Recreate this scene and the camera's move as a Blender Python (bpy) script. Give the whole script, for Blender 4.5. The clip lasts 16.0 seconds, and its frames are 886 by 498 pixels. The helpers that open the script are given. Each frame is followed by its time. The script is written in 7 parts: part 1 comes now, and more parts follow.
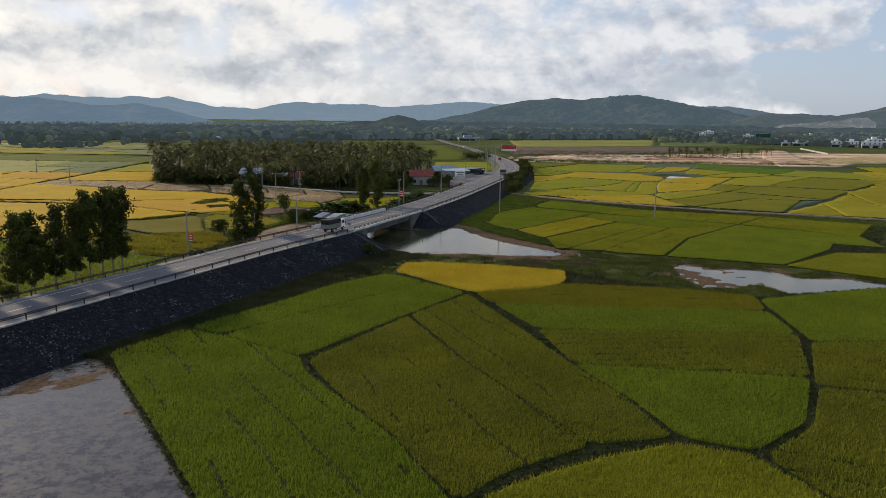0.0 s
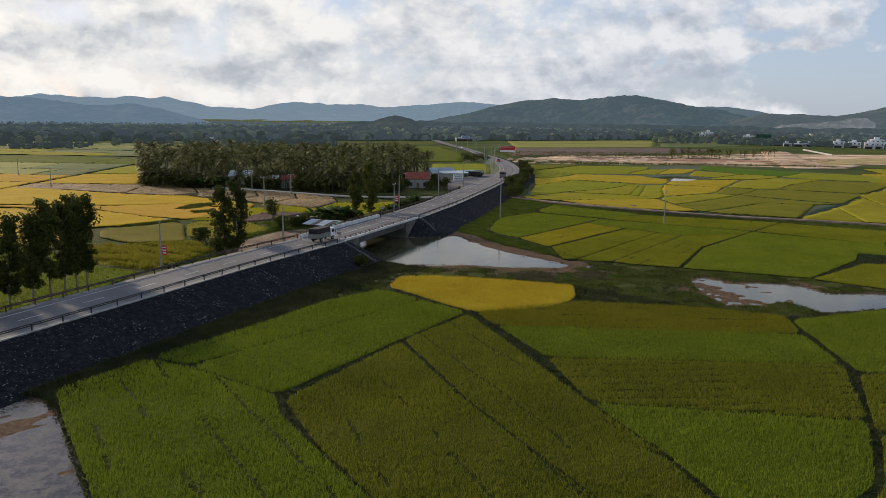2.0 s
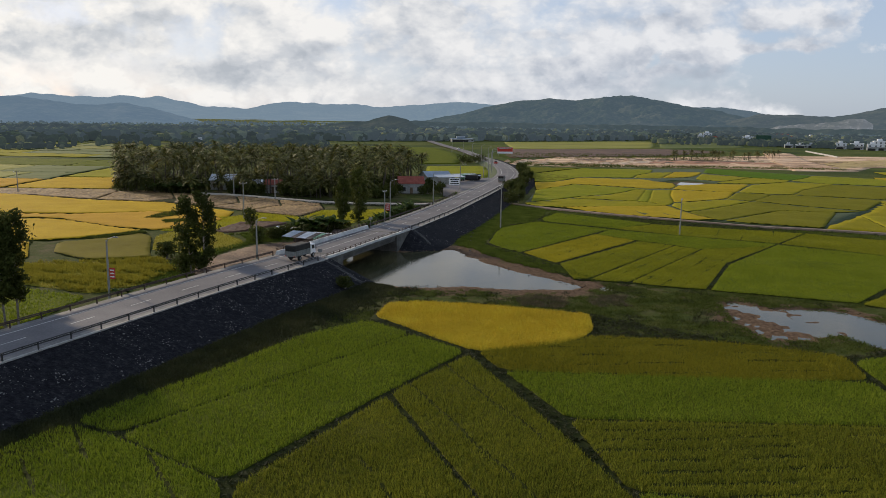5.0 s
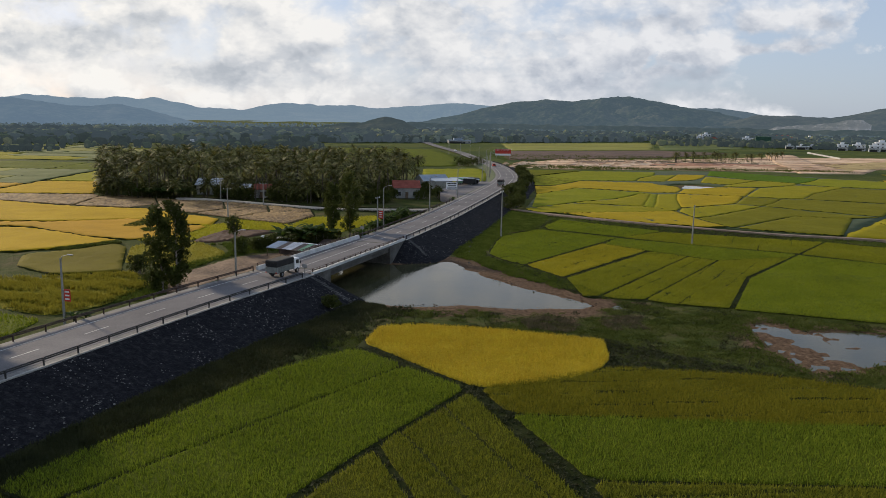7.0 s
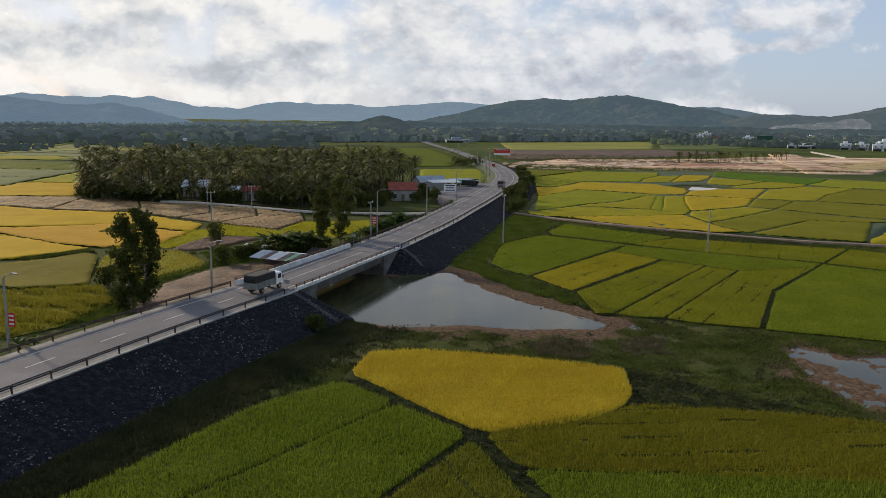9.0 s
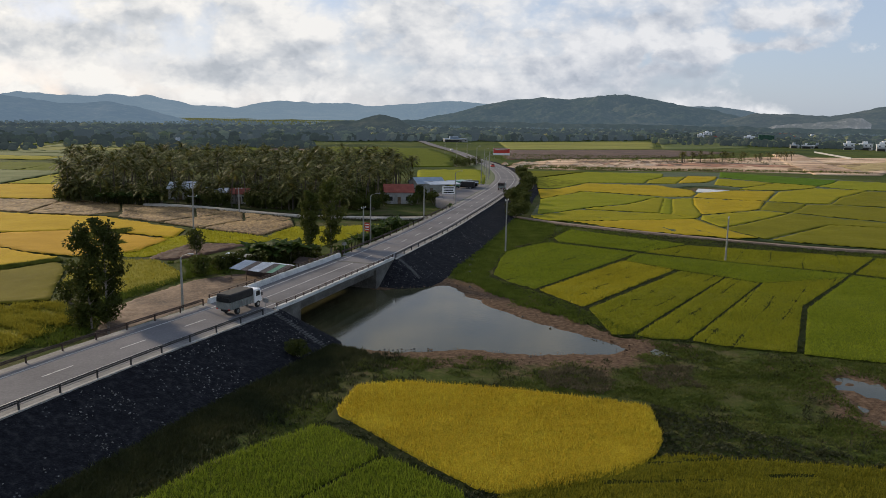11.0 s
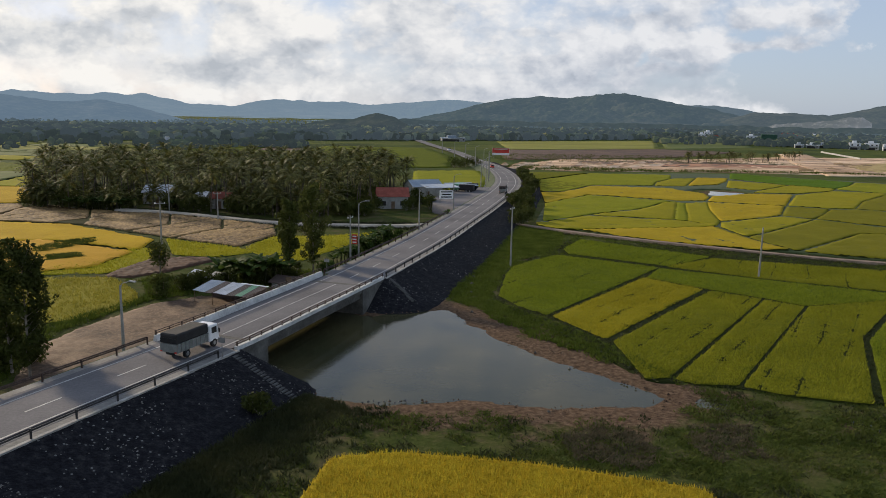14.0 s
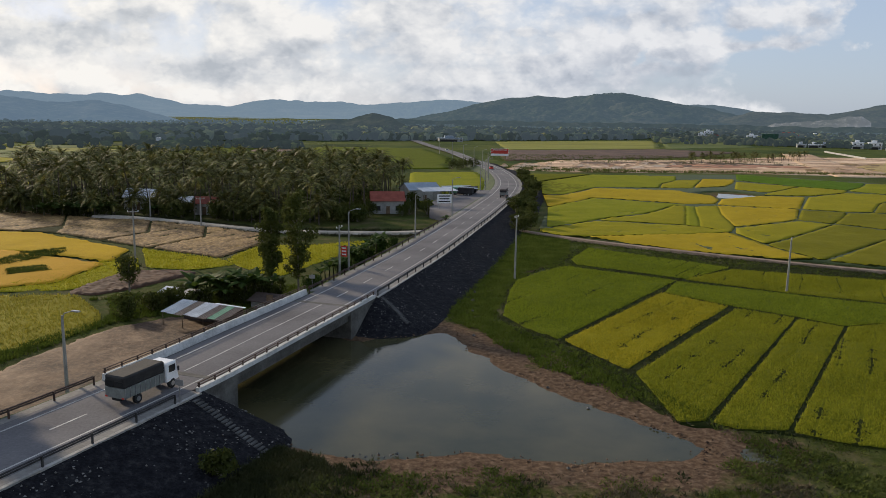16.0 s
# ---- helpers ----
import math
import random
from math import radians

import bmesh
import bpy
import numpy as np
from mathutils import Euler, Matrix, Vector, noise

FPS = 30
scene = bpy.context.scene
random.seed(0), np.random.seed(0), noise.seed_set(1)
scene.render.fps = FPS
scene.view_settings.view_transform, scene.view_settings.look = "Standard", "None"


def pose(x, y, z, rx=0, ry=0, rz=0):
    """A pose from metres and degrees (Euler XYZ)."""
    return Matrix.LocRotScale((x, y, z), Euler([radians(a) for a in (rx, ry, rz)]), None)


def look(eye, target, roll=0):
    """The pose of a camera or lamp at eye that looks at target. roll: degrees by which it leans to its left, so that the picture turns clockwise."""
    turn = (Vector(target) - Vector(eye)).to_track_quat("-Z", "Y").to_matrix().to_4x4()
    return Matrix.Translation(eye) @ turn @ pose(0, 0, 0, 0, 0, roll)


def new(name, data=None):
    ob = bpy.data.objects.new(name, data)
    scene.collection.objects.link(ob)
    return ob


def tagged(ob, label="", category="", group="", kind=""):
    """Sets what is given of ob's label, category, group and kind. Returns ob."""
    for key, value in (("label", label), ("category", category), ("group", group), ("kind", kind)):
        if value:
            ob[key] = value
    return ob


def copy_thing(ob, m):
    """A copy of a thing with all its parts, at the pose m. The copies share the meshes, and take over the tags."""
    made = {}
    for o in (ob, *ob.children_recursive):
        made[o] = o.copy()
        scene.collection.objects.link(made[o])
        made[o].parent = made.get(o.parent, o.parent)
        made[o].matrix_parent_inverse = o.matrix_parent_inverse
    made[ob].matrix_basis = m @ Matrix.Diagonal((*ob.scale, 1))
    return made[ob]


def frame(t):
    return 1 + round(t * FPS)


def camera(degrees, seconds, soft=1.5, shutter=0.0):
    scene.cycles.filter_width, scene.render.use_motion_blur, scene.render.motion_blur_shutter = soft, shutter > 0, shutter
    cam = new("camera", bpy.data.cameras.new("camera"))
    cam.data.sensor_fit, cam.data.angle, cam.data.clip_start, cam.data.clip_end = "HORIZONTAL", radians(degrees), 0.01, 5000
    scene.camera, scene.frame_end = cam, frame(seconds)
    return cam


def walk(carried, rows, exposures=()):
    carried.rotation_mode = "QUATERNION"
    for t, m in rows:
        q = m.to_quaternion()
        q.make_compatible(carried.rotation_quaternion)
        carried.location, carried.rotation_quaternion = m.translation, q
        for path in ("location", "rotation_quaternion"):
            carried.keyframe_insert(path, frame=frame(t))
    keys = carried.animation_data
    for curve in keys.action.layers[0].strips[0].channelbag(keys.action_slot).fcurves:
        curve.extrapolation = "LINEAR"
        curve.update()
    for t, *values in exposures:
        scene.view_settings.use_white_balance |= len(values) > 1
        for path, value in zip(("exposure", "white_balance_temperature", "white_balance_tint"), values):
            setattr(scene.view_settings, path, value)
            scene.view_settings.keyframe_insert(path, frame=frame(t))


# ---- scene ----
cam = camera(60.0, 16.0, soft=0.8)
PATH = [
    (0, (1.477, -1.638, 26.45), (1.584, 0.329, 26.107), 0.9),
    (1.5, (1.884, 7.079, 26.48), (1.996, 9.046, 26.138), 0.9),
    (3.5, (2.475, 18.709, 26.546), (2.595, 20.676, 26.202), 1.0),
    (7, (3.649, 39.063, 26.731), (3.784, 41.029, 26.392), 1.0),
    (9, (4.357, 50.623, 26.709), (4.498, 52.589, 26.367), 1.0),
    (12.5, (5.696, 70.69, 26.475), (5.846, 72.654, 26.13), 1.1),
    (14.5, (6.504, 82.237, 26.38), (6.659, 84.201, 26.033), 1.1),
    (16, (7.097, 91.001, 26.343), (7.257, 92.965, 25.996), 1.0),
]
walk(cam, [(t, look(eye, target, roll)) for t, eye, target, roll in PATH])

# ---------------------------------------------------------------- world and sun
SUN_AZ, SUN_EL = -42.0, 20.0          # degrees; azimuth from +y towards +x
sun_dir = Vector((math.sin(radians(SUN_AZ)) * math.cos(radians(SUN_EL)),
                  math.cos(radians(SUN_AZ)) * math.cos(radians(SUN_EL)), math.sin(radians(SUN_EL))))
sun = new("sun", bpy.data.lights.new("sun", "SUN"))
sun.data.energy, sun.data.angle, sun.data.color = 4.2, radians(3.0), (1.0, 0.825, 0.60)
sun.matrix_world = look(sun_dir * 100, (0, 0, 0))
scene.view_settings.exposure = 0.0


def node(tree, kind, **sets):
    n = tree.nodes.new(kind)
    for k, v in sets.items():
        if k in n.inputs:
            n.inputs[k].default_value = v
    return n


def ramp(tree, fac, stops, interp="LINEAR"):
    r = tree.nodes.new("ShaderNodeValToRGB")
    r.color_ramp.interpolation = interp
    els = r.color_ramp.elements
    while len(els) < len(stops):
        els.new(0.5)
    for e, (p, c) in zip(els, stops):
        e.position = p
        e.color = (*c, 1) if len(c) == 3 else c
    tree.links.new(fac, r.inputs[0])
    return r.outputs[0]


def math_node(tree, op, a, b=None, c=None):
    m = tree.nodes.new("ShaderNodeMath")
    m.operation = op
    for k, v in enumerate((a, b, c)):
        if v is None:
            continue
        if isinstance(v, (int, float)):
            m.inputs[k].default_value = v
        else:
            tree.links.new(v, m.inputs[k])
    return m.outputs[0]


def mix_rgb(tree, fac, a, b, blend="MIX"):
    m = tree.nodes.new("ShaderNodeMix")
    m.data_type, m.blend_type = "RGBA", blend
    for k, v in ((0, fac), (6, a), (7, b)):
        if isinstance(v, (int, float)):
            m.inputs[k].default_value = v
        elif isinstance(v, tuple):
            m.inputs[k].default_value = (*v, 1)
        else:
            tree.links.new(v, m.inputs[k])
    return m.outputs[2]


world = bpy.data.worlds.new("world")
scene.world = world
world.use_nodes = True
wt = world.node_tree
wt.nodes.clear()
sky = wt.nodes.new("ShaderNodeTexSky")
sky.sky_type, sky.sun_disc = "NISHITA", False
sky.sun_elevation, sky.sun_rotation = radians(SUN_EL), radians(SUN_AZ)
sky_rgb = mix_rgb(wt, 0.6, mix_rgb(wt, 1.0, sky.outputs[0], (0.090, 0.092, 0.118), "MULTIPLY"), (0.52, 0.63, 0.78))
coord = wt.nodes.new("ShaderNodeTexCoord")
sep = wt.nodes.new("ShaderNodeSeparateXYZ")
wt.links.new(coord.outputs["Generated"], sep.inputs[0])
# broken heaped cloud, flattened towards the horizon
horiz = math_node(wt, "MAXIMUM", math_node(wt, "ABSOLUTE", sep.outputs[1]), 0.25)
su, sv = math_node(wt, "DIVIDE", sep.outputs[0], horiz), math_node(wt, "DIVIDE", sep.outputs[2], horiz)


def cloud_space(du, dv, scale):
    """Sky coordinates, clouds drawn out sideways, with ragged warping."""
    cmb = wt.nodes.new("ShaderNodeCombineXYZ")
    wt.links.new(math_node(wt, "MULTIPLY_ADD", su, scale, du * scale), cmb.inputs[0])
    wt.links.new(math_node(wt, "MULTIPLY_ADD", sv, scale * 1.5, dv * scale * 1.5), cmb.inputs[1])
    return cmb.outputs[0]


def heap(du, dv):
    """Heaped cloud: broad noise with rounded puffs on it."""
    p = cloud_space(du, dv, 1.0)
    broad = node(wt, "ShaderNodeTexNoise", Scale=8.0, Detail=9.0, Roughness=0.54, Distortion=0.25)
    warp = node(wt, "ShaderNodeTexNoise", Scale=16.0, Detail=5.0, Roughness=0.6)
    add = wt.nodes.new("ShaderNodeVectorMath")
    add.operation = "MULTIPLY_ADD"
    add.inputs[1].default_value = (0.05, 0.05, 0.05)
    for n in (broad, warp):
        wt.links.new(p, n.inputs["Vector"])
    wt.links.new(warp.outputs["Color"], add.inputs[0])
    wt.links.new(p, add.inputs[2])
    puff = node(wt, "ShaderNodeTexVoronoi", Scale=11.0, Smoothness=0.22, Detail=3.0, Roughness=0.55, Lacunarity=2.3)
    puff.feature = "SMOOTH_F1"
    wt.links.new(add.outputs[0], puff.inputs["Vector"])
    return math_node(wt, "SUBTRACT", math_node(wt, "MULTIPLY_ADD", broad.outputs[0], 0.8, 0.37), math_node(wt, "MULTIPLY", puff.outputs["Distance"], 0.70))


here, above = heap(3.1, 0.2), heap(3.11, 0.222)
ragged = node(wt, "ShaderNodeTexNoise", Scale=12.0, Detail=8.0, Roughness=0.6)
wt.links.new(cloud_space(5.0, 1.0, 1.0), ragged.inputs["Vector"])
rag = wt.nodes.new("ShaderNodeSeparateColor")
wt.links.new(ragged.outputs["Color"], rag.inputs[0])
ru = math_node(wt, "ADD", su, math_node(wt, "MULTIPLY_ADD", rag.outputs[0], 0.13, -0.065))
rv = math_node(wt, "ADD", sv, math_node(wt, "MULTIPLY_ADD", rag.outputs[1], 0.046, -0.023))


def lumps(rows):
    """Soft ragged lumps at (azimuth, elevation, half width, half height) in degrees, with an amount each, summed."""
    total = None
    for az, el, wa, we, amount in rows:
        x = math_node(wt, "MULTIPLY_ADD", ru, 1 / math.tan(radians(wa)) / 1.25, -math.tan(radians(az)) / math.tan(radians(wa)) / 1.25)
        y = math_node(wt, "MULTIPLY_ADD", rv, 1 / math.tan(radians(we)) / 1.25, -math.tan(radians(el)) / math.cos(radians(az)) / math.tan(radians(we)) / 1.25)
        d2 = math_node(wt, "MULTIPLY_ADD", x, x, math_node(wt, "MULTIPLY", y, y))
        w = math_node(wt, "MULTIPLY", math_node(wt, "MAXIMUM", math_node(wt, "SUBTRACT", 1.0, d2), 0.0), amount)
        total = w if total is None else math_node(wt, "ADD", total, w)
    return total


# grey cloud bases (positive) and bright heads (negative), and the open pale blue
GREY = [(-22.3, 4.4, 6.3, 1.0, 1.0), (-19.9, 7.6, 5.1, 0.7, 0.6), (-15.5, 8.1, 2.5, 0.6, 0.4), (-17.4, 6.1, 2.5, 0.8, 0.5), (-13.6, 2.5, 4.0, 1.1, 1.1), (-7.7, 3.4, 2.5, 0.6, 0.6), (-6.1, 4.4, 1.7, 0.6, 0.4), (-4.0, 2.7, 3.4, 0.6, 0.45), (3.1, 1.9, 3.8, 0.6, 0.55), (2.2, 7.0, 2.5, 0.9, 0.9), (-2.0, 4.4, 3.8, 0.6, 0.2), (9.4, 2.1, 5.1, 0.8, 0.35), (11.9, 3.6, 2.5, 0.8, 0.7)]
GREY_SIDE = [(16.4, 4.6, 1.9, 0.8, 0.8), (14.0, 5.5, 1.9, 0.5, 0.4), (7.3, 1.5, 3.8, 0.5, 0.6), (10.7, 5.8, 1.5, 0.4, 0.6), (18.4, 6.9, 3.0, 0.6, 0.5), (21.1, 4.5, 2.4, 0.6, 1.0), (25.3, 6.8, 1.9, 0.8, 0.7), (24.7, 4.5, 1.7, 0.5, 0.8), (29.2, 6.7, 2.5, 0.8, 0.45), (32.1, 4.8, 1.4, 0.4, 0.7), (28.1, 4.6, 1.3, 0.3, 0.5), (17.6, 2.3, 3.8, 0.4, 0.35), (14.4, 2.7, 1.7, 0.3, 0.4), (19.5, 3.0, 3.2, 0.4, 0.45), (16.0, 1.6, 3.6, 0.35, 0.35), (22.5, 2.0, 2.6, 0.3, 0.3)]
BRIGHT = [(-12.9, 7.8, 2.5, 2.1, -0.9), (-14.0, 5.0, 2.1, 1.7, -0.5), (-4.4, 7.8, 2.5, 1.3, -0.6), (-24.0, 2.3, 5.1, 0.7, -0.7), (-17.4, 2.3, 3.0, 0.8, -0.5), (-10.5, 1.1, 3.8, 0.6, -0.5), (0.6, 3.2, 2.5, 0.8, -0.5), (-2.8, 3.6, 2.1, 0.8, -0.3), (7.7, 7.8, 3.0, 1.5, -0.7), (6.9, 4.0, 1.7, 0.6, -0.5), (10.2, 7.3, 3.8, 1.3, -0.3), (18.0, 7.8, 3.0, 0.7, -0.4), (18.2, 4.9, 0.8, 0.7, -0.6), (23.8, 7.8, 2.1, 0.6, -0.3), (30.9, 5.3, 1.3, 0.3, -0.3)]
shade = math_node(wt, "ADD", math_node(wt, "ADD", lumps(GREY), lumps(GREY_SIDE)), lumps(BRIGHT))
clear = lumps([(32.0, 2.3, 9.5, 2.1, 1.4), (26.0, 5.7, 1.7, 0.6, 0.6), (33.2, 6.9, 2.1, 2.5, 1.2), (29.9, 7.8, 1.7, 1.7, 0.5), (33.8, 3.2, 5.1, 3.4, 1.0), (18.0, 4.0, 0.6, 0.8, 0.6), (28.5, 3.6, 5.1, 0.9, 1.0), (27.8, 6.1, 1.7, 0.7, 0.4)])
dense = math_node(wt, "SUBTRACT", math_node(wt, "MULTIPLY_ADD", here, 0.55, 0.49), math_node(wt, "MULTIPLY_ADD", clear, 0.34, math_node(wt, "MULTIPLY", math_node(wt, "MAXIMUM", su, 0.0), 0.10)))
dense = math_node(wt, "MULTIPLY_ADD", math_node(wt, "MAXIMUM", shade, 0.0), 0.16, dense)
# opener blue high overhead
open_top = ramp(wt, sv, [(0.20, (0, 0, 0)), (0.50, (1, 1, 1))])
dense = math_node(wt, "SUBTRACT", dense, math_node(wt, "MULTIPLY", open_top, 0.30))
cover = ramp(wt, dense, [(0.37, (0, 0, 0)), (0.61, (1, 1, 1))])
lit = math_node(wt, "MULTIPLY_ADD", math_node(wt, "SUBTRACT", here, above), 1.5, 0.64)
lit = math_node(wt, "ADD", lit, math_node(wt, "MULTIPLY", shade, -0.33))
tone = ramp(wt, lit, [(0.0, (0.47, 0.51, 0.57)), (0.32, (0.61, 0.64, 0.69)), (0.60, (0.77, 0.78, 0.80)), (0.95, (0.93, 0.92, 0.91))])
sunward = wt.nodes.new("ShaderNodeVectorMath")
sunward.operation = "DOT_PRODUCT"
wt.links.new(coord.outputs["Generated"], sunward.inputs[0])
sunward.inputs[1].default_value = sun_dir
glow = ramp(wt, sunward.outputs["Value"], [(0.55, (0.86, 0.88, 0.92)), (0.92, (1.04, 1.02, 0.98)), (1.0, (1.5, 1.4, 1.25))])
cloud = mix_rgb(wt, 1.0, tone, glow, "MULTIPLY")
both = mix_rgb(wt, cover, sky_rgb, cloud)
bg = node(wt, "ShaderNodeBackground", Strength=1.0)
out = wt.nodes.new("ShaderNodeOutputWorld")
wt.links.new(both, bg.inputs[0])
wt.links.new(bg.outputs[0], out.inputs[0])


# ---------------------------------------------------------------- materials
def surface(name, dark, mid, light, scale=1.0, fine_scale=8.0, rough=0.85, bump=0.3, metal=0.0, per_object=0.0,
            haze=None, spec=0.3, stretch=(1, 1, 1), fine_mix=0.35, translucent=0.0, span=0.2):
    """A surface that varies at two scales; stretch draws the grain out along one axis."""
    m = bpy.data.materials.new(name)
    m.use_nodes = True
    t = m.node_tree
    b = t.nodes["Principled BSDF"]
    tc = t.nodes.new("ShaderNodeTexCoord")
    mp = t.nodes.new("ShaderNodeMapping")
    mp.inputs["Scale"].default_value = stretch
    t.links.new(tc.outputs["Object"], mp.inputs[0])
    n1 = node(t, "ShaderNodeTexNoise", Scale=scale, Detail=6.0, Roughness=0.6)
    n2 = node(t, "ShaderNodeTexNoise", Scale=fine_scale, Detail=4.0, Roughness=0.65)
    for n in (n1, n2):
        t.links.new(mp.outputs[0], n.inputs["Vector"])
    c1 = ramp(t, n1.outputs[0], [(0.5 - span, dark), (0.5, mid), (0.5 + span, light)])
    c2 = ramp(t, n2.outputs[0], [(0.5 - span, dark), (0.5, mid), (0.5 + span, light)])
    col = mix_rgb(t, fine_mix, c1, c2)
    if per_object:
        oi = t.nodes.new("ShaderNodeObjectInfo")
        f = math_node(t, "MULTIPLY_ADD", oi.outputs["Random"], per_object * 2, 1 - per_object)
        hsv = t.nodes.new("ShaderNodeHueSaturation")
        t.links.new(f, hsv.inputs["Value"])
        t.links.new(col, hsv.inputs["Color"])
        col = hsv.outputs[0]
    t.links.new(col, b.inputs["Base Color"])
    b.inputs["Roughness"].default_value = rough
    b.inputs["Metallic"].default_value = metal
    b.inputs["Specular IOR Level"].default_value = spec
    if bump:
        bp = node(t, "ShaderNodeBump", Strength=bump, Distance=0.05)
        t.links.new(n2.outputs[0], bp.inputs["Height"])
        t.links.new(bp.outputs[0], b.inputs["Normal"])
    # air haze is put into the surface itself, as a faint emission
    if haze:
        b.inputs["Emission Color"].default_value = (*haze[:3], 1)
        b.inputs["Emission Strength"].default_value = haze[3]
    if translucent:
        tr = t.nodes.new("ShaderNodeBsdfTranslucent")
        t.links.new(col, tr.inputs[0])
        mx = t.nodes.new("ShaderNodeMixShader")
        mx.inputs[0].default_value = translucent
        o = t.nodes["Material Output"]
        t.links.new(b.outputs[0], mx.inputs[1])
        t.links.new(tr.outputs[0], mx.inputs[2])
        t.links.new(mx.outputs[0], o.inputs[0])
    return m


CROPS, LEAVES = {}, {}


def rice(name, dark, mid, light, stretch=(1, 1, 1)):
    dark, mid, light = [(c[0], c[1], c[2] + 0.03 * c[1]) for c in (dark, mid, light)]
    CROPS[name] = (dark, mid, light)
    return surface(name, dark, mid, light, scale=0.10, fine_scale=6.0, rough=0.85, bump=1.0, stretch=stretch, fine_mix=0.7, spec=0.05, translucent=0.25)


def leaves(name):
    """The standing leaves over a crop: its colours brightened, the darker originals serving as the shaded stand below.
    """
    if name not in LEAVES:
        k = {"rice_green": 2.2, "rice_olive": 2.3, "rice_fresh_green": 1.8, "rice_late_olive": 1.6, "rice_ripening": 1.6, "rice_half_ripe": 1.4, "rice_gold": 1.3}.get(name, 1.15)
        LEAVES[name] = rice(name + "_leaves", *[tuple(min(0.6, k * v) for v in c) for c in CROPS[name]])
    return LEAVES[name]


M_green = rice("rice_green", (0.041, 0.054, 0.002), (0.080, 0.101, 0.003), (0.131, 0.151, 0.006))
M_olive = rice("rice_olive", (0.032, 0.036, 0.003), (0.076, 0.080, 0.004), (0.138, 0.132, 0.006))
M_green2 = rice("rice_fresh_green", (0.060, 0.076, 0.002), (0.115, 0.139, 0.004), (0.177, 0.195, 0.006))
M_ripe = rice("rice_ripening", (0.082, 0.087, 0.003), (0.150, 0.154, 0.004), (0.232, 0.218, 0.006))
M_vivid = rice("rice_vivid_green", (0.055, 0.105, 0.004), (0.095, 0.165, 0.006), (0.145, 0.225, 0.010))
M_late = rice("rice_late_olive", (0.066, 0.062, 0.003), (0.122, 0.112, 0.004), (0.185, 0.160, 0.006))
M_ripe2 = rice("rice_half_ripe", (0.147, 0.134, 0.004), (0.252, 0.221, 0.005), (0.363, 0.297, 0.006))
M_pale = rice("rice_pale_grass", (0.165, 0.148, 0.014), (0.275, 0.240, 0.022), (0.40, 0.345, 0.042))
M_brown = rice("rice_brownish", (0.10, 0.082, 0.006), (0.175, 0.145, 0.010), (0.25, 0.205, 0.016))
M_gold = rice("rice_gold", (0.212, 0.150, 0.005), (0.385, 0.281, 0.009), (0.571, 0.431, 0.017))
# Shade at the foot of the stands, put into a dark stalk colour.
M_stalk_shade = surface("shaded_rice_stalks", (0.012, 0.015, 0.003), (0.026, 0.031, 0.006), (0.045, 0.05, 0.011), scale=0.5, fine_scale=4.0, rough=0.9, bump=0.0, spec=0.03)
M_yellow = rice("rice_yellow", (0.35, 0.210, 0.004), (0.55, 0.345, 0.007), (0.70, 0.465, 0.013))
M_lime = rice("rice_lime", (0.20, 0.190, 0.003), (0.32, 0.295, 0.005), (0.43, 0.385, 0.009))
M_orange = rice("rice_orange", (0.37, 0.205, 0.012), (0.56, 0.312, 0.020), (0.68, 0.40, 0.032))
# Far rice, two tones: muted colours with the haze of distance mixed in.
M_far_haze = surface("far_hazed_rice", (0.060, 0.078, 0.026), (0.105, 0.125, 0.042), (0.165, 0.180, 0.066), scale=0.02, fine_scale=0.12, bump=0.3, spec=0.05, stretch=(0.4, 1.5, 1))
M_farripe_haze = surface("far_ripe_hazed_rice", (0.12, 0.125, 0.032), (0.20, 0.195, 0.045), (0.29, 0.265, 0.066), scale=0.02, fine_scale=0.12, bump=0.3, spec=0.05, stretch=(0.4, 1.5, 1))
M_stubble = surface("straw_stubble", (0.055, 0.030, 0.010), (0.150, 0.088, 0.030), (0.33, 0.210, 0.078), scale=0.15, fine_scale=1.6, bump=0.7, fine_mix=0.6, span=0.12, stretch=(1.0, 0.6, 1))
M_plough = surface("ploughed_soil", (0.022, 0.011, 0.006), (0.075, 0.038, 0.022), (0.16, 0.090, 0.055), fine_mix=0.5, scale=0.05, fine_scale=1.5, bump=0.8)
M_dirt = surface("bare_dirt", (0.020, 0.011, 0.006), (0.100, 0.058, 0.032), (0.24, 0.155, 0.092), scale=0.10, fine_scale=2.2, bump=0.9, fine_mix=0.35, span=0.15)
M_sand = surface("sand_fill", (0.08, 0.042, 0.024), (0.44, 0.27, 0.15), (0.80, 0.60, 0.41), scale=0.03, fine_scale=0.14, bump=0.3, fine_mix=0.5, stretch=(0.35, 1.2, 1), span=0.12)
M_redearth = surface("red_earth", (0.16, 0.065, 0.035), (0.33, 0.15, 0.08), (0.52, 0.28, 0.16), scale=0.05, fine_scale=0.3, bump=0.3, stretch=(0.4, 1.2, 1), span=0.14)
M_drygrass = surface("dry_yellow_grass", (0.16, 0.115, 0.04), (0.33, 0.24, 0.085), (0.50, 0.38, 0.16), scale=0.06, fine_scale=0.4, bump=0.3)
M_netting = surface("green_netting", (0.02, 0.055, 0.035), (0.035, 0.085, 0.055), (0.05, 0.12, 0.08), scale=0.5, fine_scale=3.0, rough=0.8, bump=0.1)
M_lane = surface("pale_lane", (0.20, 0.17, 0.135), (0.34, 0.295, 0.24), (0.48, 0.43, 0.35), scale=0.3, fine_scale=3.0, bump=0.3)
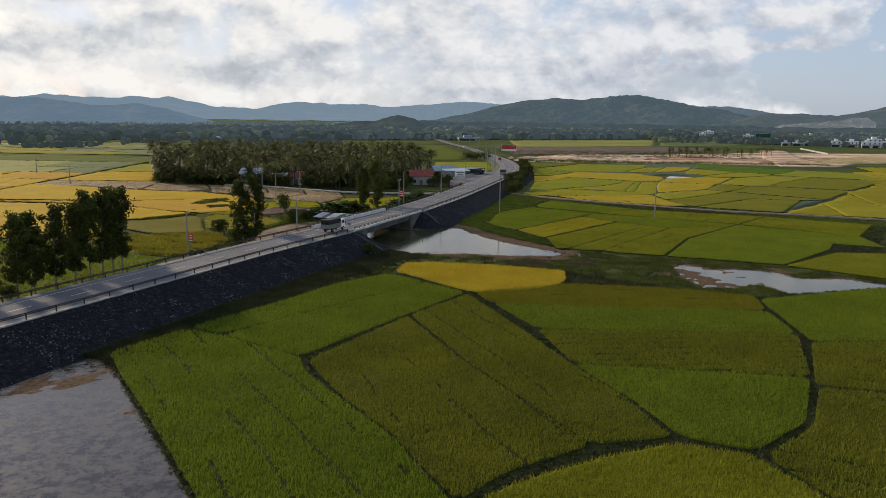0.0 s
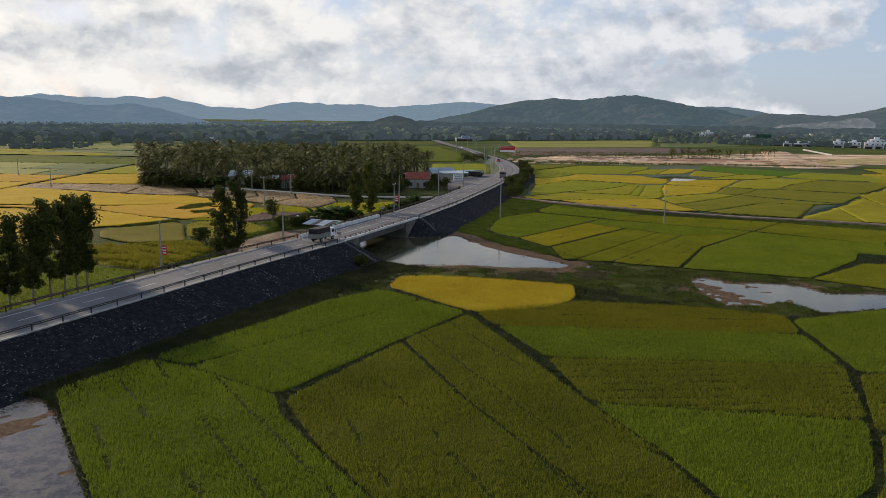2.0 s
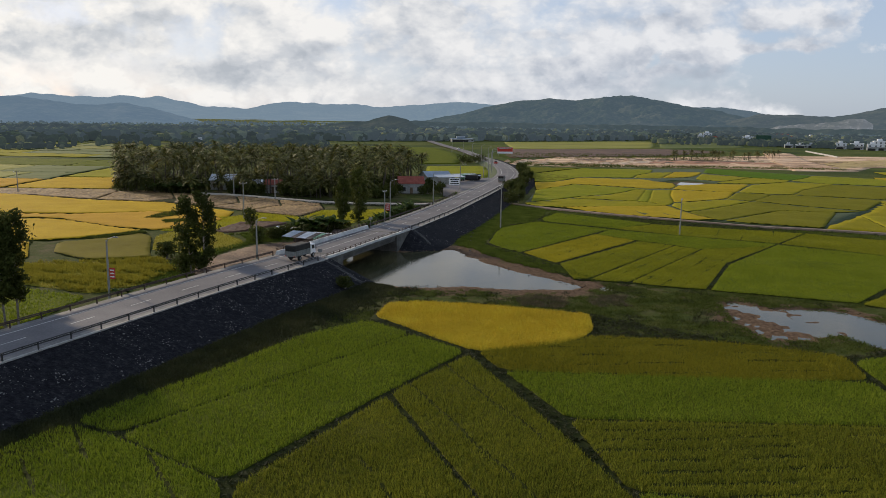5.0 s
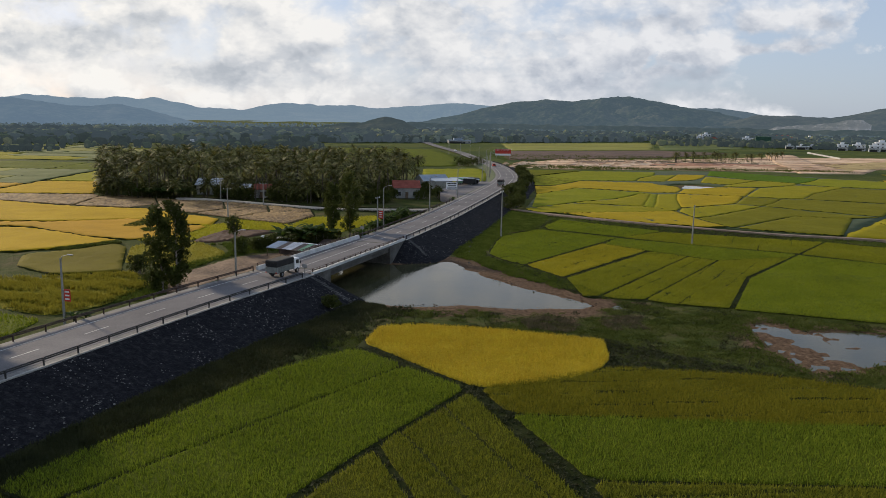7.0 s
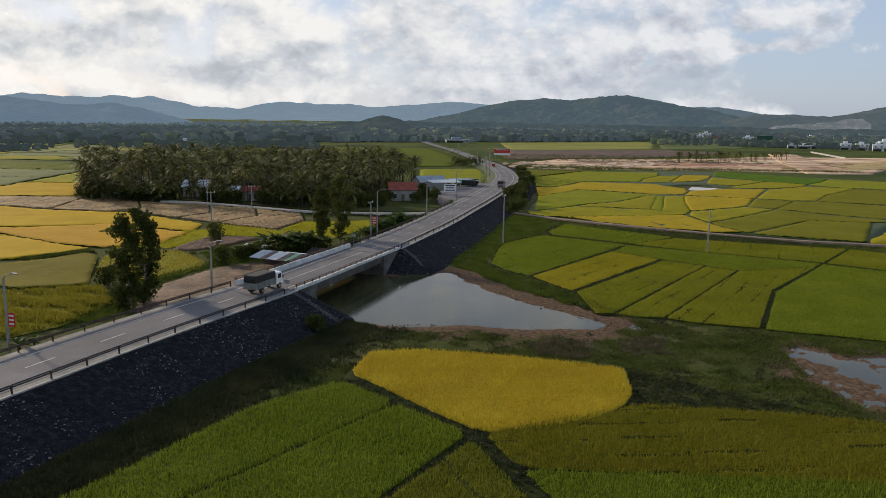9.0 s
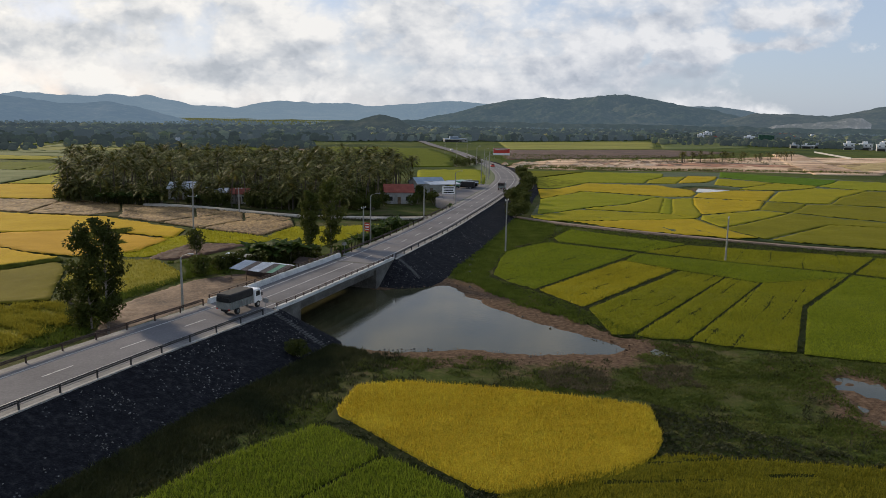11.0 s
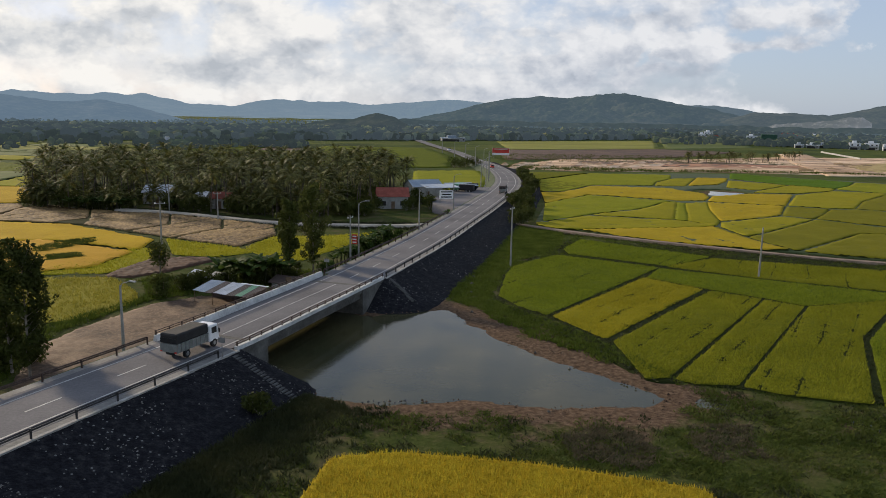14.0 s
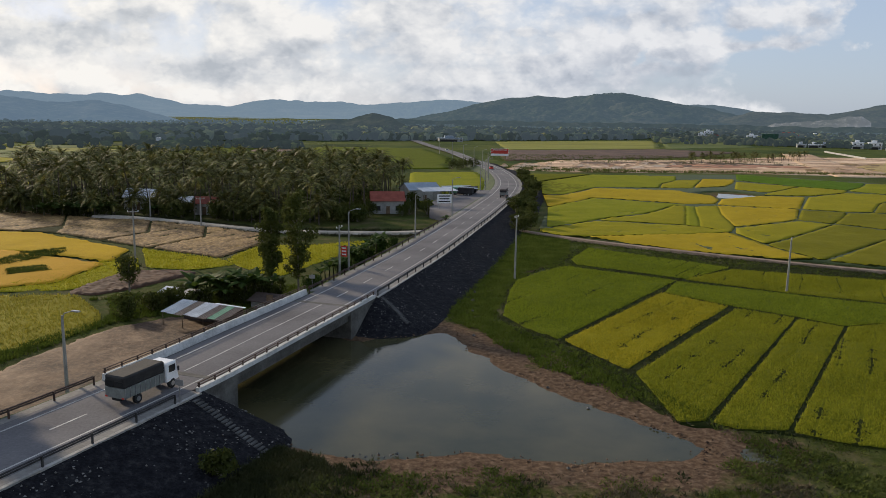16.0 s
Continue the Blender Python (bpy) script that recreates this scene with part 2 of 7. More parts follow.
M_gravel = surface("gravel_track", (0.105, 0.070, 0.048), (0.205, 0.142, 0.098), (0.32, 0.235, 0.17), scale=0.3, fine_scale=3.0, bump=0.4)
M_verge = surface("dusty_verge", (0.085, 0.080, 0.075), (0.165, 0.156, 0.146), (0.27, 0.255, 0.235), scale=0.4, fine_scale=3.0, bump=0.3)
M_asphalt = surface("worn_asphalt", (0.082, 0.078, 0.082), (0.138, 0.131, 0.135), (0.20, 0.188, 0.188), scale=0.11, fine_scale=4.0, rough=0.9, bump=0.15, spec=0.12)
M_edge = surface("pale_edge_concrete", (0.16, 0.155, 0.145), (0.30, 0.29, 0.27), (0.42, 0.41, 0.385), scale=0.5, fine_scale=4.0, bump=0.2)
M_paint = surface("road_paint", (0.22, 0.215, 0.20), (0.38, 0.37, 0.35), (0.52, 0.51, 0.48), scale=0.8, fine_scale=6.0, rough=0.6, bump=0.1)
M_concrete = surface("weathered_concrete", (0.032, 0.030, 0.026), (0.085, 0.081, 0.073), (0.17, 0.165, 0.15), scale=0.35, fine_scale=3.0, bump=0.2)
M_steps = surface("slope_step_concrete", (0.03, 0.03, 0.03), (0.075, 0.074, 0.072), (0.14, 0.138, 0.132), scale=0.6, fine_scale=4.0, bump=0.2, spec=0.06)
M_whitewash = surface("whitewashed_concrete", (0.28, 0.28, 0.27), (0.50, 0.50, 0.485), (0.66, 0.66, 0.64), scale=0.5, fine_scale=4.0, bump=0.15)
M_rail = surface("weathered_rail", (0.022, 0.021, 0.021), (0.045, 0.044, 0.044), (0.085, 0.082, 0.078), scale=1.5, fine_scale=9.0, rough=0.6, metal=0.3, bump=0.1)
M_steel = surface("galvanised_steel", (0.20, 0.20, 0.20), (0.32, 0.32, 0.32), (0.42, 0.42, 0.41), scale=1.5, fine_scale=9.0, rough=0.45, metal=0.7, bump=0.1)
M_rust = surface("rusty_rail_paint", (0.03, 0.02, 0.016), (0.06, 0.038, 0.030), (0.11, 0.072, 0.055), scale=2.0, fine_scale=9.0, rough=0.8, bump=0.2)
M_pole = surface("pole_concrete", (0.17, 0.16, 0.145), (0.27, 0.26, 0.235), (0.37, 0.36, 0.33), scale=0.8, fine_scale=6.0, bump=0.15)
M_bark = surface("grey_bark", (0.10, 0.085, 0.07), (0.20, 0.17, 0.14), (0.33, 0.29, 0.25), scale=1.5, fine_scale=8.0, bump=0.5)
M_leaf = surface("tree_leaves", (0.030, 0.039, 0.010), (0.060, 0.072, 0.016), (0.117, 0.120, 0.030), spec=0.08, scale=0.4, fine_scale=3.0, rough=0.7, bump=0.0, per_object=0.2, translucent=0.25)
# frond tones spread wide: sunlit tips and shaded crown hollows are in the colour
M_frond = surface("palm_fronds", (0.016, 0.022, 0.007), (0.062, 0.070, 0.019), (0.40, 0.345, 0.110), scale=0.6, fine_scale=2.2, rough=0.6, bump=0.0, per_object=0.3, translucent=0.16, spec=0.08, fine_mix=0.5)
M_trunk = surface("palm_trunks", (0.035, 0.029, 0.022), (0.075, 0.062, 0.048), (0.14, 0.12, 0.095), scale=1.5, fine_scale=8.0, bump=0.5)
M_banana = surface("banana_leaves", (0.022, 0.040, 0.008), (0.046, 0.075, 0.014), (0.090, 0.125, 0.026), scale=0.5, fine_scale=3.0, rough=0.65, spec=0.1, bump=0.0, per_object=0.25, translucent=0.3)
M_weed = surface("verge_weeds", (0.014, 0.018, 0.004), (0.030, 0.036, 0.009), (0.066, 0.064, 0.022), scale=0.3, fine_scale=3.0, rough=0.8, bump=0.0, translucent=0.2)
M_weed2 = surface("green_weeds", (0.042, 0.064, 0.008), (0.085, 0.115, 0.017), (0.145, 0.17, 0.034), scale=0.3, fine_scale=3.0, rough=0.8, bump=0.0, translucent=0.25, spec=0.05)
M_redroof = surface("red_roof_tiles", (0.14, 0.035, 0.025), (0.24, 0.06, 0.04), (0.32, 0.10, 0.07), scale=0.5, fine_scale=4.0, bump=0.3)
M_tin = surface("corrugated_tin", (0.28, 0.30, 0.33), (0.45, 0.47, 0.50), (0.60, 0.62, 0.64), scale=0.6, fine_scale=3.0, rough=0.45, metal=0.4, bump=0.1)
M_bluetin = surface("blue_tin", (0.16, 0.20, 0.25), (0.26, 0.31, 0.37), (0.36, 0.42, 0.48), scale=0.3, fine_scale=3.0, rough=0.5, metal=0.3, bump=0.1)
M_greentin = surface("green_tin", (0.08, 0.20, 0.12), (0.14, 0.30, 0.18), (0.22, 0.40, 0.25), scale=0.5, fine_scale=3.0, rough=0.5, bump=0.1)
M_browntin = surface("brown_tin", (0.035, 0.025, 0.022), (0.07, 0.05, 0.043), (0.12, 0.09, 0.078), scale=0.6, fine_scale=3.0, rough=0.6, bump=0.1)
M_wall = surface("pale_render", (0.20, 0.20, 0.19), (0.36, 0.355, 0.335), (0.50, 0.49, 0.47), scale=0.3, fine_scale=2.0, bump=0.1, per_object=0.12)
M_dark = surface("dark_opening", (0.010, 0.011, 0.012), (0.016, 0.017, 0.018), (0.025, 0.026, 0.028), rough=0.3, bump=0.0)
M_wood = surface("old_timber", (0.07, 0.045, 0.028), (0.15, 0.10, 0.06), (0.24, 0.17, 0.11), scale=1.0, fine_scale=5.0, bump=0.3)
M_white = surface("white_enamel", (0.62, 0.62, 0.62), (0.75, 0.75, 0.75), (0.82, 0.82, 0.82), rough=0.35, bump=0.0)
M_red = surface("red_paint", (0.35, 0.03, 0.02), (0.5, 0.045, 0.03), (0.6, 0.07, 0.045), rough=0.5, bump=0.0)
M_canvas = surface("black_canvas", (0.016, 0.015, 0.015), (0.028, 0.026, 0.025), (0.045, 0.042, 0.04), scale=1.0, fine_scale=6.0, rough=0.8, bump=0.3)
M_truckbed = surface("grey_truck_bed", (0.11, 0.12, 0.11), (0.18, 0.19, 0.175), (0.25, 0.26, 0.24), scale=1.0, fine_scale=6.0, rough=0.5, bump=0.1)
M_rubber = surface("tyre_rubber", (0.012, 0.012, 0.012), (0.02, 0.02, 0.02), (0.03, 0.03, 0.03), rough=0.8, bump=0.1)


def water_material(name, tint, depth_tint, spec=0.32, film=None):
    m = bpy.data.materials.new(name)
    m.use_nodes = True
    t = m.node_tree
    b = t.nodes["Principled BSDF"]
    tc = t.nodes.new("ShaderNodeTexCoord")
    n = node(t, "ShaderNodeTexNoise", Scale=0.10, Detail=5.0, Roughness=0.6)
    r = node(t, "ShaderNodeTexNoise", Scale=2.5, Detail=3.0, Roughness=0.5)
    r2 = node(t, "ShaderNodeTexNoise", Scale=0.9, Detail=10.0, Roughness=0.78)
    for k in (n, r, r2):
        t.links.new(tc.outputs["Object"], k.inputs["Vector"])
    t.links.new(ramp(t, n.outputs[0], [(0.35, depth_tint), (0.65, tint)]), b.inputs["Base Color"])
    bp = node(t, "ShaderNodeBump", Strength=0.14, Distance=0.05)
    t.links.new(r.outputs[0], bp.inputs["Height"])
    t.links.new(bp.outputs[0], b.inputs["Normal"])
    b.inputs["Roughness"].default_value = 0.06
    b.inputs["IOR"].default_value = 1.33
    b.inputs["Specular IOR Level"].default_value = spec
    if film:
        t.links.new(ramp(t, r2.outputs[0], [(0.44, (0.03, 0.03, 0.03)), (0.58, (0.26, 0.26, 0.26))]), b.inputs["Roughness"])
        t.links.new(ramp(t, r2.outputs[0], [(0.44, depth_tint), (0.52, tint), (0.60, film)]), b.inputs["Base Color"])
    return m


M_pond = water_material("pond_water", (0.070, 0.062, 0.030), (0.034, 0.036, 0.018), 0.33)
M_flood = water_material("paddy_water", (0.080, 0.066, 0.055), (0.030, 0.025, 0.021), 0.45, (0.092, 0.078, 0.064))


def ground_material():
    """Rough grass with bare mud where the attribute 'mud' says that the shore lies open."""
    m = bpy.data.materials.new("ground")
    m.use_nodes = True
    t = m.node_tree
    b = t.nodes["Principled BSDF"]
    tc = t.nodes.new("ShaderNodeTexCoord")
    n0 = node(t, "ShaderNodeTexNoise", Scale=0.012, Detail=5.0, Roughness=0.6)
    n1 = node(t, "ShaderNodeTexNoise", Scale=0.16, Detail=8.0, Roughness=0.68)
    n2 = node(t, "ShaderNodeTexNoise", Scale=1.8, Detail=5.0, Roughness=0.7)
    for n in (n0, n1, n2):
        t.links.new(tc.outputs["Object"], n.inputs["Vector"])
    g1 = ramp(t, n1.outputs[0], [(0.32, (0.026, 0.040, 0.007)), (0.46, (0.050, 0.066, 0.013)), (0.54, (0.076, 0.074, 0.026)), (0.64, (0.125, 0.095, 0.055))])
    g2 = ramp(t, n2.outputs[0], [(0.3, (0.016, 0.024, 0.006)), (0.5, (0.046, 0.058, 0.014)), (0.72, (0.115, 0.105, 0.042))])
    g = mix_rgb(t, 0.45, g1, g2)
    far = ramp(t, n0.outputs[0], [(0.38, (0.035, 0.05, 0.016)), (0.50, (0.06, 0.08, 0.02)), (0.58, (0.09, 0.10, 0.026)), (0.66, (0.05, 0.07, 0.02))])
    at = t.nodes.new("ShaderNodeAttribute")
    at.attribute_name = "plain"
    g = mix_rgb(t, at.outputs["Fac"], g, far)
    mud = ramp(t, n2.outputs[0], [(0.3, (0.042, 0.026, 0.017)), (0.5, (0.105, 0.068, 0.043)), (0.70, (0.19, 0.132, 0.088))])
    am = t.nodes.new("ShaderNodeAttribute")
    am.attribute_name = "mud"
    f = math_node(t, "MULTIPLY_ADD", n1.outputs[0], 1.6, -0.8)
    f = math_node(t, "ADD", f, am.outputs["Fac"])
    f = ramp(t, f, [(0.38, (0, 0, 0)), (0.58, (1, 1, 1))])
    t.links.new(mix_rgb(t, f, g, mud), b.inputs["Base Color"])
    b.inputs["Roughness"].default_value = 0.9
    b.inputs["Specular IOR Level"].default_value = 0.03
    bp = node(t, "ShaderNodeBump", Strength=0.9, Distance=0.25)
    t.links.new(n2.outputs[0], bp.inputs["Height"])
    t.links.new(bp.outputs[0], b.inputs["Normal"])
    return m


def slope_material():
    """Dark stone pitching with pale stones strewn over it."""
    m = bpy.data.materials.new("stone_pitching")
    m.use_nodes = True
    t = m.node_tree
    b = t.nodes["Principled BSDF"]
    tc = t.nodes.new("ShaderNodeTexCoord")
    v = node(t, "ShaderNodeTexVoronoi", Scale=4.6)
    n1 = node(t, "ShaderNodeTexNoise", Scale=0.09, Detail=6.0, Roughness=0.6)
    n2 = node(t, "ShaderNodeTexNoise", Scale=1.7, Detail=5.0, Roughness=0.7)
    for n in (v, n1, n2):
        t.links.new(tc.outputs["Object"], n.inputs["Vector"])
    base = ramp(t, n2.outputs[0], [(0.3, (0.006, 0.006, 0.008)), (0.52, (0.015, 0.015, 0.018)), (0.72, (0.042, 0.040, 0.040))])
    sepc = t.nodes.new("ShaderNodeSeparateColor")
    t.links.new(v.outputs["Color"], sepc.inputs[0])
    pale = math_node(t, "MULTIPLY", math_node(t, "GREATER_THAN", sepc.outputs[0], 0.93), math_node(t, "LESS_THAN", v.outputs["Distance"], 0.42))
    patch = ramp(t, n1.outputs[0], [(0.45, (0, 0, 0)), (0.62, (0.8, 0.8, 0.8))])
    col = mix_rgb(t, math_node(t, "MULTIPLY", pale, patch), base, (0.24, 0.235, 0.22))
    t.links.new(col, b.inputs["Base Color"])
    b.inputs["Roughness"].default_value = 0.9
    b.inputs["Specular IOR Level"].default_value = 0.06
    bp = node(t, "ShaderNodeBump", Strength=0.8, Distance=0.15)
    t.links.new(v.outputs["Distance"], bp.inputs["Height"])
    t.links.new(bp.outputs[0], b.inputs["Normal"])
    return m


M_ground, M_slope = ground_material(), slope_material()
M_slope_grass = surface("grassy_slope", (0.020, 0.036, 0.010), (0.04, 0.06, 0.016), (0.07, 0.08, 0.03), scale=0.3, fine_scale=2.5, bump=0.8)


# ---------------------------------------------------------------- mesh helpers
def mesh_ob(name, verts, faces, material, parent=None, label="", smooth=False):
    me = bpy.data.meshes.new(name)
    me.from_pydata([tuple(map(float, v)) for v in verts], [], [tuple(map(int, f)) for f in faces])
    me.update()
    if smooth:
        me.polygons.foreach_set("use_smooth", [True] * len(me.polygons))
    me.materials.append(material)
    ob = new(name, me)
    if parent is not None:
        ob.parent = parent
    if label:
        tagged(ob, label)
    return ob


def bulk_mesh(name, verts, quads, tris, quad_mats, materials):
    """A mesh of many quads and triangles (arrays); quad_mats: a material index for each quad; triangles take the last."""
    me = bpy.data.meshes.new(name)
    nq, nt = len(quads), len(tris)
    me.vertices.add(len(verts))
    me.vertices.foreach_set("co", np.asarray(verts, np.float32).ravel())
    me.loops.add(4 * nq + 3 * nt)
    me.loops.foreach_set("vertex_index", np.concatenate([np.asarray(quads, np.int32).ravel(), np.asarray(tris, np.int32).ravel()]).astype(np.int32))
    me.polygons.add(nq + nt)
    me.polygons.foreach_set("loop_start", np.concatenate([np.arange(nq) * 4, 4 * nq + np.arange(nt) * 3]).astype(np.int32))
    me.polygons.foreach_set("material_index", np.concatenate([np.asarray(quad_mats), np.full(nt, len(materials) - 1)]).astype(np.int32))
    for m in materials:
        me.materials.append(m)
    me.update(calc_edges=True)
    me.validate()
    return new(name, me)


def part(name, bm, material, parent, label="", smooth=False):
    me = bpy.data.meshes.new(name)
    bm.to_mesh(me)
    bm.free()
    if smooth:
        me.polygons.foreach_set("use_smooth", [True] * len(me.polygons))
    me.materials.append(material)
    ob = new(name, me)
    if parent is not None:
        ob.parent = parent
    if label:
        tagged(ob, label)
    return ob


def box(bm, x0, x1, y0, y1, z0, z1, m=None, bevel=0.0):
    g = bmesh.ops.create_cube(bm, size=1)
    vs = g["verts"]
    bmesh.ops.scale(bm, vec=(x1 - x0, y1 - y0, z1 - z0), verts=vs)
    bmesh.ops.translate(bm, vec=((x0 + x1) / 2, (y0 + y1) / 2, (z0 + z1) / 2), verts=vs)
    if bevel:
        es = list({e for v in vs for e in v.link_edges})
        r = bmesh.ops.bevel(bm, geom=es, offset=bevel, segments=1, affect="EDGES", profile=0.5)
        vs = list({v for f in r["faces"] for v in f.verts} | {v for v in vs if v.is_valid})
    if m is not None:
        bmesh.ops.transform(bm, matrix=m, verts=[v for v in vs if v.is_valid])
    return vs


def boxed(name, dims, material, parent, label="", m=None, bevel=0.0):
    bm = bmesh.new()
    box(bm, *dims, m=m, bevel=bevel)
    return part(name, bm, material, parent, label)


def tube(points, radii, sides=6):
    """Verts and faces of a tapered tube along points."""
    verts, faces = [], []
    pts = [Vector(p) for p in points]
    for k, p in enumerate(pts):
        d = (pts[min(k + 1, len(pts) - 1)] - pts[max(k - 1, 0)]).normalized()
        a = d.orthogonal().normalized() if abs(d.z) < 0.95 else Vector((1, 0, 0))
        a = (a - d * a.dot(d)).normalized()
        b = d.cross(a)
        for s in range(sides):
            q = 2 * math.pi * s / sides
            verts.append(p + (a * math.cos(q) + b * math.sin(q)) * radii[k])
    for k in range(len(pts) - 1):
        for s in range(sides):
            i, j = k * sides + s, k * sides + (s + 1) % sides
            faces.append((i, j, j + sides, i + sides))
    faces.append(tuple(range(sides))[::-1])
    faces.append(tuple(range(len(verts) - sides, len(verts))))
    return verts, faces


def empty(name, m=None, label="", category="", group="", kind=""):
    e = new(name)
    e.empty_display_size = 0.5
    if m is not None:
        e.matrix_basis = m
    return tagged(e, label, category, group, kind)


# ---------------------------------------------------------------- plan helpers
def chaikin(poly, rounds=1):
    p = np.array(poly, float)
    for _ in range(rounds):
        q = np.roll(p, -1, 0)
        t = np.minimum(0.25, 0.9 / np.maximum(np.hypot(*(q - p).T), 0.01))[:, None]
        p = np.stack([(1 - t) * p + t * q, t * p + (1 - t) * q], 1).reshape(-1, 2)
    return p


def signed(poly, pts):
    """Distance of pts to the outline of poly, positive inside, and the nearest point on it."""
    a = np.array(poly, float)
    b = np.roll(a, -1, 0)
    best = np.full(len(pts), 1e9)
    near = np.zeros_like(pts)
    odd = np.zeros(len(pts), bool)
    for p, q in zip(a, b):
        d = q - p
        u = np.clip(((pts - p) @ d) / max(d @ d, 1e-9), 0, 1)
        c = p + u[:, None] * d
        e = np.hypot(*(pts - c).T)
        s = e < best
        best[s], near[s] = e[s], c[s]
        if abs(q[1] - p[1]) > 1e-9:
            cross = (p[1] > pts[:, 1]) != (q[1] > pts[:, 1])
            odd ^= cross & (pts[:, 0] < d[0] * (pts[:, 1] - p[1]) / d[1] + p[0])
    return np.where(odd, best, -best), near


def waves(x, y, seed=0, size=10.0):
    """Smooth irregular waves between about -1 and 1."""
    r = np.random.RandomState(seed)
    v = np.zeros_like(x, dtype=float)
    for k in range(7):
        f = (0.6 + 0.45 * k) / size * 2 * math.pi
        a = r.uniform(0, 2 * math.pi)
        v = v + np.sin(f * (x * math.cos(a) + y * math.sin(a)) + r.uniform(0, 6.28)) / (1 + 0.35 * k)
    return v / 2.6


rng = np.random.RandomState(7)


FIELDS_SET = []


def paddy(name, poly, cell, material, label, top=0.0, height=0.6, rough=0.055, inset=0.07, rows=None, category="rice field", group="rice paddies", rounds=1, stalks=True, blades=0, blade=(0.085, 0.42), swell=0.10):
    """A stand of crop that fills poly up to a dyke-wide gap, with an uneven top and a ragged skirt. rows: (angle, spacing, depth) of drill rows."""
    pl = chaikin(poly, rounds)
    lo, hi = pl.min(0), pl.max(0)
    nx, ny = int((hi[0] - lo[0]) / cell) + 2, int((hi[1] - lo[1]) / cell) + 2
    gx, gy = np.meshgrid(lo[0] + np.arange(nx) * cell, lo[1] + np.arange(ny) * cell, indexing="ij")
    pts = np.stack([gx.ravel(), gy.ravel()], 1)
    pts += rng.uniform(-0.2, 0.2, pts.shape) * cell
    sd, near = signed(pl, pts)
    gap = inset + 0.06 * waves(pts[:, 0], pts[:, 1], 3, 3.0) + 0.05 * waves(pts[:, 0], pts[:, 1], 4, 1.1)
    sdg = (sd - gap).reshape(nx, ny)
    mid = (sdg[:-1, :-1] + sdg[1:, :-1] + sdg[:-1, 1:] + sdg[1:, 1:]) / 4
    keep = np.argwhere(mid > -0.1 * cell)
    idx = np.arange(nx * ny).reshape(nx, ny)
    quads = np.stack([idx[keep[:, 0], keep[:, 1]], idx[keep[:, 0] + 1, keep[:, 1]], idx[keep[:, 0] + 1, keep[:, 1] + 1], idx[keep[:, 0], keep[:, 1] + 1]], 1)
    used = {}
    for a, b in zip(quads.ravel(), np.roll(quads, -1, 1).ravel()):
        used[(a, b)] = 1
    rim = [(a, b) for (a, b) in used if (b, a) not in used]
    rimv = np.array(sorted({v for e in rim for v in e}), int)
    d = pts[rimv] - near[rimv]
    ln = np.maximum(np.hypot(*d.T), 1e-6)
    way = d / ln[:, None] * np.where(sd[rimv] > 0, 1, -1)[:, None]
    pts[rimv] = near[rimv] + way * gap[rimv][:, None]
    z = top + rng.uniform(-rough, rough, len(pts)) + swell * waves(pts[:, 0], pts[:, 1], 5, 17.0)
    if rows:
        a, gap_w, deep = rows
        u = pts[:, 0] * math.cos(radians(a)) + pts[:, 1] * math.sin(radians(a))
        u = u + 0.09 * gap_w * waves(pts[:, 0], pts[:, 1], 8, 30.0)
        deep = deep * np.clip(0.6 + 0.9 * waves(pts[:, 0], pts[:, 1], 9, 12.0), 0, 1.2)
        z -= deep * (np.abs((u / gap_w) % 1.0 - 0.5) < 0.5 * cell / gap_w + 0.02)
    z[rimv] -= rng.uniform(0.02, 0.30, len(rimv)) * min(1.0, height / 0.6)
    if blades:
        z = np.maximum(z - 0.26, -0.31 + top)
        FIELDS_SET.append((pl, inset))
    verts = np.concatenate([pts, z[:, None]], 1)
    foot = np.zeros(len(pts), int)
    foot[rimv] = len(pts) + np.arange(len(rimv))
    low = np.concatenate([pts[rimv] - way * 0.08, np.full((len(rimv), 1), top - height)], 1)
    verts = np.concatenate([verts, low])
    skirt = np.array([(b, a, foot[a], foot[b]) for a, b in rim])
    faces = np.concatenate([quads, skirt])
    keepv = np.unique(faces)
    remap = np.full(len(verts), -1)
    remap[keepv] = np.arange(len(keepv))
    verts, faces = verts[keepv], remap[faces]
    tris = np.zeros((0, 3), int)
    if blades:
        # upright leaf blades over the whole stand
        a = pl
        area = 0.5 * abs(np.dot(a[:, 0], np.roll(a[:, 1], -1)) - np.dot(a[:, 1], np.roll(a[:, 0], -1)))
        want = int(area * blades)
        got = np.zeros((0, 2))
        while len(got) < want:
            q = rng.uniform(lo, hi, (want, 2))
            sq, _ = signed(pl, q)
            ok = sq > inset + 0.05 * waves(q[:, 0], q[:, 1], 3, 3.0)
            if rows:
                u = q[:, 0] * math.cos(radians(rows[0])) + q[:, 1] * math.sin(radians(rows[0])) + 0.09 * gap_w * waves(q[:, 0], q[:, 1], 8, 30.0)
                ok &= (np.abs((u / gap_w) % 1.0 - 0.5) > (0.17 if blade[0] < 0.1 else 0.12) / gap_w) | (waves(q[:, 0], q[:, 1], 9, 12.0) < (-0.1 if blade[0] < 0.1 else -0.3))
            got = np.concatenate([got, q[ok]])
        got = got[:want]
        n = len(got)
        clump = 0.5 + 0.5 * waves(got[:, 0], got[:, 1], 14, 1.7)
        base = np.concatenate([got, np.full((n, 1), top - 0.30)], 1)
        turn = rng.uniform(0, 2 * math.pi, n)
        w = blade[0] * rng.uniform(0.7, 1.3, n) / 2
        side = np.stack([np.cos(turn) * w, np.sin(turn) * w, np.zeros(n)], 1)
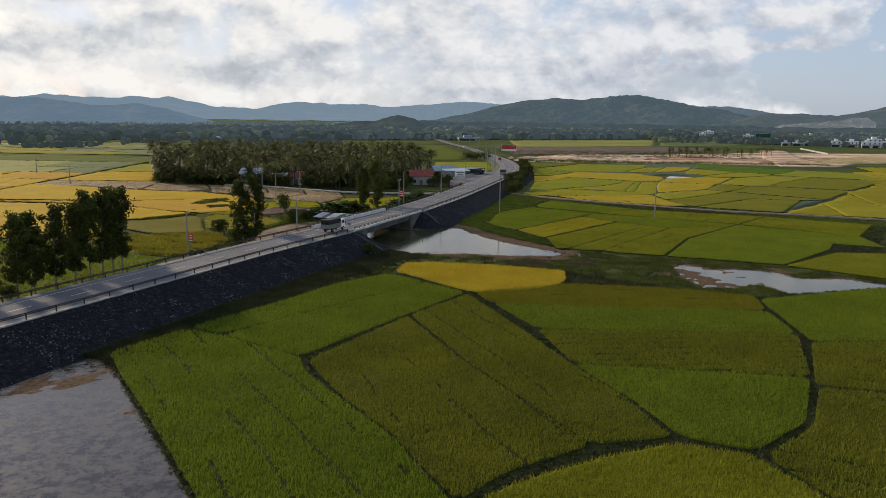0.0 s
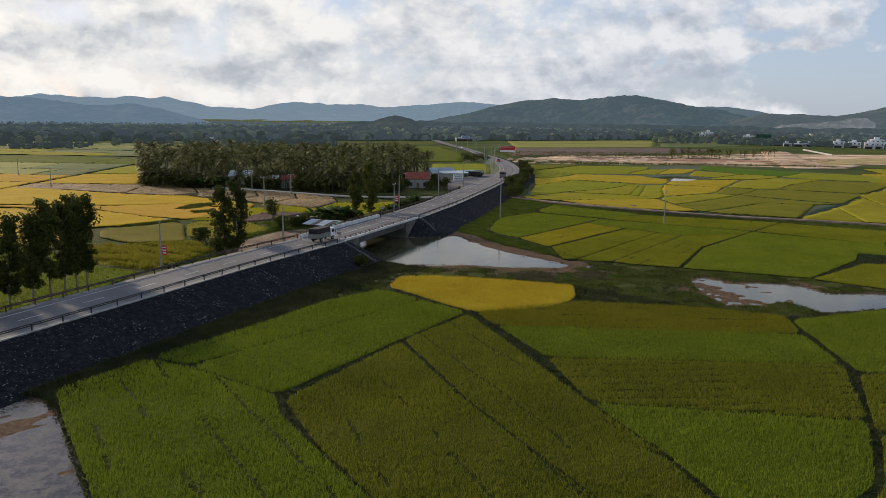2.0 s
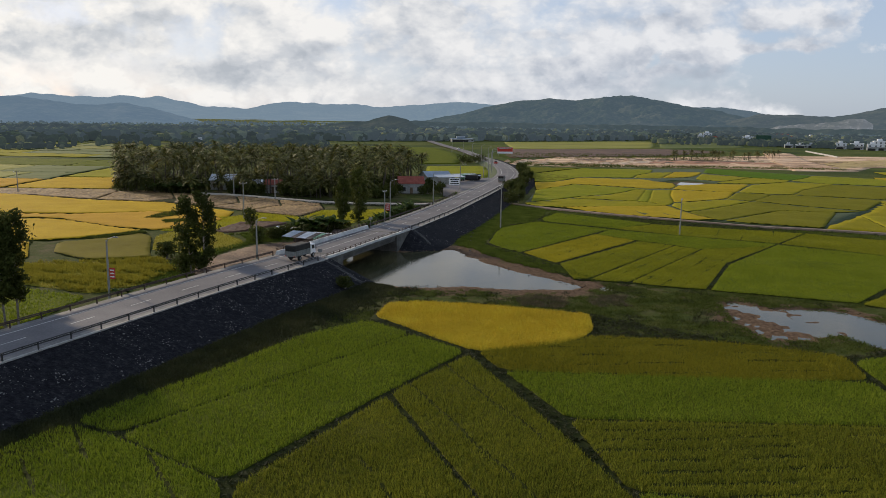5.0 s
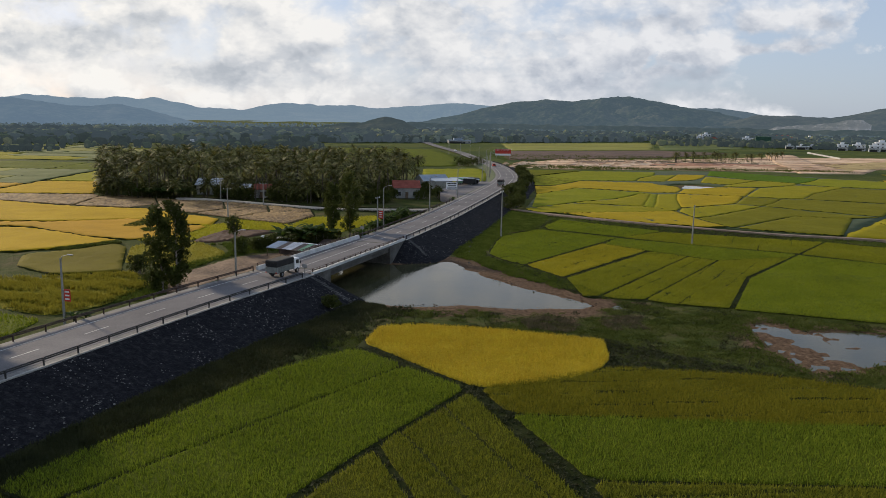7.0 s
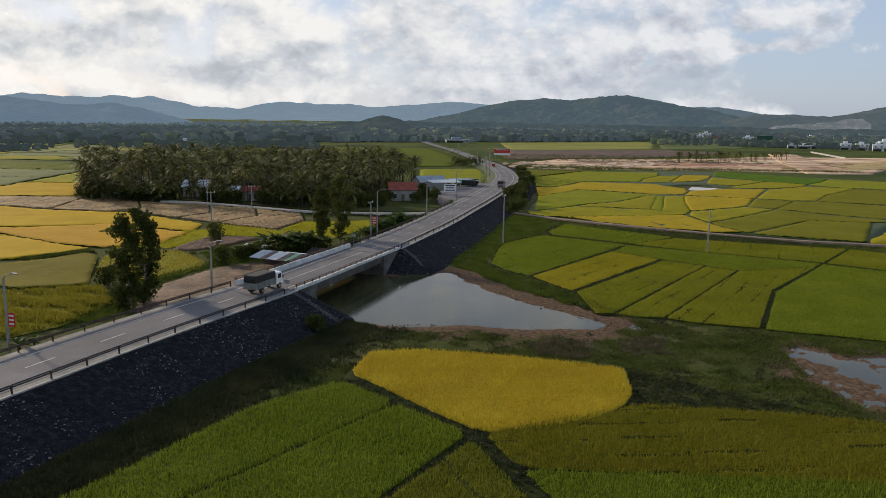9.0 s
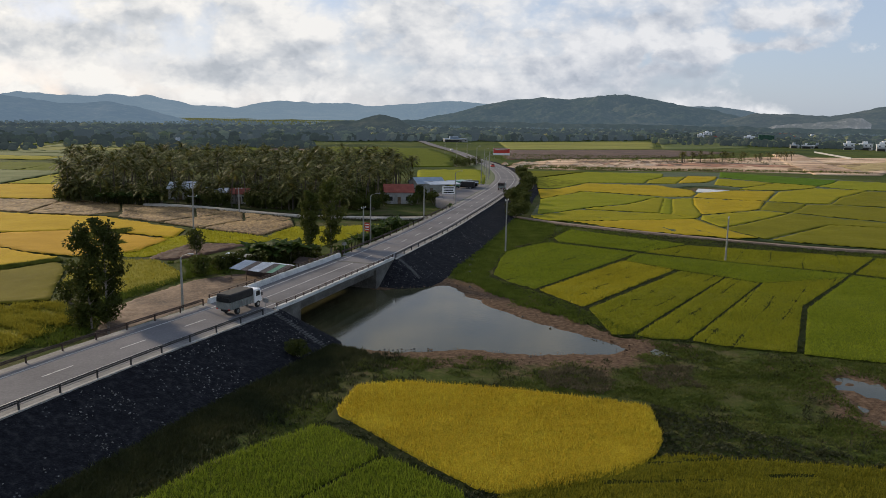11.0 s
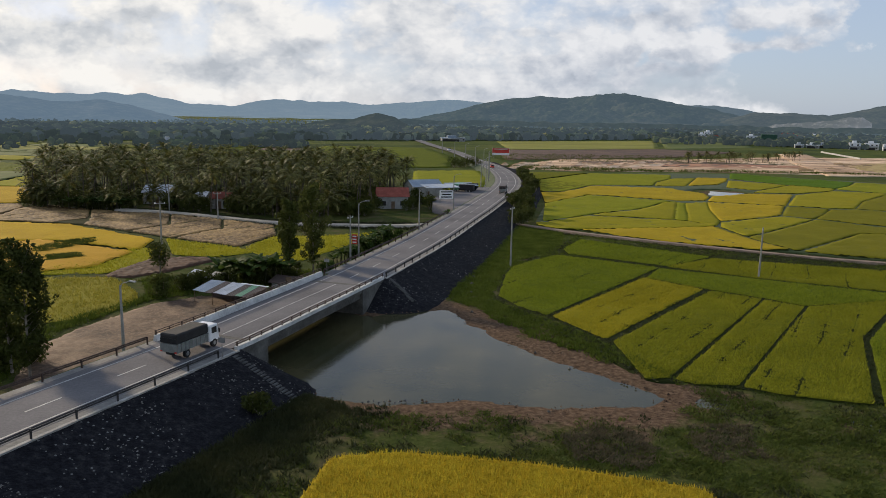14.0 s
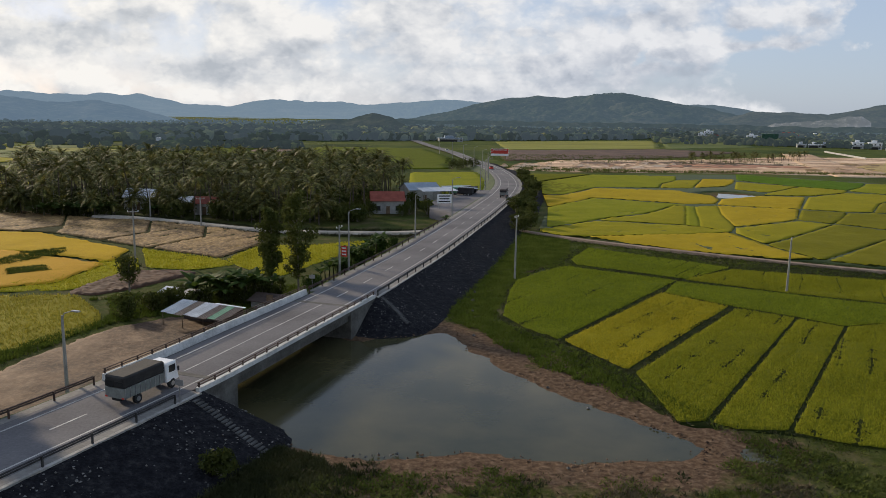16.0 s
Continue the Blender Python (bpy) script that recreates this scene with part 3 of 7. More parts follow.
        tip = base + np.stack([rng.normal(size=n) * 0.11, rng.normal(size=n) * 0.11, blade[1] * (0.62 + 0.36 * rng.rand(n) + 0.16 * clump)], 1)
        k = len(verts)
        verts = np.concatenate([verts, np.stack([base - side, base + side, tip], 1).reshape(-1, 3)])
        tris = k + np.arange(3 * n).reshape(n, 3)
    # below the blades the darker crop copy holds their shade in its colour
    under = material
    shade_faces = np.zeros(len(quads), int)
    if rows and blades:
        # faces along the drill rows take the painted stalk shade
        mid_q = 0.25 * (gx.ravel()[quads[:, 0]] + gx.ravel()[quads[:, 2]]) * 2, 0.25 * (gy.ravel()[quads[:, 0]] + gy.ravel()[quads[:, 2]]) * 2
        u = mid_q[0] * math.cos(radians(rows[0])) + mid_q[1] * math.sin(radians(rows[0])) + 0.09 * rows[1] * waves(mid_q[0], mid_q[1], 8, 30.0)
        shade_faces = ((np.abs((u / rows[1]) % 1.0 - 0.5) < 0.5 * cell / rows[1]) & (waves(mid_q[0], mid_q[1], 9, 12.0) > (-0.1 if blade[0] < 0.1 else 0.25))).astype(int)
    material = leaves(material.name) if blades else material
    ob = bulk_mesh(name, verts, faces, tris, list(shade_faces) + [1 if stalks else 0] * len(skirt), [under, M_stalk_shade if stalks else material, material])
    return tagged(ob, label, category, group, "stuff")


# ---------------------------------------------------------------- road axis
AXIS = [(-66, 45), (-47.8, 81.7), (-35.0, 109.3), (-23.6, 133.9), (-13.9, 152.7), (-8.7, 163.9), (1.2, 188), (7.2, 204.4), (13.7, 222.9), (21.5, 247.8),
        (32.2, 283), (44.7, 328), (53.5, 370), (58.5, 415), (60.5, 460), (60, 500), (56, 620), (46, 740), (36, 910), (22, 1200)]


def smooth_line(pts, step=2.0):
    """Catmull-Rom through pts, sampled about every step metres."""
    p = [Vector((*q, 0)) if len(q) == 2 else Vector(q) for q in pts]
    p = [p[0] * 2 - p[1]] + p + [p[-1] * 2 - p[-2]]
    out = []
    for a, b, c, d in zip(p, p[1:], p[2:], p[3:]):
        n = max(1, int((c - b).length / step))
        for k in range(n):
            t = k / n
            out.append(0.5 * (2 * b + (c - a) * t + (2 * a - 5 * b + 4 * c - d) * t * t + (3 * b - a - 3 * c + d) * t ** 3))
    out.append(p[-2])
    return out


ROAD = smooth_line(AXIS)
S = [0.0]
for a, b in zip(ROAD, ROAD[1:]):
    S.append(S[-1] + (b - a).length)
S = np.array(S)
RX, RY = np.array([p.x for p in ROAD]), np.array([p.y for p in ROAD])


def s_at_y(y):
    return float(np.interp(y, RY, S))


S_NEAR, S_FAR = s_at_y(158.6), s_at_y(184.6)      # the expansion joints of the bridge
Z_KEYS_S = [0, s_at_y(110), s_at_y(150), s_at_y(172), s_at_y(192), s_at_y(230), s_at_y(300), s_at_y(420), s_at_y(520), s_at_y(1200)]
Z_KEYS = [2.9, 2.95, 3.0, 3.0, 2.8, 2.6, 2.3, 1.2, 0.4, 0.3]


def road_z(s):
    return float(np.interp(s, Z_KEYS_S, Z_KEYS))


def road_at(s, d=0.0, dz=0.0):
    """The place s metres along the road and d metres to the right of its axis."""
    x, y = np.interp(s, S, RX), np.interp(s, S, RY)
    x2, y2 = np.interp(s + 1, S, RX), np.interp(s + 1, S, RY)
    x1, y1 = np.interp(s - 1, S, RX), np.interp(s - 1, S, RY)
    t = np.array([x2 - x1, y2 - y1])
    t /= np.hypot(*t)
    return Vector((x + t[1] * d, y - t[0] * d, road_z(s) + dz))


def road_dir(s):
    v = road_at(s + 1) - road_at(s - 1)
    return math.degrees(math.atan2(v.y, v.x))


def sweep(name, s0, s1, section, material, parent=None, label="", step=2.0, close=True):
    """A closed section [(d, dz), ...] drawn along the road from s0 to s1."""
    n = max(2, int((s1 - s0) / step) + 1)
    ss = np.linspace(s0, s1, n)
    k = len(section)
    verts = [road_at(s, d, dz) for s in ss for d, dz in section]
    faces = []
    for i in range(n - 1):
        for j in range(k if close else k - 1):
            a, b = i * k + j, i * k + (j + 1) % k
            faces.append((a, b, b + k, a + k))
    if close:
        faces.append(tuple(range(k))[::-1])
        faces.append(tuple(range((n - 1) * k, n * k)))
    ob = mesh_ob(name, verts, faces, material, parent, label)
    bm = bmesh.new()
    bm.from_mesh(ob.data)
    bmesh.ops.recalc_face_normals(bm, faces=bm.faces)
    bm.to_mesh(ob.data)
    bm.free()
    return ob


# ---------------------------------------------------------------- ground and water
POND = [(-12, 158), (-4, 153.4), (0.2, 150.4), (4.0, 148.0), (8.3, 148.6), (14, 148.8), (22, 146.8), (30.5, 147), (34.5, 149), (31.8, 152), (28.3, 157.2), (24.6, 161.7),
        (20.6, 168.5), (17.3, 176.5), (15.2, 183.5), (9, 181.5), (3.4, 180.5), (-2, 184), (-12, 176)]
MARSH = [(50.9, 117.7), (50, 126), (52.5, 137.5), (55.1, 138.5), (58.5, 134.2), (66.9, 134), (71.3, 126.5), (79.5, 126.5), (86, 119), (71.6, 116), (63, 113.8), (61.4, 121)]
FLOOD = [(-40, 70), (-37.6, 77.2), (-33.5, 81.6), (-31.2, 80.6), (-26.5, 73), (-22.3, 66), (-16.8, 56), (-12, 48), (-8, 36), (-70, 36), (-52, 52)]
FAR_POND = [(121.5, 352), (126, 362), (135, 363), (141, 354), (137, 346), (127, 345)]
STREAM = [(30, 216.5), (31.5, 220.5), (34, 222), (36.5, 226), (38.2, 226), (36, 220.8), (33, 218)]
PUDDLE_A = [(47.5, 141), (49.5, 143), (53, 142.6), (52, 140.4)]
PUDDLE_B = [(36, 147.2), (38, 149.2), (41, 148.4), (39, 146)]
PONDS = [(PUDDLE_A, 3.0), (PUDDLE_B, 4.0), (POND, 12.0), (MARSH, 6.0), (FLOOD, 2.0), (FAR_POND, 4.0), (STREAM, 1.5)]


def axis_steps(fine0, fine1, step, lo, hi, grow=1.16):
    v = list(np.arange(fine0, fine1 + 0.01, step))
    d = step
    while v[-1] < hi:
        d *= grow
        v.append(v[-1] + d)
    d = step
    while v[0] > lo:
        d *= grow
        v.insert(0, v[0] - d)
    return np.array(v)


def ground_z(pts):
    z = -0.52 + 0.10 * waves(pts[:, 0], pts[:, 1], 11, 9.0) + 0.07 * waves(pts[:, 0], pts[:, 1], 12, 3.2)
    mud = np.zeros(len(pts))
    for poly, reach in PONDS:
        pl = chaikin(poly, 2)
        lo, hi = pl.min(0) - 12, pl.max(0) + 12
        k = np.where(((pts > lo) & (pts < hi)).all(1))[0]
        if len(k) == 0:
            continue
        sd, _ = signed(pl, pts[k])
        sd = sd + 0.7 * waves(pts[k, 0], pts[k, 1], 21, 8.0) + 0.3 * waves(pts[k, 0], pts[k, 1], 22, 2.6)
        z[k] = np.where(sd > -3, np.minimum(z[k], -0.62 - 0.16 * np.clip(sd + 0.5, -1.2, 4)), z[k])
        if poly is MARSH:
            # mud flats towards the near end
            flat = 0.10 * waves(pts[k, 0], pts[k, 1], 63, 6.0) + 0.05 * waves(pts[k, 0], pts[k, 1], 64, 2.4) + 0.010 * (60 - pts[k, 0])
            z[k] = np.where(sd > 0.2, np.maximum(z[k], np.clip(-0.735 + flat, -1.2, -0.64)), z[k])
        if poly is FLOOD:
            z[k] = np.where(sd > 0.3, -0.735 + 0.06 * waves(pts[k, 0], pts[k, 1], 61, 7.0) + 0.04 * waves(pts[k, 0], pts[k, 1], 62, 2.2) + 0.085 * np.clip((pts[k, 1] - 62) / 12, 0, 1), z[k])
        mud[k] = np.maximum(mud[k], np.clip(1 + sd / reach, 0, 1))
    return z, mud


def build_ground():
    xs = axis_steps(-70, 100, 1.0, -5000, 5000)
    ys = axis_steps(36, 250, 1.0, -3000, 5000)
    gx, gy = np.meshgrid(xs, ys, indexing="ij")
    pts = np.stack([gx.ravel(), gy.ravel()], 1)
    z, mud = ground_z(pts)
    nx, ny = len(xs), len(ys)
    idx = np.arange(nx * ny).reshape(nx, ny)
    quads = np.stack([idx[:-1, :-1].ravel(), idx[1:, :-1].ravel(), idx[1:, 1:].ravel(), idx[:-1, 1:].ravel()], 1)
    ob = mesh_ob("ground", np.concatenate([pts, z[:, None]], 1), quads, M_ground, smooth=True)
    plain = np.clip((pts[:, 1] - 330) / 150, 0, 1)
    for key, val in (("mud", mud), ("plain", plain)):
        at = ob.data.attributes.new(key, "FLOAT", "POINT")
        at.data.foreach_set("value", val.astype(np.float32))
    return tagged(ob, "flat grassy valley floor with muddy shores", "ground", kind="structure")


ground = build_ground()


def water(poly, z, material, label, grow=3.0):
    pl = chaikin(poly, 1)
    c = pl.mean(0)
    pl = c + (pl - c) * (1 + grow / np.hypot(*(pl - c).T)[:, None])
    bm = bmesh.new()
    bm.faces.new([bm.verts.new((x, y, z)) for x, y in pl])
    ob = part("water", bm, material, None)
    return tagged(ob, label, "water", kind="structure")


water(POND, -0.68, M_pond, "murky green pond water beside the bridge")
water(MARSH, -0.68, M_pond, "shallow flooded marsh between rice paddies")
water(PUDDLE_A, -0.68, M_pond, "small muddy puddle in the grass", 0.5)
water(PUDDLE_B, -0.68, M_pond, "small muddy puddle beside the pond", 0.5)
water(FLOOD, -0.64, M_flood, "flooded unplanted paddy with brown still water", 1.0)
water(FAR_POND, -0.68, M_pond, "small round pond among rice fields", 1.0)
water(STREAM, -0.68, M_pond, "narrow stream at the embankment toe", 1.0)


# ---------------------------------------------------------------- embankment and road
def bank_z(s, d):
    """The height of the embankment's surface, s along and d to the right of the axis."""
    z = road_z(s) - 0.06
    width, toe = (5.0, 9.0) if d > 0 else (5.2, 5.5)
    side = max(0.0, (abs(d) - width) / toe) * (z + 1.0)
    end = 0.0
    if S_NEAR - 2.6 < s < (S_NEAR + S_FAR) / 2:
        end = 0.85 * (s - S_NEAR + 2.6)
    elif (S_NEAR + S_FAR) / 2 <= s < S_FAR + 5.0:
        end = 0.55 * (S_FAR + 5.0 - s)
    return max(z - (side ** 1.6 + end ** 1.6) ** (1 / 1.6), -1.2)


def embankment(name, s0, s1, label):
    """Two sloping flanks under the road, which fall away round the bridge's abutments."""
    e = empty(name, None, label, "embankment", kind="structure")
    ss = np.arange(s0, s1 + 0.01, 1.2)
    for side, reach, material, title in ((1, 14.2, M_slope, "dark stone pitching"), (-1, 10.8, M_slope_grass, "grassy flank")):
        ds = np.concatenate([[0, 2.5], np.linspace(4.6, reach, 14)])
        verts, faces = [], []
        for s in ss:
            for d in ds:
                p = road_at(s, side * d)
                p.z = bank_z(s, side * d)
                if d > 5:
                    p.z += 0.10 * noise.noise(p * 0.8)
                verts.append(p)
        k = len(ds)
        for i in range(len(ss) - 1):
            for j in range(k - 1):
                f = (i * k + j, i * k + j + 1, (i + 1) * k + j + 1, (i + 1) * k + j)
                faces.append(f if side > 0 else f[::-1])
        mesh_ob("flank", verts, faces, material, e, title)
    return e


embankment("embankment", 0, S_NEAR + 4.0, "road embankment with a stone-pitched flank and a grassy flank")
embankment("embankment", S_FAR - 4.0, s_at_y(520), "road embankment beyond the bridge, stone-pitched on one side")

HALF_L, HALF_R = 4.4, 4.4
road = empty("road", None, "two-lane asphalt highway with worn white markings", "road", kind="structure")
sweep("carriageway", 0, s_at_y(1200), [(-HALF_L + 0.5, 0.0), (HALF_R - 0.5, 0.0), (HALF_R - 0.5, -0.12), (-HALF_L + 0.5, -0.12)], M_asphalt, road, "grey worn asphalt")
for nm, a, b in (("shoulder", 0, S_NEAR - 3.1), ("shoulder", S_FAR + 5.9, s_at_y(520))):
    sweep(nm, a, b, [(HALF_R - 0.5, -0.02), (HALF_R + 0.6, -0.03), (HALF_R + 0.6, -0.2), (HALF_R - 0.5, -0.2)], M_verge, road, "dusty verge")
    sweep(nm, a, b, [(-HALF_L - 0.5, -0.03), (-HALF_L + 0.5, -0.02), (-HALF_L + 0.5, -0.2), (-HALF_L - 0.5, -0.2)], M_verge, road, "gravel verge")
for a, b in ((0, S_NEAR - 3.1), (S_FAR + 5.9, s_at_y(300))):
    sweep("edge_strip", a, b, [(HALF_R + 0.32, 0.01), (HALF_R + 0.62, 0.0), (HALF_R + 0.62, -0.2), (HALF_R + 0.32, -0.2)], M_edge, road, "pale concrete edge strip")
for d in (-2.8, 2.85):
    sweep("edge_line", 0, s_at_y(600), [(d - 0.08, 0.012), (d + 0.08, 0.012), (d + 0.08, -0.02), (d - 0.08, -0.02)], M_paint, road, "white edge line")
sweep("centre_line", S_NEAR + 0.6, S_FAR - 0.6, [(0.02, 0.012), (0.15, 0.012), (0.15, -0.02), (0.02, -0.02)], M_paint, road, "unbroken worn centre line on the bridge")
s = 2.0
while s < s_at_y(480):
    if s + 3.4 < S_NEAR or s > S_FAR:
        sweep("lane_dash", s, s + 3.4, [(0.02, 0.012), (0.17, 0.012), (0.17, -0.02), (0.02, -0.02)], M_paint, road)
    s += 9.2

# ---------------------------------------------------------------- bridge
bridge = empty("bridge", None, "concrete road bridge with pale parapets and steel rails", "bridge")
A, B = S_NEAR, S_FAR
LA, LB, RA, RB = A - 4.2, B + 4.4, A - 3.0, B + 5.8       # where the parapets begin and end
sweep("deck", A, B, [(-HALF_L - 0.5, -0.13), (HALF_R + 0.3, -0.13), (HALF_R + 0.3, -0.50), (-HALF_L - 0.5, -0.50)], M_concrete, bridge)
for d in (-4.2, -2.1, 0.0, 2.1, 4.2):
    sweep("girder", A + 0.8, B - 0.8, [(d - 0.2, -0.50), (d + 0.2, -0.50), (d + 0.2, -1.35), (d - 0.2, -1.35)], M_concrete, bridge)
sweep("parapet", LA, LB, [(-HALF_L - 0.30, 0.60), (-HALF_L - 0.08, 0.60), (-HALF_L + 0.12, -0.13), (-HALF_L - 0.45, -0.13)], M_whitewash, bridge, "white concrete parapet")
sweep("kerb", RA, RB, [(HALF_R - 0.1, 0.28), (HALF_R + 0.28, 0.28), (HALF_R + 0.32, -0.12), (HALF_R - 0.1, -0.12)], M_whitewash, bridge, "pale concrete kerb")
for d, z0, a, b in ((-HALF_L - 0.2, 0.60, LA, LB), (HALF_R + 0.1, 0.28, RA, RB)):
    for h in (0.44, 0.22):
        sweep("rail", a, b, [(d - 0.035, z0 + h + 0.035), (d + 0.035, z0 + h + 0.035), (d + 0.035, z0 + h - 0.035), (d - 0.035, z0 + h - 0.035)], M_rust, bridge, "rusty steel rail")
    n = int((b - a) / 2.0)
    for k in range(n + 1):
        s = a + 0.2 + (b - a - 0.4) * k / n
        boxed("rail_post", (-0.06, 0.06, -0.06, 0.06, z0, z0 + 0.48), M_rust, bridge, m=Matrix.Translation(road_at(s, d)) @ pose(0, 0, 0, 0, 0, road_dir(s)), bevel=0.01)


def wing_wall(s0, s1, d, low0, low1):
    """A wall in the road's line whose foot slopes from low0 at s0 to low1 at s1."""
    bm = bmesh.new()
    ring = [(s0, -0.14), (s1, -0.14), (s1, low1), (s0, low0)]
    sides = [[bm.verts.new(road_at(s, d + o, dz)) for s, dz in ring] for o in (-0.16, 0.16)]
    bm.faces.new(sides[0])
    bm.faces.new(sides[1][::-1])
    for k in range(4):
        bm.faces.new((sides[0][k], sides[0][(k + 1) % 4], sides[1][(k + 1) % 4], sides[1][k]))
    bmesh.ops.recalc_face_normals(bm, faces=bm.faces)
    part("wing_wall", bm, M_concrete, bridge, "stained concrete wing wall")


for s, sg in ((A + 1.1, 1), (B - 1.4, -1)):
    m = Matrix.Translation(road_at(s)) @ pose(0, 0, 0, 0, 0, road_dir(s))
    boxed("abutment", (-0.6, 0.6, -HALF_R - 0.1, HALF_L + 0.2, -5.0, -0.51), M_concrete, bridge, "stained concrete abutment", m=m, bevel=0.04)
for d in (-HALF_L - 0.36, HALF_R + 0.28):
    wing_wall(A - 3.0, A + 1.9, d, -1.0, -4.6)
    wing_wall(B - 2.2, B + 5.6, d, -4.6, -1.0)
for s in (A, B):
    mj = Matrix.Translation(road_at(s)) @ pose(0, 0, 0, 0, 0, road_dir(s))
    boxed("expansion_joint", (-0.35, 0.35, -HALF_R + 0.5, HALF_L - 0.5, -0.05, 0.016), M_concrete, bridge, "pale concrete joint strip", m=mj)

# ---------------------------------------------------------------- rice fields this side of the road
G_LAB, O_LAB = "lush green rice paddy beside narrow dykes", "dull olive rice paddy starting to ripen"
paddy("rice_paddy", [(-31.2, 82.6), (-25.4, 92.2), (-20.7, 90.0), (-9.7, 81.2), (-8.6, 76.5), (-4.5, 68.8), (1, 59.2), (3, 53.8), (5.2, 48), (6.5, 38), (-7, 38), (-13, 49.5), (-16.7, 56.2), (-21.5, 65.1), (-27, 74.6)],
      0.5, M_green, G_LAB, rows=(29, 4.2, 0.16), blades=46, inset=0.11)
paddy("rice_paddy", [(-8.9, 79.9), (2.3, 98.8), (8.8, 78.6), (13.7, 66.6), (17.4, 57.4), (9.7, 52.8), (5.5, 48.2), (3, 54), (1, 59.4), (-4.5, 69.2)], 0.5, M_olive, O_LAB, rows=(20, 6.5, 0.12), blades=46, inset=0.11)
paddy("rice_paddy", [(2.6, 99.6), (11.6, 111.6), (17.5, 89.8), (20.2, 78.8), (23.6, 67.4), (24.2, 61.2), (25, 59), (17.4, 57.4), (13.7, 66.8), (8.9, 78.8)], 0.5, M_olive, O_LAB, rows=(20, 6.0, 0.1), blades=46, inset=0.11)
paddy("rice_paddy", [(-25.2, 92.9), (-15.7, 107.1), (-8.6, 119.2), (-0.6, 126.6), (5.2, 120.4), (-7.5, 105.3), (-14.2, 97.4), (-20.5, 90.2)], 0.5, M_green, G_LAB, blades=46, inset=0.11)
paddy("rice_paddy", [(5.2, 120.2), (11.4, 112.8), (2.3, 99.6), (-9.6, 81.3), (-20.2, 89.8), (-14.2, 97.4), (-7.4, 105.3)], 0.5, M_green, G_LAB, blades=46, inset=0.11)
paddy("rice_paddy", [(0.2, 129), (2.2, 136.5), (7.8, 137.2), (18.1, 134.7), (30.3, 130), (29, 122.5), (26.9, 118.7), (23.5, 115.8), (17.9, 113.8), (12.3, 113), (8.2, 118.2)], 0.5, M_gold, "ripe golden-yellow rice field beside the pond", blades=46, inset=0.11)
paddy("rice_paddy", [(12.5, 112.9), (28.6, 119.4), (45.6, 116), (55.7, 110.8), (53.6, 102.4), (40.8, 102.5), (14.5, 106.2)], 0.5, M_late, "yellow-green ripening rice strip", rows=(92, 3.2, 0.12), blades=46, inset=0.11)
paddy("rice_paddy", [(14.6, 106), (53.4, 101.8), (51.7, 90), (18.8, 92.7)], 0.5, M_green, G_LAB, blades=46, inset=0.11)
paddy("rice_paddy", [(18.7, 92.5), (51.7, 89.9), (45, 74), (20.3, 79)], 0.5, M_olive, O_LAB, rows=(92, 2.0, 0.14), blades=46, inset=0.11)
paddy("rice_paddy", [(20.4, 78.8), (44.7, 73.8), (38.1, 62), (30.5, 55.9), (25.3, 58.9), (23.7, 67.4)], 0.5, M_green, G_LAB, blades=46, inset=0.11)
paddy("rice_paddy", [(55.4, 108.7), (80, 117), (100, 122), (88, 87), (51.9, 87)], 0.5, M_green, G_LAB, blades=46, inset=0.11)
paddy("rice_paddy", [(51.6, 86.7), (88, 86.5), (75, 62), (43.9, 71.6)], 0.5, M_olive, O_LAB, rows=(60, 4.5, 0.14), blades=46, inset=0.11)
paddy("rice_paddy", [(44, 71), (75, 61.6), (72, 45), (33.4, 45), (30.8, 55.2), (38.0, 61)], 0.5, M_olive, O_LAB, rows=(60, 3.5, 0.14), blades=46, inset=0.11)
paddy("rice_paddy", [(6.4, 48.0), (10.4, 51.5), (17.3, 55.1), (24.4, 57.9), (30.2, 55.2), (33, 45), (34.2, 38), (6.6, 38)], 0.5, M_ripe, "yellow-green ripening rice paddy", blades=46, inset=0.11)
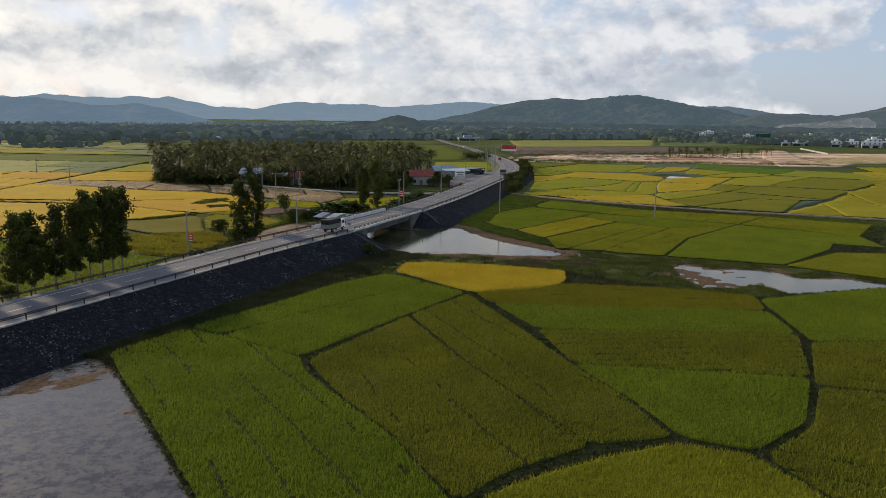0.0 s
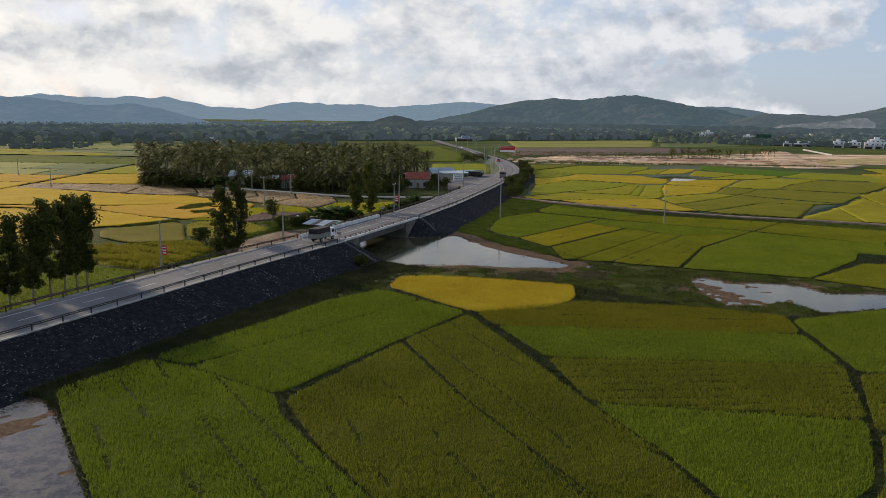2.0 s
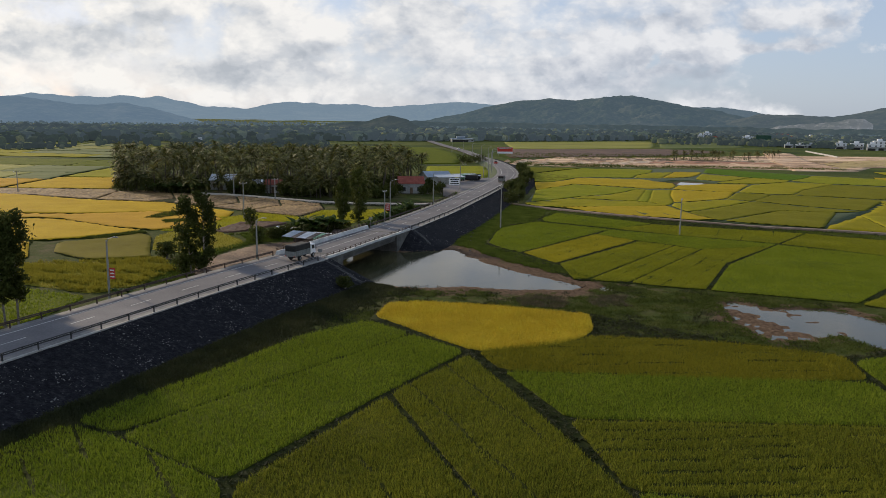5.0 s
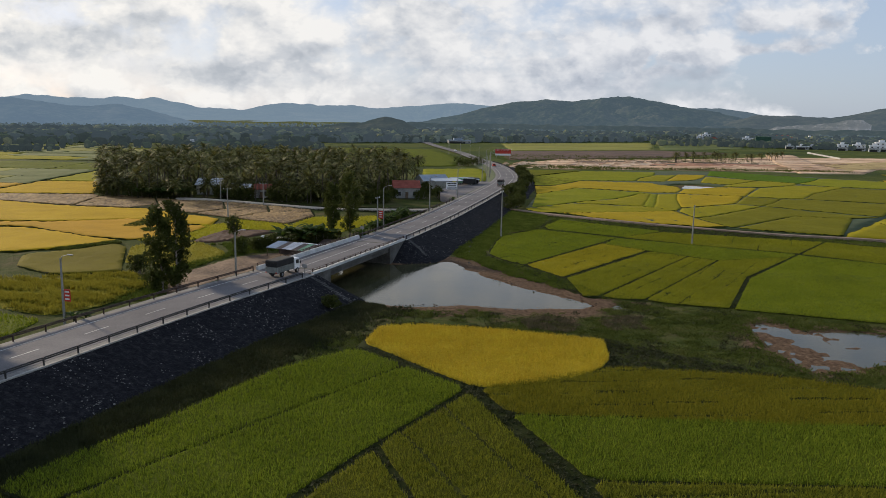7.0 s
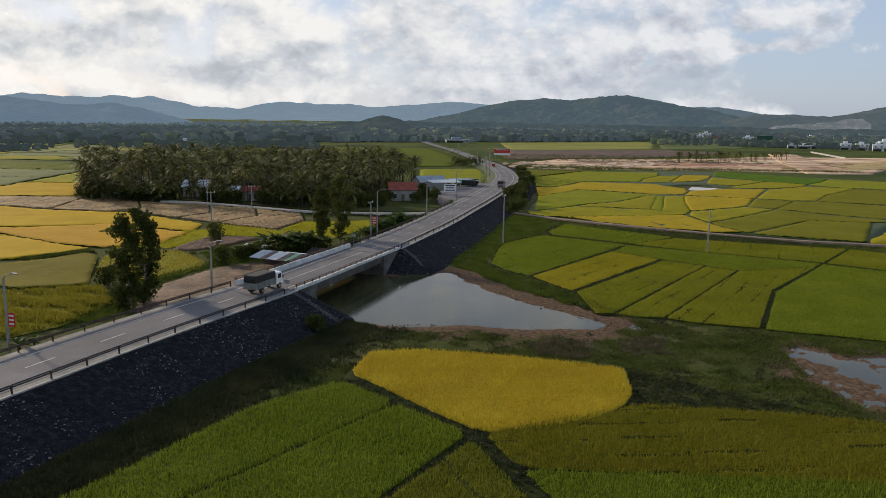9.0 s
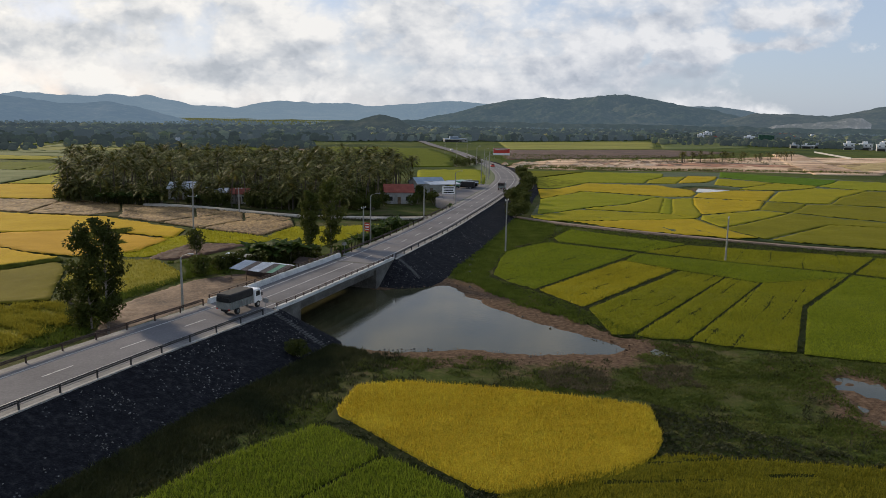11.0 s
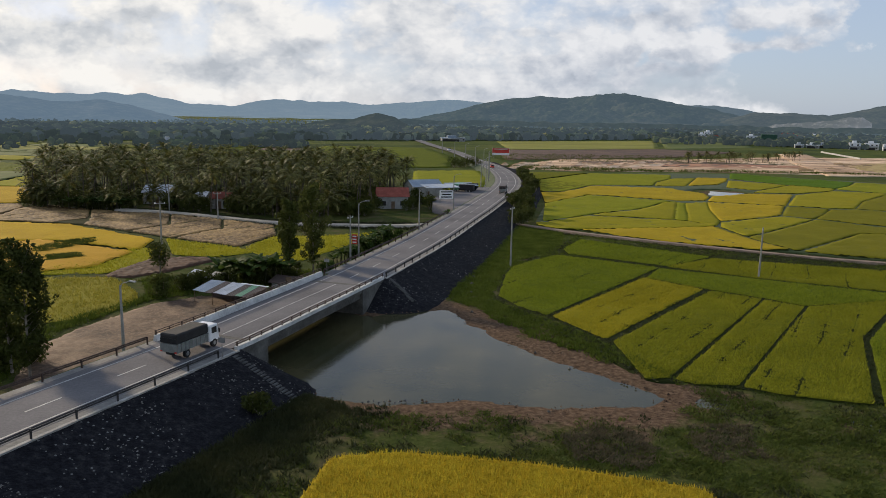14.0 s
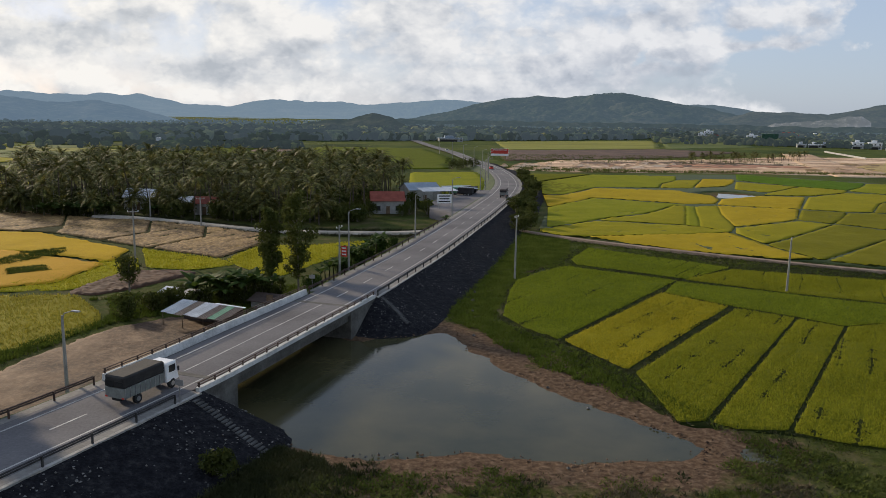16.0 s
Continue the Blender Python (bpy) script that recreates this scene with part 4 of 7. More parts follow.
# between the pond and the farm track
STRIP = "green rice strip turning yellow"
for poly, mt, lab, drills in (([(29.6, 212.9), (34.9, 219.4), (40.1, 224.2), (55.8, 212.3), (28.5, 179.5), (25.7, 183.8), (23.6, 190.5), (27.2, 205.9)], M_green2, G_LAB, (-38, 7.0, 0.08)),
                              ([(42.9, 231.0), (49.6, 243.4), (70.0, 223.1), (58.3, 213.9), (56.9, 214.8), (42.6, 226.2)], M_green2, "ragged green rice strip below the farm track", (-40, 2.6, 0.14)),
                              ([(29.2, 178.6), (50.3, 203.4), (56.8, 194.9), (33.4, 168.2)], M_ripe2, "yellow-green ripening rice strip", (-42, 3.6, 0.14)),
                              ([(34.1, 166.8), (57.7, 193.6), (63.2, 188.4), (36.0, 154.0), (33.6, 153.8)], M_ripe, STRIP, (-40, 4.0, 0.14)),
                              ([(36.7, 153.5), (63.6, 187.8), (67.5, 184.0), (42.4, 151.6), (38.0, 152.2)], M_ripe, STRIP, (-38, 3.6, 0.14)),
                              ([(42.9, 151.2), (68.2, 183.8), (84.6, 187.8), (66.2, 168.2), (53.4, 146.2), (46.6, 148.5)], M_ripe, STRIP, (-36, 3.2, 0.14)),
                              ([(55.8, 211.4), (69.5, 202.6), (87.7, 191.2), (84.8, 188.3), (68.1, 184.5), (64.0, 189.3), (57.6, 195.4), (51.0, 203.8)], M_green2, G_LAB, None),
                              ([(57.9, 213.2), (69.8, 221.4), (103.0, 207.8), (89.0, 192.6), (70.1, 203.8)], M_ripe, "green rice paddy turning yellow", (-30, 6.0, 0.08)),
                              ([(103.6, 207.0), (113.1, 199.9), (124.8, 192.3), (109.3, 172.5), (101.0, 181.4), (89.6, 191.9)], M_ripe, "green rice paddy turning yellow", None),
                              ([(87.8, 190.0), (100.2, 180.3), (109.2, 171.6), (106.0, 157.2), (97.0, 162.0), (91.8, 154.0), (73.4, 137.0), (54.2, 145.4), (66.6, 166.8)], M_green2, G_LAB, None),
                              ([(73.8, 136.0), (91.1, 149.7), (101.0, 149.0), (115.4, 146.9), (94.0, 117.6), (85.5, 125.0)], M_ripe, "dull green rice paddy beside the marsh", None)):
    paddy("rice_paddy", poly, 0.7, mt, lab, rows=drills, blades=34, blade=(0.105, 0.31), inset=-0.12, rounds=0)
# beyond the farm track: strips of fields divided by dykes
gr = random.Random(21)


def field_rows(edges, x0, x1, cuts, palette, label, cell, hole=None, shear=0.0):
    """Fields between the lines edges = [y(x), ...], cut across at about even steps; palette: materials to draw from."""
    for lo, hi in zip(edges, edges[1:]):
        x = x0(lo, hi)
        right = x1(lo, hi)
        while x < right - 8:
            w = min(gr.uniform(*cuts), right - x)
            if right - x - w < 14:
                w = right - x
            lean = shear * (hi(x) - lo(x))
            poly = [(x, lo(x)), (x + w * 0.5, lo(x + w * 0.5)), (x + w, lo(x + w)), (x + w + lean, hi(x + w)), (x + w * 0.5 + lean, hi(x + w * 0.5)), (x + lean, hi(x))]
            if hole is None or signed(poly, np.array([hole]))[0][0] < -1:
                mid = np.mean(poly, 0)
                paddy("rice_paddy", poly, cell, gr.choice([M_h1, M_far_haze, M_farripe_haze, M_green2] if mid[1] > 330 and mid[0] < -100 else palette), label, height=0.36, rough=0.12, inset=0.05, rows=(gr.choice((8, 98)), gr.uniform(5, 9), 0.22) if gr.random() < 0.45 else None)
            x += w


M_h1 = rice("rice_yellow_green", (0.168, 0.157, 0.007), (0.290, 0.258, 0.008), (0.419, 0.356, 0.012))
M_h2 = rice("rice_soft_gold", (0.257, 0.191, 0.007), (0.413, 0.299, 0.010), (0.570, 0.414, 0.015))
M_h3 = rice("rice_soft_green", (0.143, 0.159, 0.006), (0.240, 0.248, 0.008), (0.360, 0.345, 0.014))


def track_y(x):
    return float(np.interp(x, [38, 51.5, 75, 97, 115, 150, 200, 330], [268, 252.4, 233.6, 219.4, 212.4, 196, 180, 150]))


# Olive crop colour, darkened further to stand for cloud shade.
M_dull_shade = rice("rice_dull_olive_shade", (0.105, 0.104, 0.005), (0.185, 0.172, 0.007), (0.27, 0.245, 0.012))
B_LAB, D_LAB, Y_LAB = "broad rice field turning yellow beyond the farm track", "olive rice field beyond the farm track, dulled for cloud shade", "golden ripening rice field round the small pond"
for poly, mt, lab in (([(44.6, 268.0), (61.8, 282.5), (83.1, 275.2), (86.0, 273.4), (89.2, 265.2), (77.6, 262.4), (53.8, 258.4), (48.4, 258.4), (44.8, 263.4)], M_h1, B_LAB),
                      ([(53.6, 257.2), (76.9, 261.2), (88.6, 263.8), (88.4, 247.6), (89.6, 238.0), (90.6, 231.5), (85.1, 231.6), (76.3, 236.2), (67.3, 242.2), (58.7, 252.0)], M_h2, Y_LAB),
                      ([(83.8, 276.5), (100.1, 318.0), (101.3, 315.4), (86.2, 274.8)], M_h3, B_LAB),
                      ([(86.8, 274.8), (102.1, 315.5), (110.0, 318.8), (102.6, 299.8), (94.1, 273.4), (89.9, 266.2)], M_h1, B_LAB),
                      ([(63.9, 285.0), (81.9, 298.4), (89.4, 307.7), (96.8, 318.0), (99.5, 318.0), (83.5, 277.5), (68.9, 283.0)], M_h1, B_LAB),
                      ([(47.5, 272.6), (56.0, 311.0), (76.4, 337.0), (101.4, 321.6), (97.2, 320.0), (89.8, 311.0), (82.6, 301.4), (63.2, 286.6), (61.0, 284.0)], M_h3, B_LAB),
                      ([(56.6, 314.0), (77.3, 340.6), (102.8, 324.4), (112.0, 325.0), (117.6, 335.4), (121.6, 349.6), (116.2, 359.1), (116.3, 367.0), (87.4, 372.8), (78.6, 359.6), (68.0, 345.5), (62.0, 346.2)], M_h2, Y_LAB),
                      ([(62.6, 350.6), (68.7, 349.5), (79.3, 364.2), (88.4, 378.2), (112.9, 378.4), (120.3, 395.6), (133.0, 413.2), (141.5, 435.0), (104.7, 439.5), (72.0, 398.0)], M_h3, B_LAB),
                      ([(114.2, 378.2), (120.6, 393.0), (134.8, 412.9), (146.0, 417.0), (125.8, 377.3)], M_h1, B_LAB),
                      ([(149.2, 420.6), (162.0, 419.0), (153.6, 402.2), (143.0, 386.3), (128.6, 379.9)], M_h2, Y_LAB),
                      ([(178.0, 450.0), (214.0, 406.1), (200.0, 387.2), (186.7, 374.4), (174.6, 389.3), (162.8, 416.7)], M_vivid, "vivid green rice field along the sand lot"),
                      ([(158.0, 407.0), (172.8, 386.6), (151.0, 364.8), (147.6, 364.2), (142.0, 374.2)], M_h1, B_LAB),
                      ([(143.4, 353.9), (150.3, 361.7), (174.7, 386.1), (184.9, 371.9), (177.7, 363.0), (157.8, 351.4)], M_h1, B_LAB),
                      ([(112.4, 322.4), (120.4, 337.2), (139.5, 349.2), (153.6, 346.6), (132.8, 312.4)], M_h2, Y_LAB),
                      ([(111.0, 319.4), (131.6, 311.0), (118.4, 288.2), (104.4, 279.0), (95.6, 274.8), (102.4, 297.3)], M_h2, Y_LAB),
                      ([(155.2, 345.4), (179.7, 362.3), (195.3, 354.0), (168.4, 328.1), (151.3, 305.6), (143.7, 306.5), (134.5, 312.5)], M_h1, B_LAB),
                      ([(132.3, 308.9), (141.5, 302.9), (132.0, 289.5), (124.3, 281.0), (119.4, 287.9)], M_dull_shade, D_LAB),
                      ([(125.6, 280.6), (142.1, 301.5), (149.5, 302.0), (161.2, 295.1), (175.3, 287.6), (148.6, 256.0), (132.4, 271.2), (127.3, 278.8)], M_dull_shade, D_LAB),
                      ([(152.5, 305.1), (168.1, 325.9), (195.1, 351.9), (221.1, 337.6), (177.4, 290.7), (163.1, 298.4)], M_dull_shade, D_LAB),
                      ([(94.5, 271.6), (103.5, 276.2), (117.6, 284.9), (123.0, 279.3), (111.8, 268.6), (101.4, 258.9), (89.9, 248.8), (90.5, 263.0)], M_h1, B_LAB),
                      ([(89.9, 246.6), (100.9, 256.3), (123.6, 277.7), (130.8, 268.7), (146.0, 253.3), (135.6, 250.6), (121.6, 255.3), (92.1, 230.6)], M_dull_shade, D_LAB),
                      ([(93.5, 229.4), (121.2, 253.5), (135.3, 249.4), (113.4, 217.6), (99.8, 224.6)], M_dull_shade, D_LAB),
                      ([(214.2, 403.5), (201.4, 387.2), (186.3, 371.7), (193.0, 360.2), (224.3, 342.1), (255.3, 378.3)], M_h3, B_LAB),
                      ([(88.0, 381.0), (79.0, 367.0), (66.0, 352.0), (64.0, 398.0), (67.0, 404.0), (72.0, 441.0), (103.0, 442.0), (72.0, 403.0), (76.0, 398.0)], M_ripe, B_LAB)):
    paddy("rice_paddy", poly, 1.0, mt, lab, height=0.36, rough=0.10, inset=-0.42, rounds=0, rows=(gr.choice((8, 68, 98)), gr.uniform(4, 7), 0.16) if gr.random() < 0.5 else None)
field_rows([lambda x: track_y(x) + 3.5, lambda x: 0.5 * track_y(x) + 140, lambda x: 300 - 0.10 * x + 4 * math.sin(x * 0.05), lambda x: 345 + 0.02 * x + 3 * math.sin(x * 0.04), lambda x: 395 + 3 * math.sin(x * 0.06), lambda x: 450 - 0.03 * x],
           lambda lo, hi: 128 + 0.62 * max(0, (lo(180) + hi(180)) / 2 - 215), lambda lo, hi: 330, (20, 48), [M_h1, M_ripe2, M_h2, M_h1, M_h3], B_LAB, 1.6, None, 0.35)

# ---------------------------------------------------------------- fields across the road
field_rows([lambda x: 236 - 0.05 * x, lambda x: 262 - 0.06 * x, lambda x: 288 - 0.1 * x, lambda x: 318 - 0.12 * x, lambda x: 352 - 0.1 * x, lambda x: 392 - 0.1 * x, lambda x: 440 - 0.1 * x],
           lambda lo, hi: -330, lambda lo, hi: -132, (35, 70), [M_yellow, M_yellow, M_lime, M_orange, M_ripe], "wide ripe rice field on the plain", 1.6)
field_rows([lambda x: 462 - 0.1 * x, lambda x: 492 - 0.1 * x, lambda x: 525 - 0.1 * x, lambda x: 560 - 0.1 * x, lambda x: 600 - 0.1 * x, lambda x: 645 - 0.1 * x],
           lambda lo, hi: -430, lambda lo, hi: -45, (50, 120), [M_far_haze, M_green, M_farripe_haze, M_far_haze, M_plough], "far strip of rice on the plain", 5.0)
for poly, mt, lab in (([(-140, 290), (-110, 276), (-90.6, 265.2), (-66.5, 260.5), (-41, 240.5), (-40.5, 228), (-60.7, 238.9), (-80.5, 233.4), (-130, 233)], M_yellow, "ripe bright yellow rice field"),
                      ([(-128, 230), (-80, 231.8), (-62.7, 239.2), (-40.6, 226), (-43.1, 211), (-52.6, 205.6), (-62, 210.1), (-81.3, 224)], M_orange, "ripe orange-gold rice field"),
                      ([(-124, 226), (-79.3, 221.6), (-65.7, 211.6), (-54, 204.2), (-61.6, 194.5), (-70, 190), (-110, 195)], M_yellow, "ripe bright yellow rice field"),
                      ([(-59.4, 191), (-53.9, 200.5), (-49.8, 196), (-45.2, 180), (-42.5, 171.6), (-52.6, 168.6), (-62, 176), (-66, 187)], M_brown, "dull brownish field of thin rice"),
                      ([(-44.6, 226), (-37.5, 233.2), (-33.6, 221.6), (-39.2, 206.3), (-46.5, 205.5), (-51, 205)], M_lime, "yellow-green rice field"),
                      ([(-39.4, 242), (-21.4, 230.7), (-18.4, 226), (-24.8, 221.4), (-33, 223.5), (-36.5, 234)], M_lime, "yellow-green rice field"),
                      ([(-21.2, 231.4), (-17.3, 246), (-6.8, 246.6), (5, 252.5), (2, 240.5), (-4.8, 226.5), (-10, 215), (-18, 225)], M_lime, "yellow-green rice field"),
                      ([(-47.5, 203.4), (-37, 203.4), (-30.5, 193.6), (-28.2, 188), (-30, 181), (-35, 176), (-44.6, 179.5), (-49, 196.5)], M_pale, "olive-yellow field of tall grass and rice"),
                      ([(-53, 166), (-40, 170), (-34.6, 160), (-37, 148), (-42, 142), (-58, 150), (-66, 165)], M_pale, "pale green field of tall ragged grass"),
                      ([(-58.5, 148.5), (-42, 140), (-43.5, 128), (-55, 104), (-90, 104), (-100, 150), (-67, 163)], M_green2, "green rice field below the road"),
                      ([(-190, 232), (-132, 232), (-112, 196), (-72, 188), (-64, 170), (-102, 152), (-190, 160)], M_yellow, "ripe bright yellow rice field")):
    paddy("rice_paddy", poly, 0.8 if poly[0][0] > -100 else 1.2, mt, lab, top=-0.15, height=0.5, rough=0.08, inset=-0.02, blades=11 if poly[0][0] > -100 and mt is not M_brown else 0, blade=(0.17, 0.42))


for poly, mt, lab in (([(-131, 300), (-131, 345), (-106, 345), (-99.5, 318), (-95, 300)], M_yellow, "ripe yellow rice field beside the palm grove"),
                      ([(-131, 347), (-131, 400), (-124, 396), (-107, 347)], M_lime, "yellow-green rice field beside the palm grove")):
    paddy("rice_paddy", poly, 1.2, mt, lab, top=-0.15, height=0.5, rough=0.08, inset=0.1)


def patch(name, poly, material, label, z=-0.36, cell=1.2, rough=0.05, category="field", kind="stuff", rows=None):
    ob = paddy(name, poly, cell, material, label, swell=0.02 if name == "paddy_dykes" else 0.10, top=z, height=max(0.4, z + 0.8), rough=rough, inset=0.1, category=category, group="bare ground", rounds=2, stalks=False, rows=rows)
    return tagged(ob, kind=kind)


for lot in ([(-131, 280), (-131, 298), (-94, 298), (-90, 291.5), (-89.5, 268.5), (-110, 278)], [(-89.4, 291), (-86.5, 297), (-72, 289), (-66, 271), (-72, 264), (-88, 267.5)], [(-71, 288.4), (-61.2, 282.4), (-49.5, 282.8), (-44.5, 262), (-50, 252), (-63, 261.5), (-65, 271)],
            [(-48.6, 282.2), (-34, 271.5), (-31, 256), (-38, 243), (-49, 251.2), (-43.4, 262)], [(-33, 270.8), (-19.8, 260.9), (-17.5, 248), (-22.6, 233), (-37, 242.4), (-30, 255.6)]):
    paddy("stubble_field", lot, 0.6, M_stubble, "harvested brown field with pale straw", top=-0.18, height=0.30, rough=0.10, inset=-0.15, category="field", group="bare ground", rounds=0, stalks=False, rows=(150, 5.5, 0.16))
patch("ploughed_field", [(-38.8, 203.8), (-38.4, 207.6), (-35.4, 219.0), (-29.2, 220.6), (-23.0, 219.4), (-26.8, 212.7), (-31.5, 205.9), (-34.9, 202.6)], M_plough, "dark ploughed field corner", z=-0.14, cell=0.4, rough=0.12, rows=(70, 1.6, 0.2))
patch("dirt_yard", [(-33, 166), (-30.5, 176), (-25.5, 186), (-20.2, 191), (-13, 190.5), (-12, 176), (-18.5, 163), (-24, 152), (-29.5, 152)], M_dirt, "bare brown dirt yard below the road", z=-0.3, cell=0.6, rough=0.08)
patch("sand_lot", [(70, 470), (76, 500), (118, 560), (200, 575), (298, 630), (420, 640), (460, 540), (297, 486), (262, 445), (190, 462), (98, 458)], M_sand, "levelled pale sand building lot", z=-0.3, cell=4.0)
patch("dirt_field", [(105, 490), (180, 500), (262, 535), (205, 556), (125, 545)], M_dirt, "brown earth fill on the sand lot", z=-0.22, cell=4.0, rough=0.15)
patch("dirt_field", [(225, 475), (285, 500), (330, 545), (300, 560), (250, 520)], M_stubble, "trodden dry earth on the sand lot", z=-0.22, cell=4.0, rough=0.15)
patch("dirt_field", [(118, 508), (190, 497), (262, 512), (240, 528), (150, 526)], M_redearth, "reddish earth tipped along the sand lot", z=-0.16, cell=4.0, rough=0.2)
patch("dirt_field", [(268, 470), (300, 492), (440, 545), (400, 600), (318, 560), (282, 520)], M_drygrass, "dry yellow grass beside the earth road", z=-0.2, cell=4.0, rough=0.15)
patch("mud_field", [(80, 542), (90, 650), (103, 682), (246, 738), (300, 700), (210, 600), (120, 562)], M_plough, "dark bare mud field", z=-0.3, cell=6.0)
patch("rice_paddy", [(113, 217), (149, 255), (177, 290), (221, 338), (255, 379), (275, 405), (345, 400), (345, 150), (200, 183), (150, 199)], M_ripe2, "dull rice stubble and late rice beyond the track", z=-0.22, cell=4.0)
patch("rice_paddy", [(104, 688), (121, 868), (328, 979), (248, 745)], M_farripe_haze, "far yellow-green rice field", z=-0.3, cell=6.0)
patch("rice_paddy", [(334, 980), (470, 1060), (364, 806), (252, 742)], M_far_haze, "far green rice field before the houses", z=-0.3, cell=6.0)
patch("sand_lot", [(322, 680), (345, 676), (290, 543), (262, 446), (226, 446), (262, 545)], M_sand, "pale earth road across the sand lot", z=-0.12, cell=3.0, category="road")
patch("rice_paddy", [(-40, 700), (-60, 520), (-30, 460), (40, 470), (50, 560), (40, 690)], M_green2, "far green rice field beside the road", z=-0.2, cell=6.0)
patch("rice_paddy", [(15, 330), (26, 300), (40, 345), (50, 400), (52, 450), (20, 440), (17, 380)], M_h3, "green rice field behind the roadside yard", z=0.0, cell=3.0)


def strip(name, line, width, material, label, z, category):
    pts = smooth_line(line, 3.0)
    verts, faces = [], []
    for k, p in enumerate(pts):
        d = (pts[min(k + 1, len(pts) - 1)] - pts[max(k - 1, 0)]).normalized()
        n = Vector((d.y, -d.x, 0)) * (width / 2 * (1 + 0.15 * noise.noise(p * 0.3)))
        zz = Vector((0, 0, z))
        verts += [p - n * 1.5 + zz * 1 - Vector((0, 0, 0.5)), p - n + zz, p + n + zz, p + n * 1.5 + zz - Vector((0, 0, 0.5))]
    for k in range(len(pts) - 1):
        for j in range(3):
            a = k * 4 + j
            faces.append((a, a + 1, a + 5, a + 4))
    ob = mesh_ob(name, verts, faces, material)
    return tagged(ob, label, category, kind="structure")


# Damp dyke soil whose near-black also carries the shade between the stands.
M_dyke = surface("damp_shaded_dyke_soil", (0.008, 0.012, 0.003), (0.016, 0.022, 0.005), (0.034, 0.038, 0.012), scale=0.4, fine_scale=3.0, bump=0.5, spec=0.03)
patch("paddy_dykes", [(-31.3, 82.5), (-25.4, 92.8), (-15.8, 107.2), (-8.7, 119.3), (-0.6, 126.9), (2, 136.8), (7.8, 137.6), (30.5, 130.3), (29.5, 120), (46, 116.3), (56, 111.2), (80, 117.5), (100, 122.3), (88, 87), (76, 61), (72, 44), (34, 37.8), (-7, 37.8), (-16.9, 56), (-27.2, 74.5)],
      M_dyke, "damp weedy dykes between the paddies, darkened for the shade in the gaps", z=-0.34, cell=1.0, rough=0.03, category="dyke", kind="structure")
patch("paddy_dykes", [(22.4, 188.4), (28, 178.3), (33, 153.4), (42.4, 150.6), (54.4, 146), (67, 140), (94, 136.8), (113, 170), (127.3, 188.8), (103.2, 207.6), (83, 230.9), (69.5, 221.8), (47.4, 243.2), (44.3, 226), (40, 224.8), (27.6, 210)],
      M_dyke, "damp weedy dykes between the rice strips, darkened for the shade in the gaps", z=-0.34, cell=1.5, rough=0.03, category="dyke", kind="structure")
patch("paddy_dykes", [(44, 268.5), (56, 312), (62, 347), (72, 400), (104, 441), (131, 367), (124, 364), (118.5, 352), (125, 342), (138, 343), (144, 354), (137, 366), (132, 367.5), (105, 441.2), (178, 452), (256, 379), (224, 340), (149, 254), (113, 216), (99, 223), (91, 229), (76, 235), (58, 251)],
      M_slope_grass, "dark weedy dykes between the broad fields", z=-0.20, cell=3.0, rough=0.02, category="dyke", kind="structure")
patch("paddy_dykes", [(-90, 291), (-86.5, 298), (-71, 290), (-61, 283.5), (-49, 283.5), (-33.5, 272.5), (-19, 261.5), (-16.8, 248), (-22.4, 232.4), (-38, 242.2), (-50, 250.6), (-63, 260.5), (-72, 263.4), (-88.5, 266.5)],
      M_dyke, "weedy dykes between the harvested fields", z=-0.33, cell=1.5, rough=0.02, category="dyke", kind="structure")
strip("farm_track", [(38, 268), (51.5, 252.4), (75.1, 233.6), (96.8, 219.4), (115.4, 212.4), (150, 196), (200, 180)], 1.6, M_gravel, "narrow reddish gravel farm track on a low dyke", -0.02, "track")
strip("village_lane", [(-64, 287), (-49, 281.6), (-20, 265), (-7.5, 262.1), (10, 261.5), (22.3, 266)], 2.1, M_lane, "pale concrete village lane along the palm grove", 0.1, "lane")


# ---------------------------------------------------------------- hills and woods far off
def ridge(name, keys, dist, depth, material, label, bumps=8.0, seed=1, fine=260, rows=26, trees=3.0, apron=False):
    """A wooded range: keys are (azimuth in degrees, crest height)."""
    az0, az1 = keys[0][0], keys[-1][0]
    azs = np.linspace(az0, az1, fine)
    hs = np.interp(azs, [k[0] for k in keys], [k[1] for k in keys])
    hs = np.convolve(np.pad(hs, 2, "edge"), [0.1, 0.2, 0.4, 0.2, 0.1], "valid")
    verts, faces = [], []
    for i, (a, h) in enumerate(zip(azs, hs)):
        for j in range(rows):
            u = j / (rows - 1)
            r = dist - depth * (1 - u)
            x, y = 4 + r * math.sin(radians(a)), 50 + r * math.cos(radians(a))
            n = noise.fractal(Vector((x * 0.006, y * 0.006, seed)), 0.9, 2.0, 6) * bumps
            z = (h + 20) * (u ** 0.8) - 20 + n * math.sin(math.pi * u) * (0.4 + h / 80) + noise.fractal(Vector((x * 0.022, y * 0.022, seed)), 0.8, 2.0, 3) * trees * (u > 0.2)
            if apron:
                z = -14 + 12 * min(1, u * 4) + (h + 2) * u ** 7 + n * 0.5 * u ** 3 + noise.noise(Vector((x * 0.008, y * 0.008, seed))) * 3 * min(1, u * 3)
            verts.append((x, y, z))
    for i in range(len(azs) - 1):
        for j in range(rows - 1):
            a = i * rows + j
            faces.append((a, a + rows, a + rows + 1, a + 1))
    return tagged(mesh_ob(name, verts, faces, material, smooth=True), label, "hills", kind="structure")


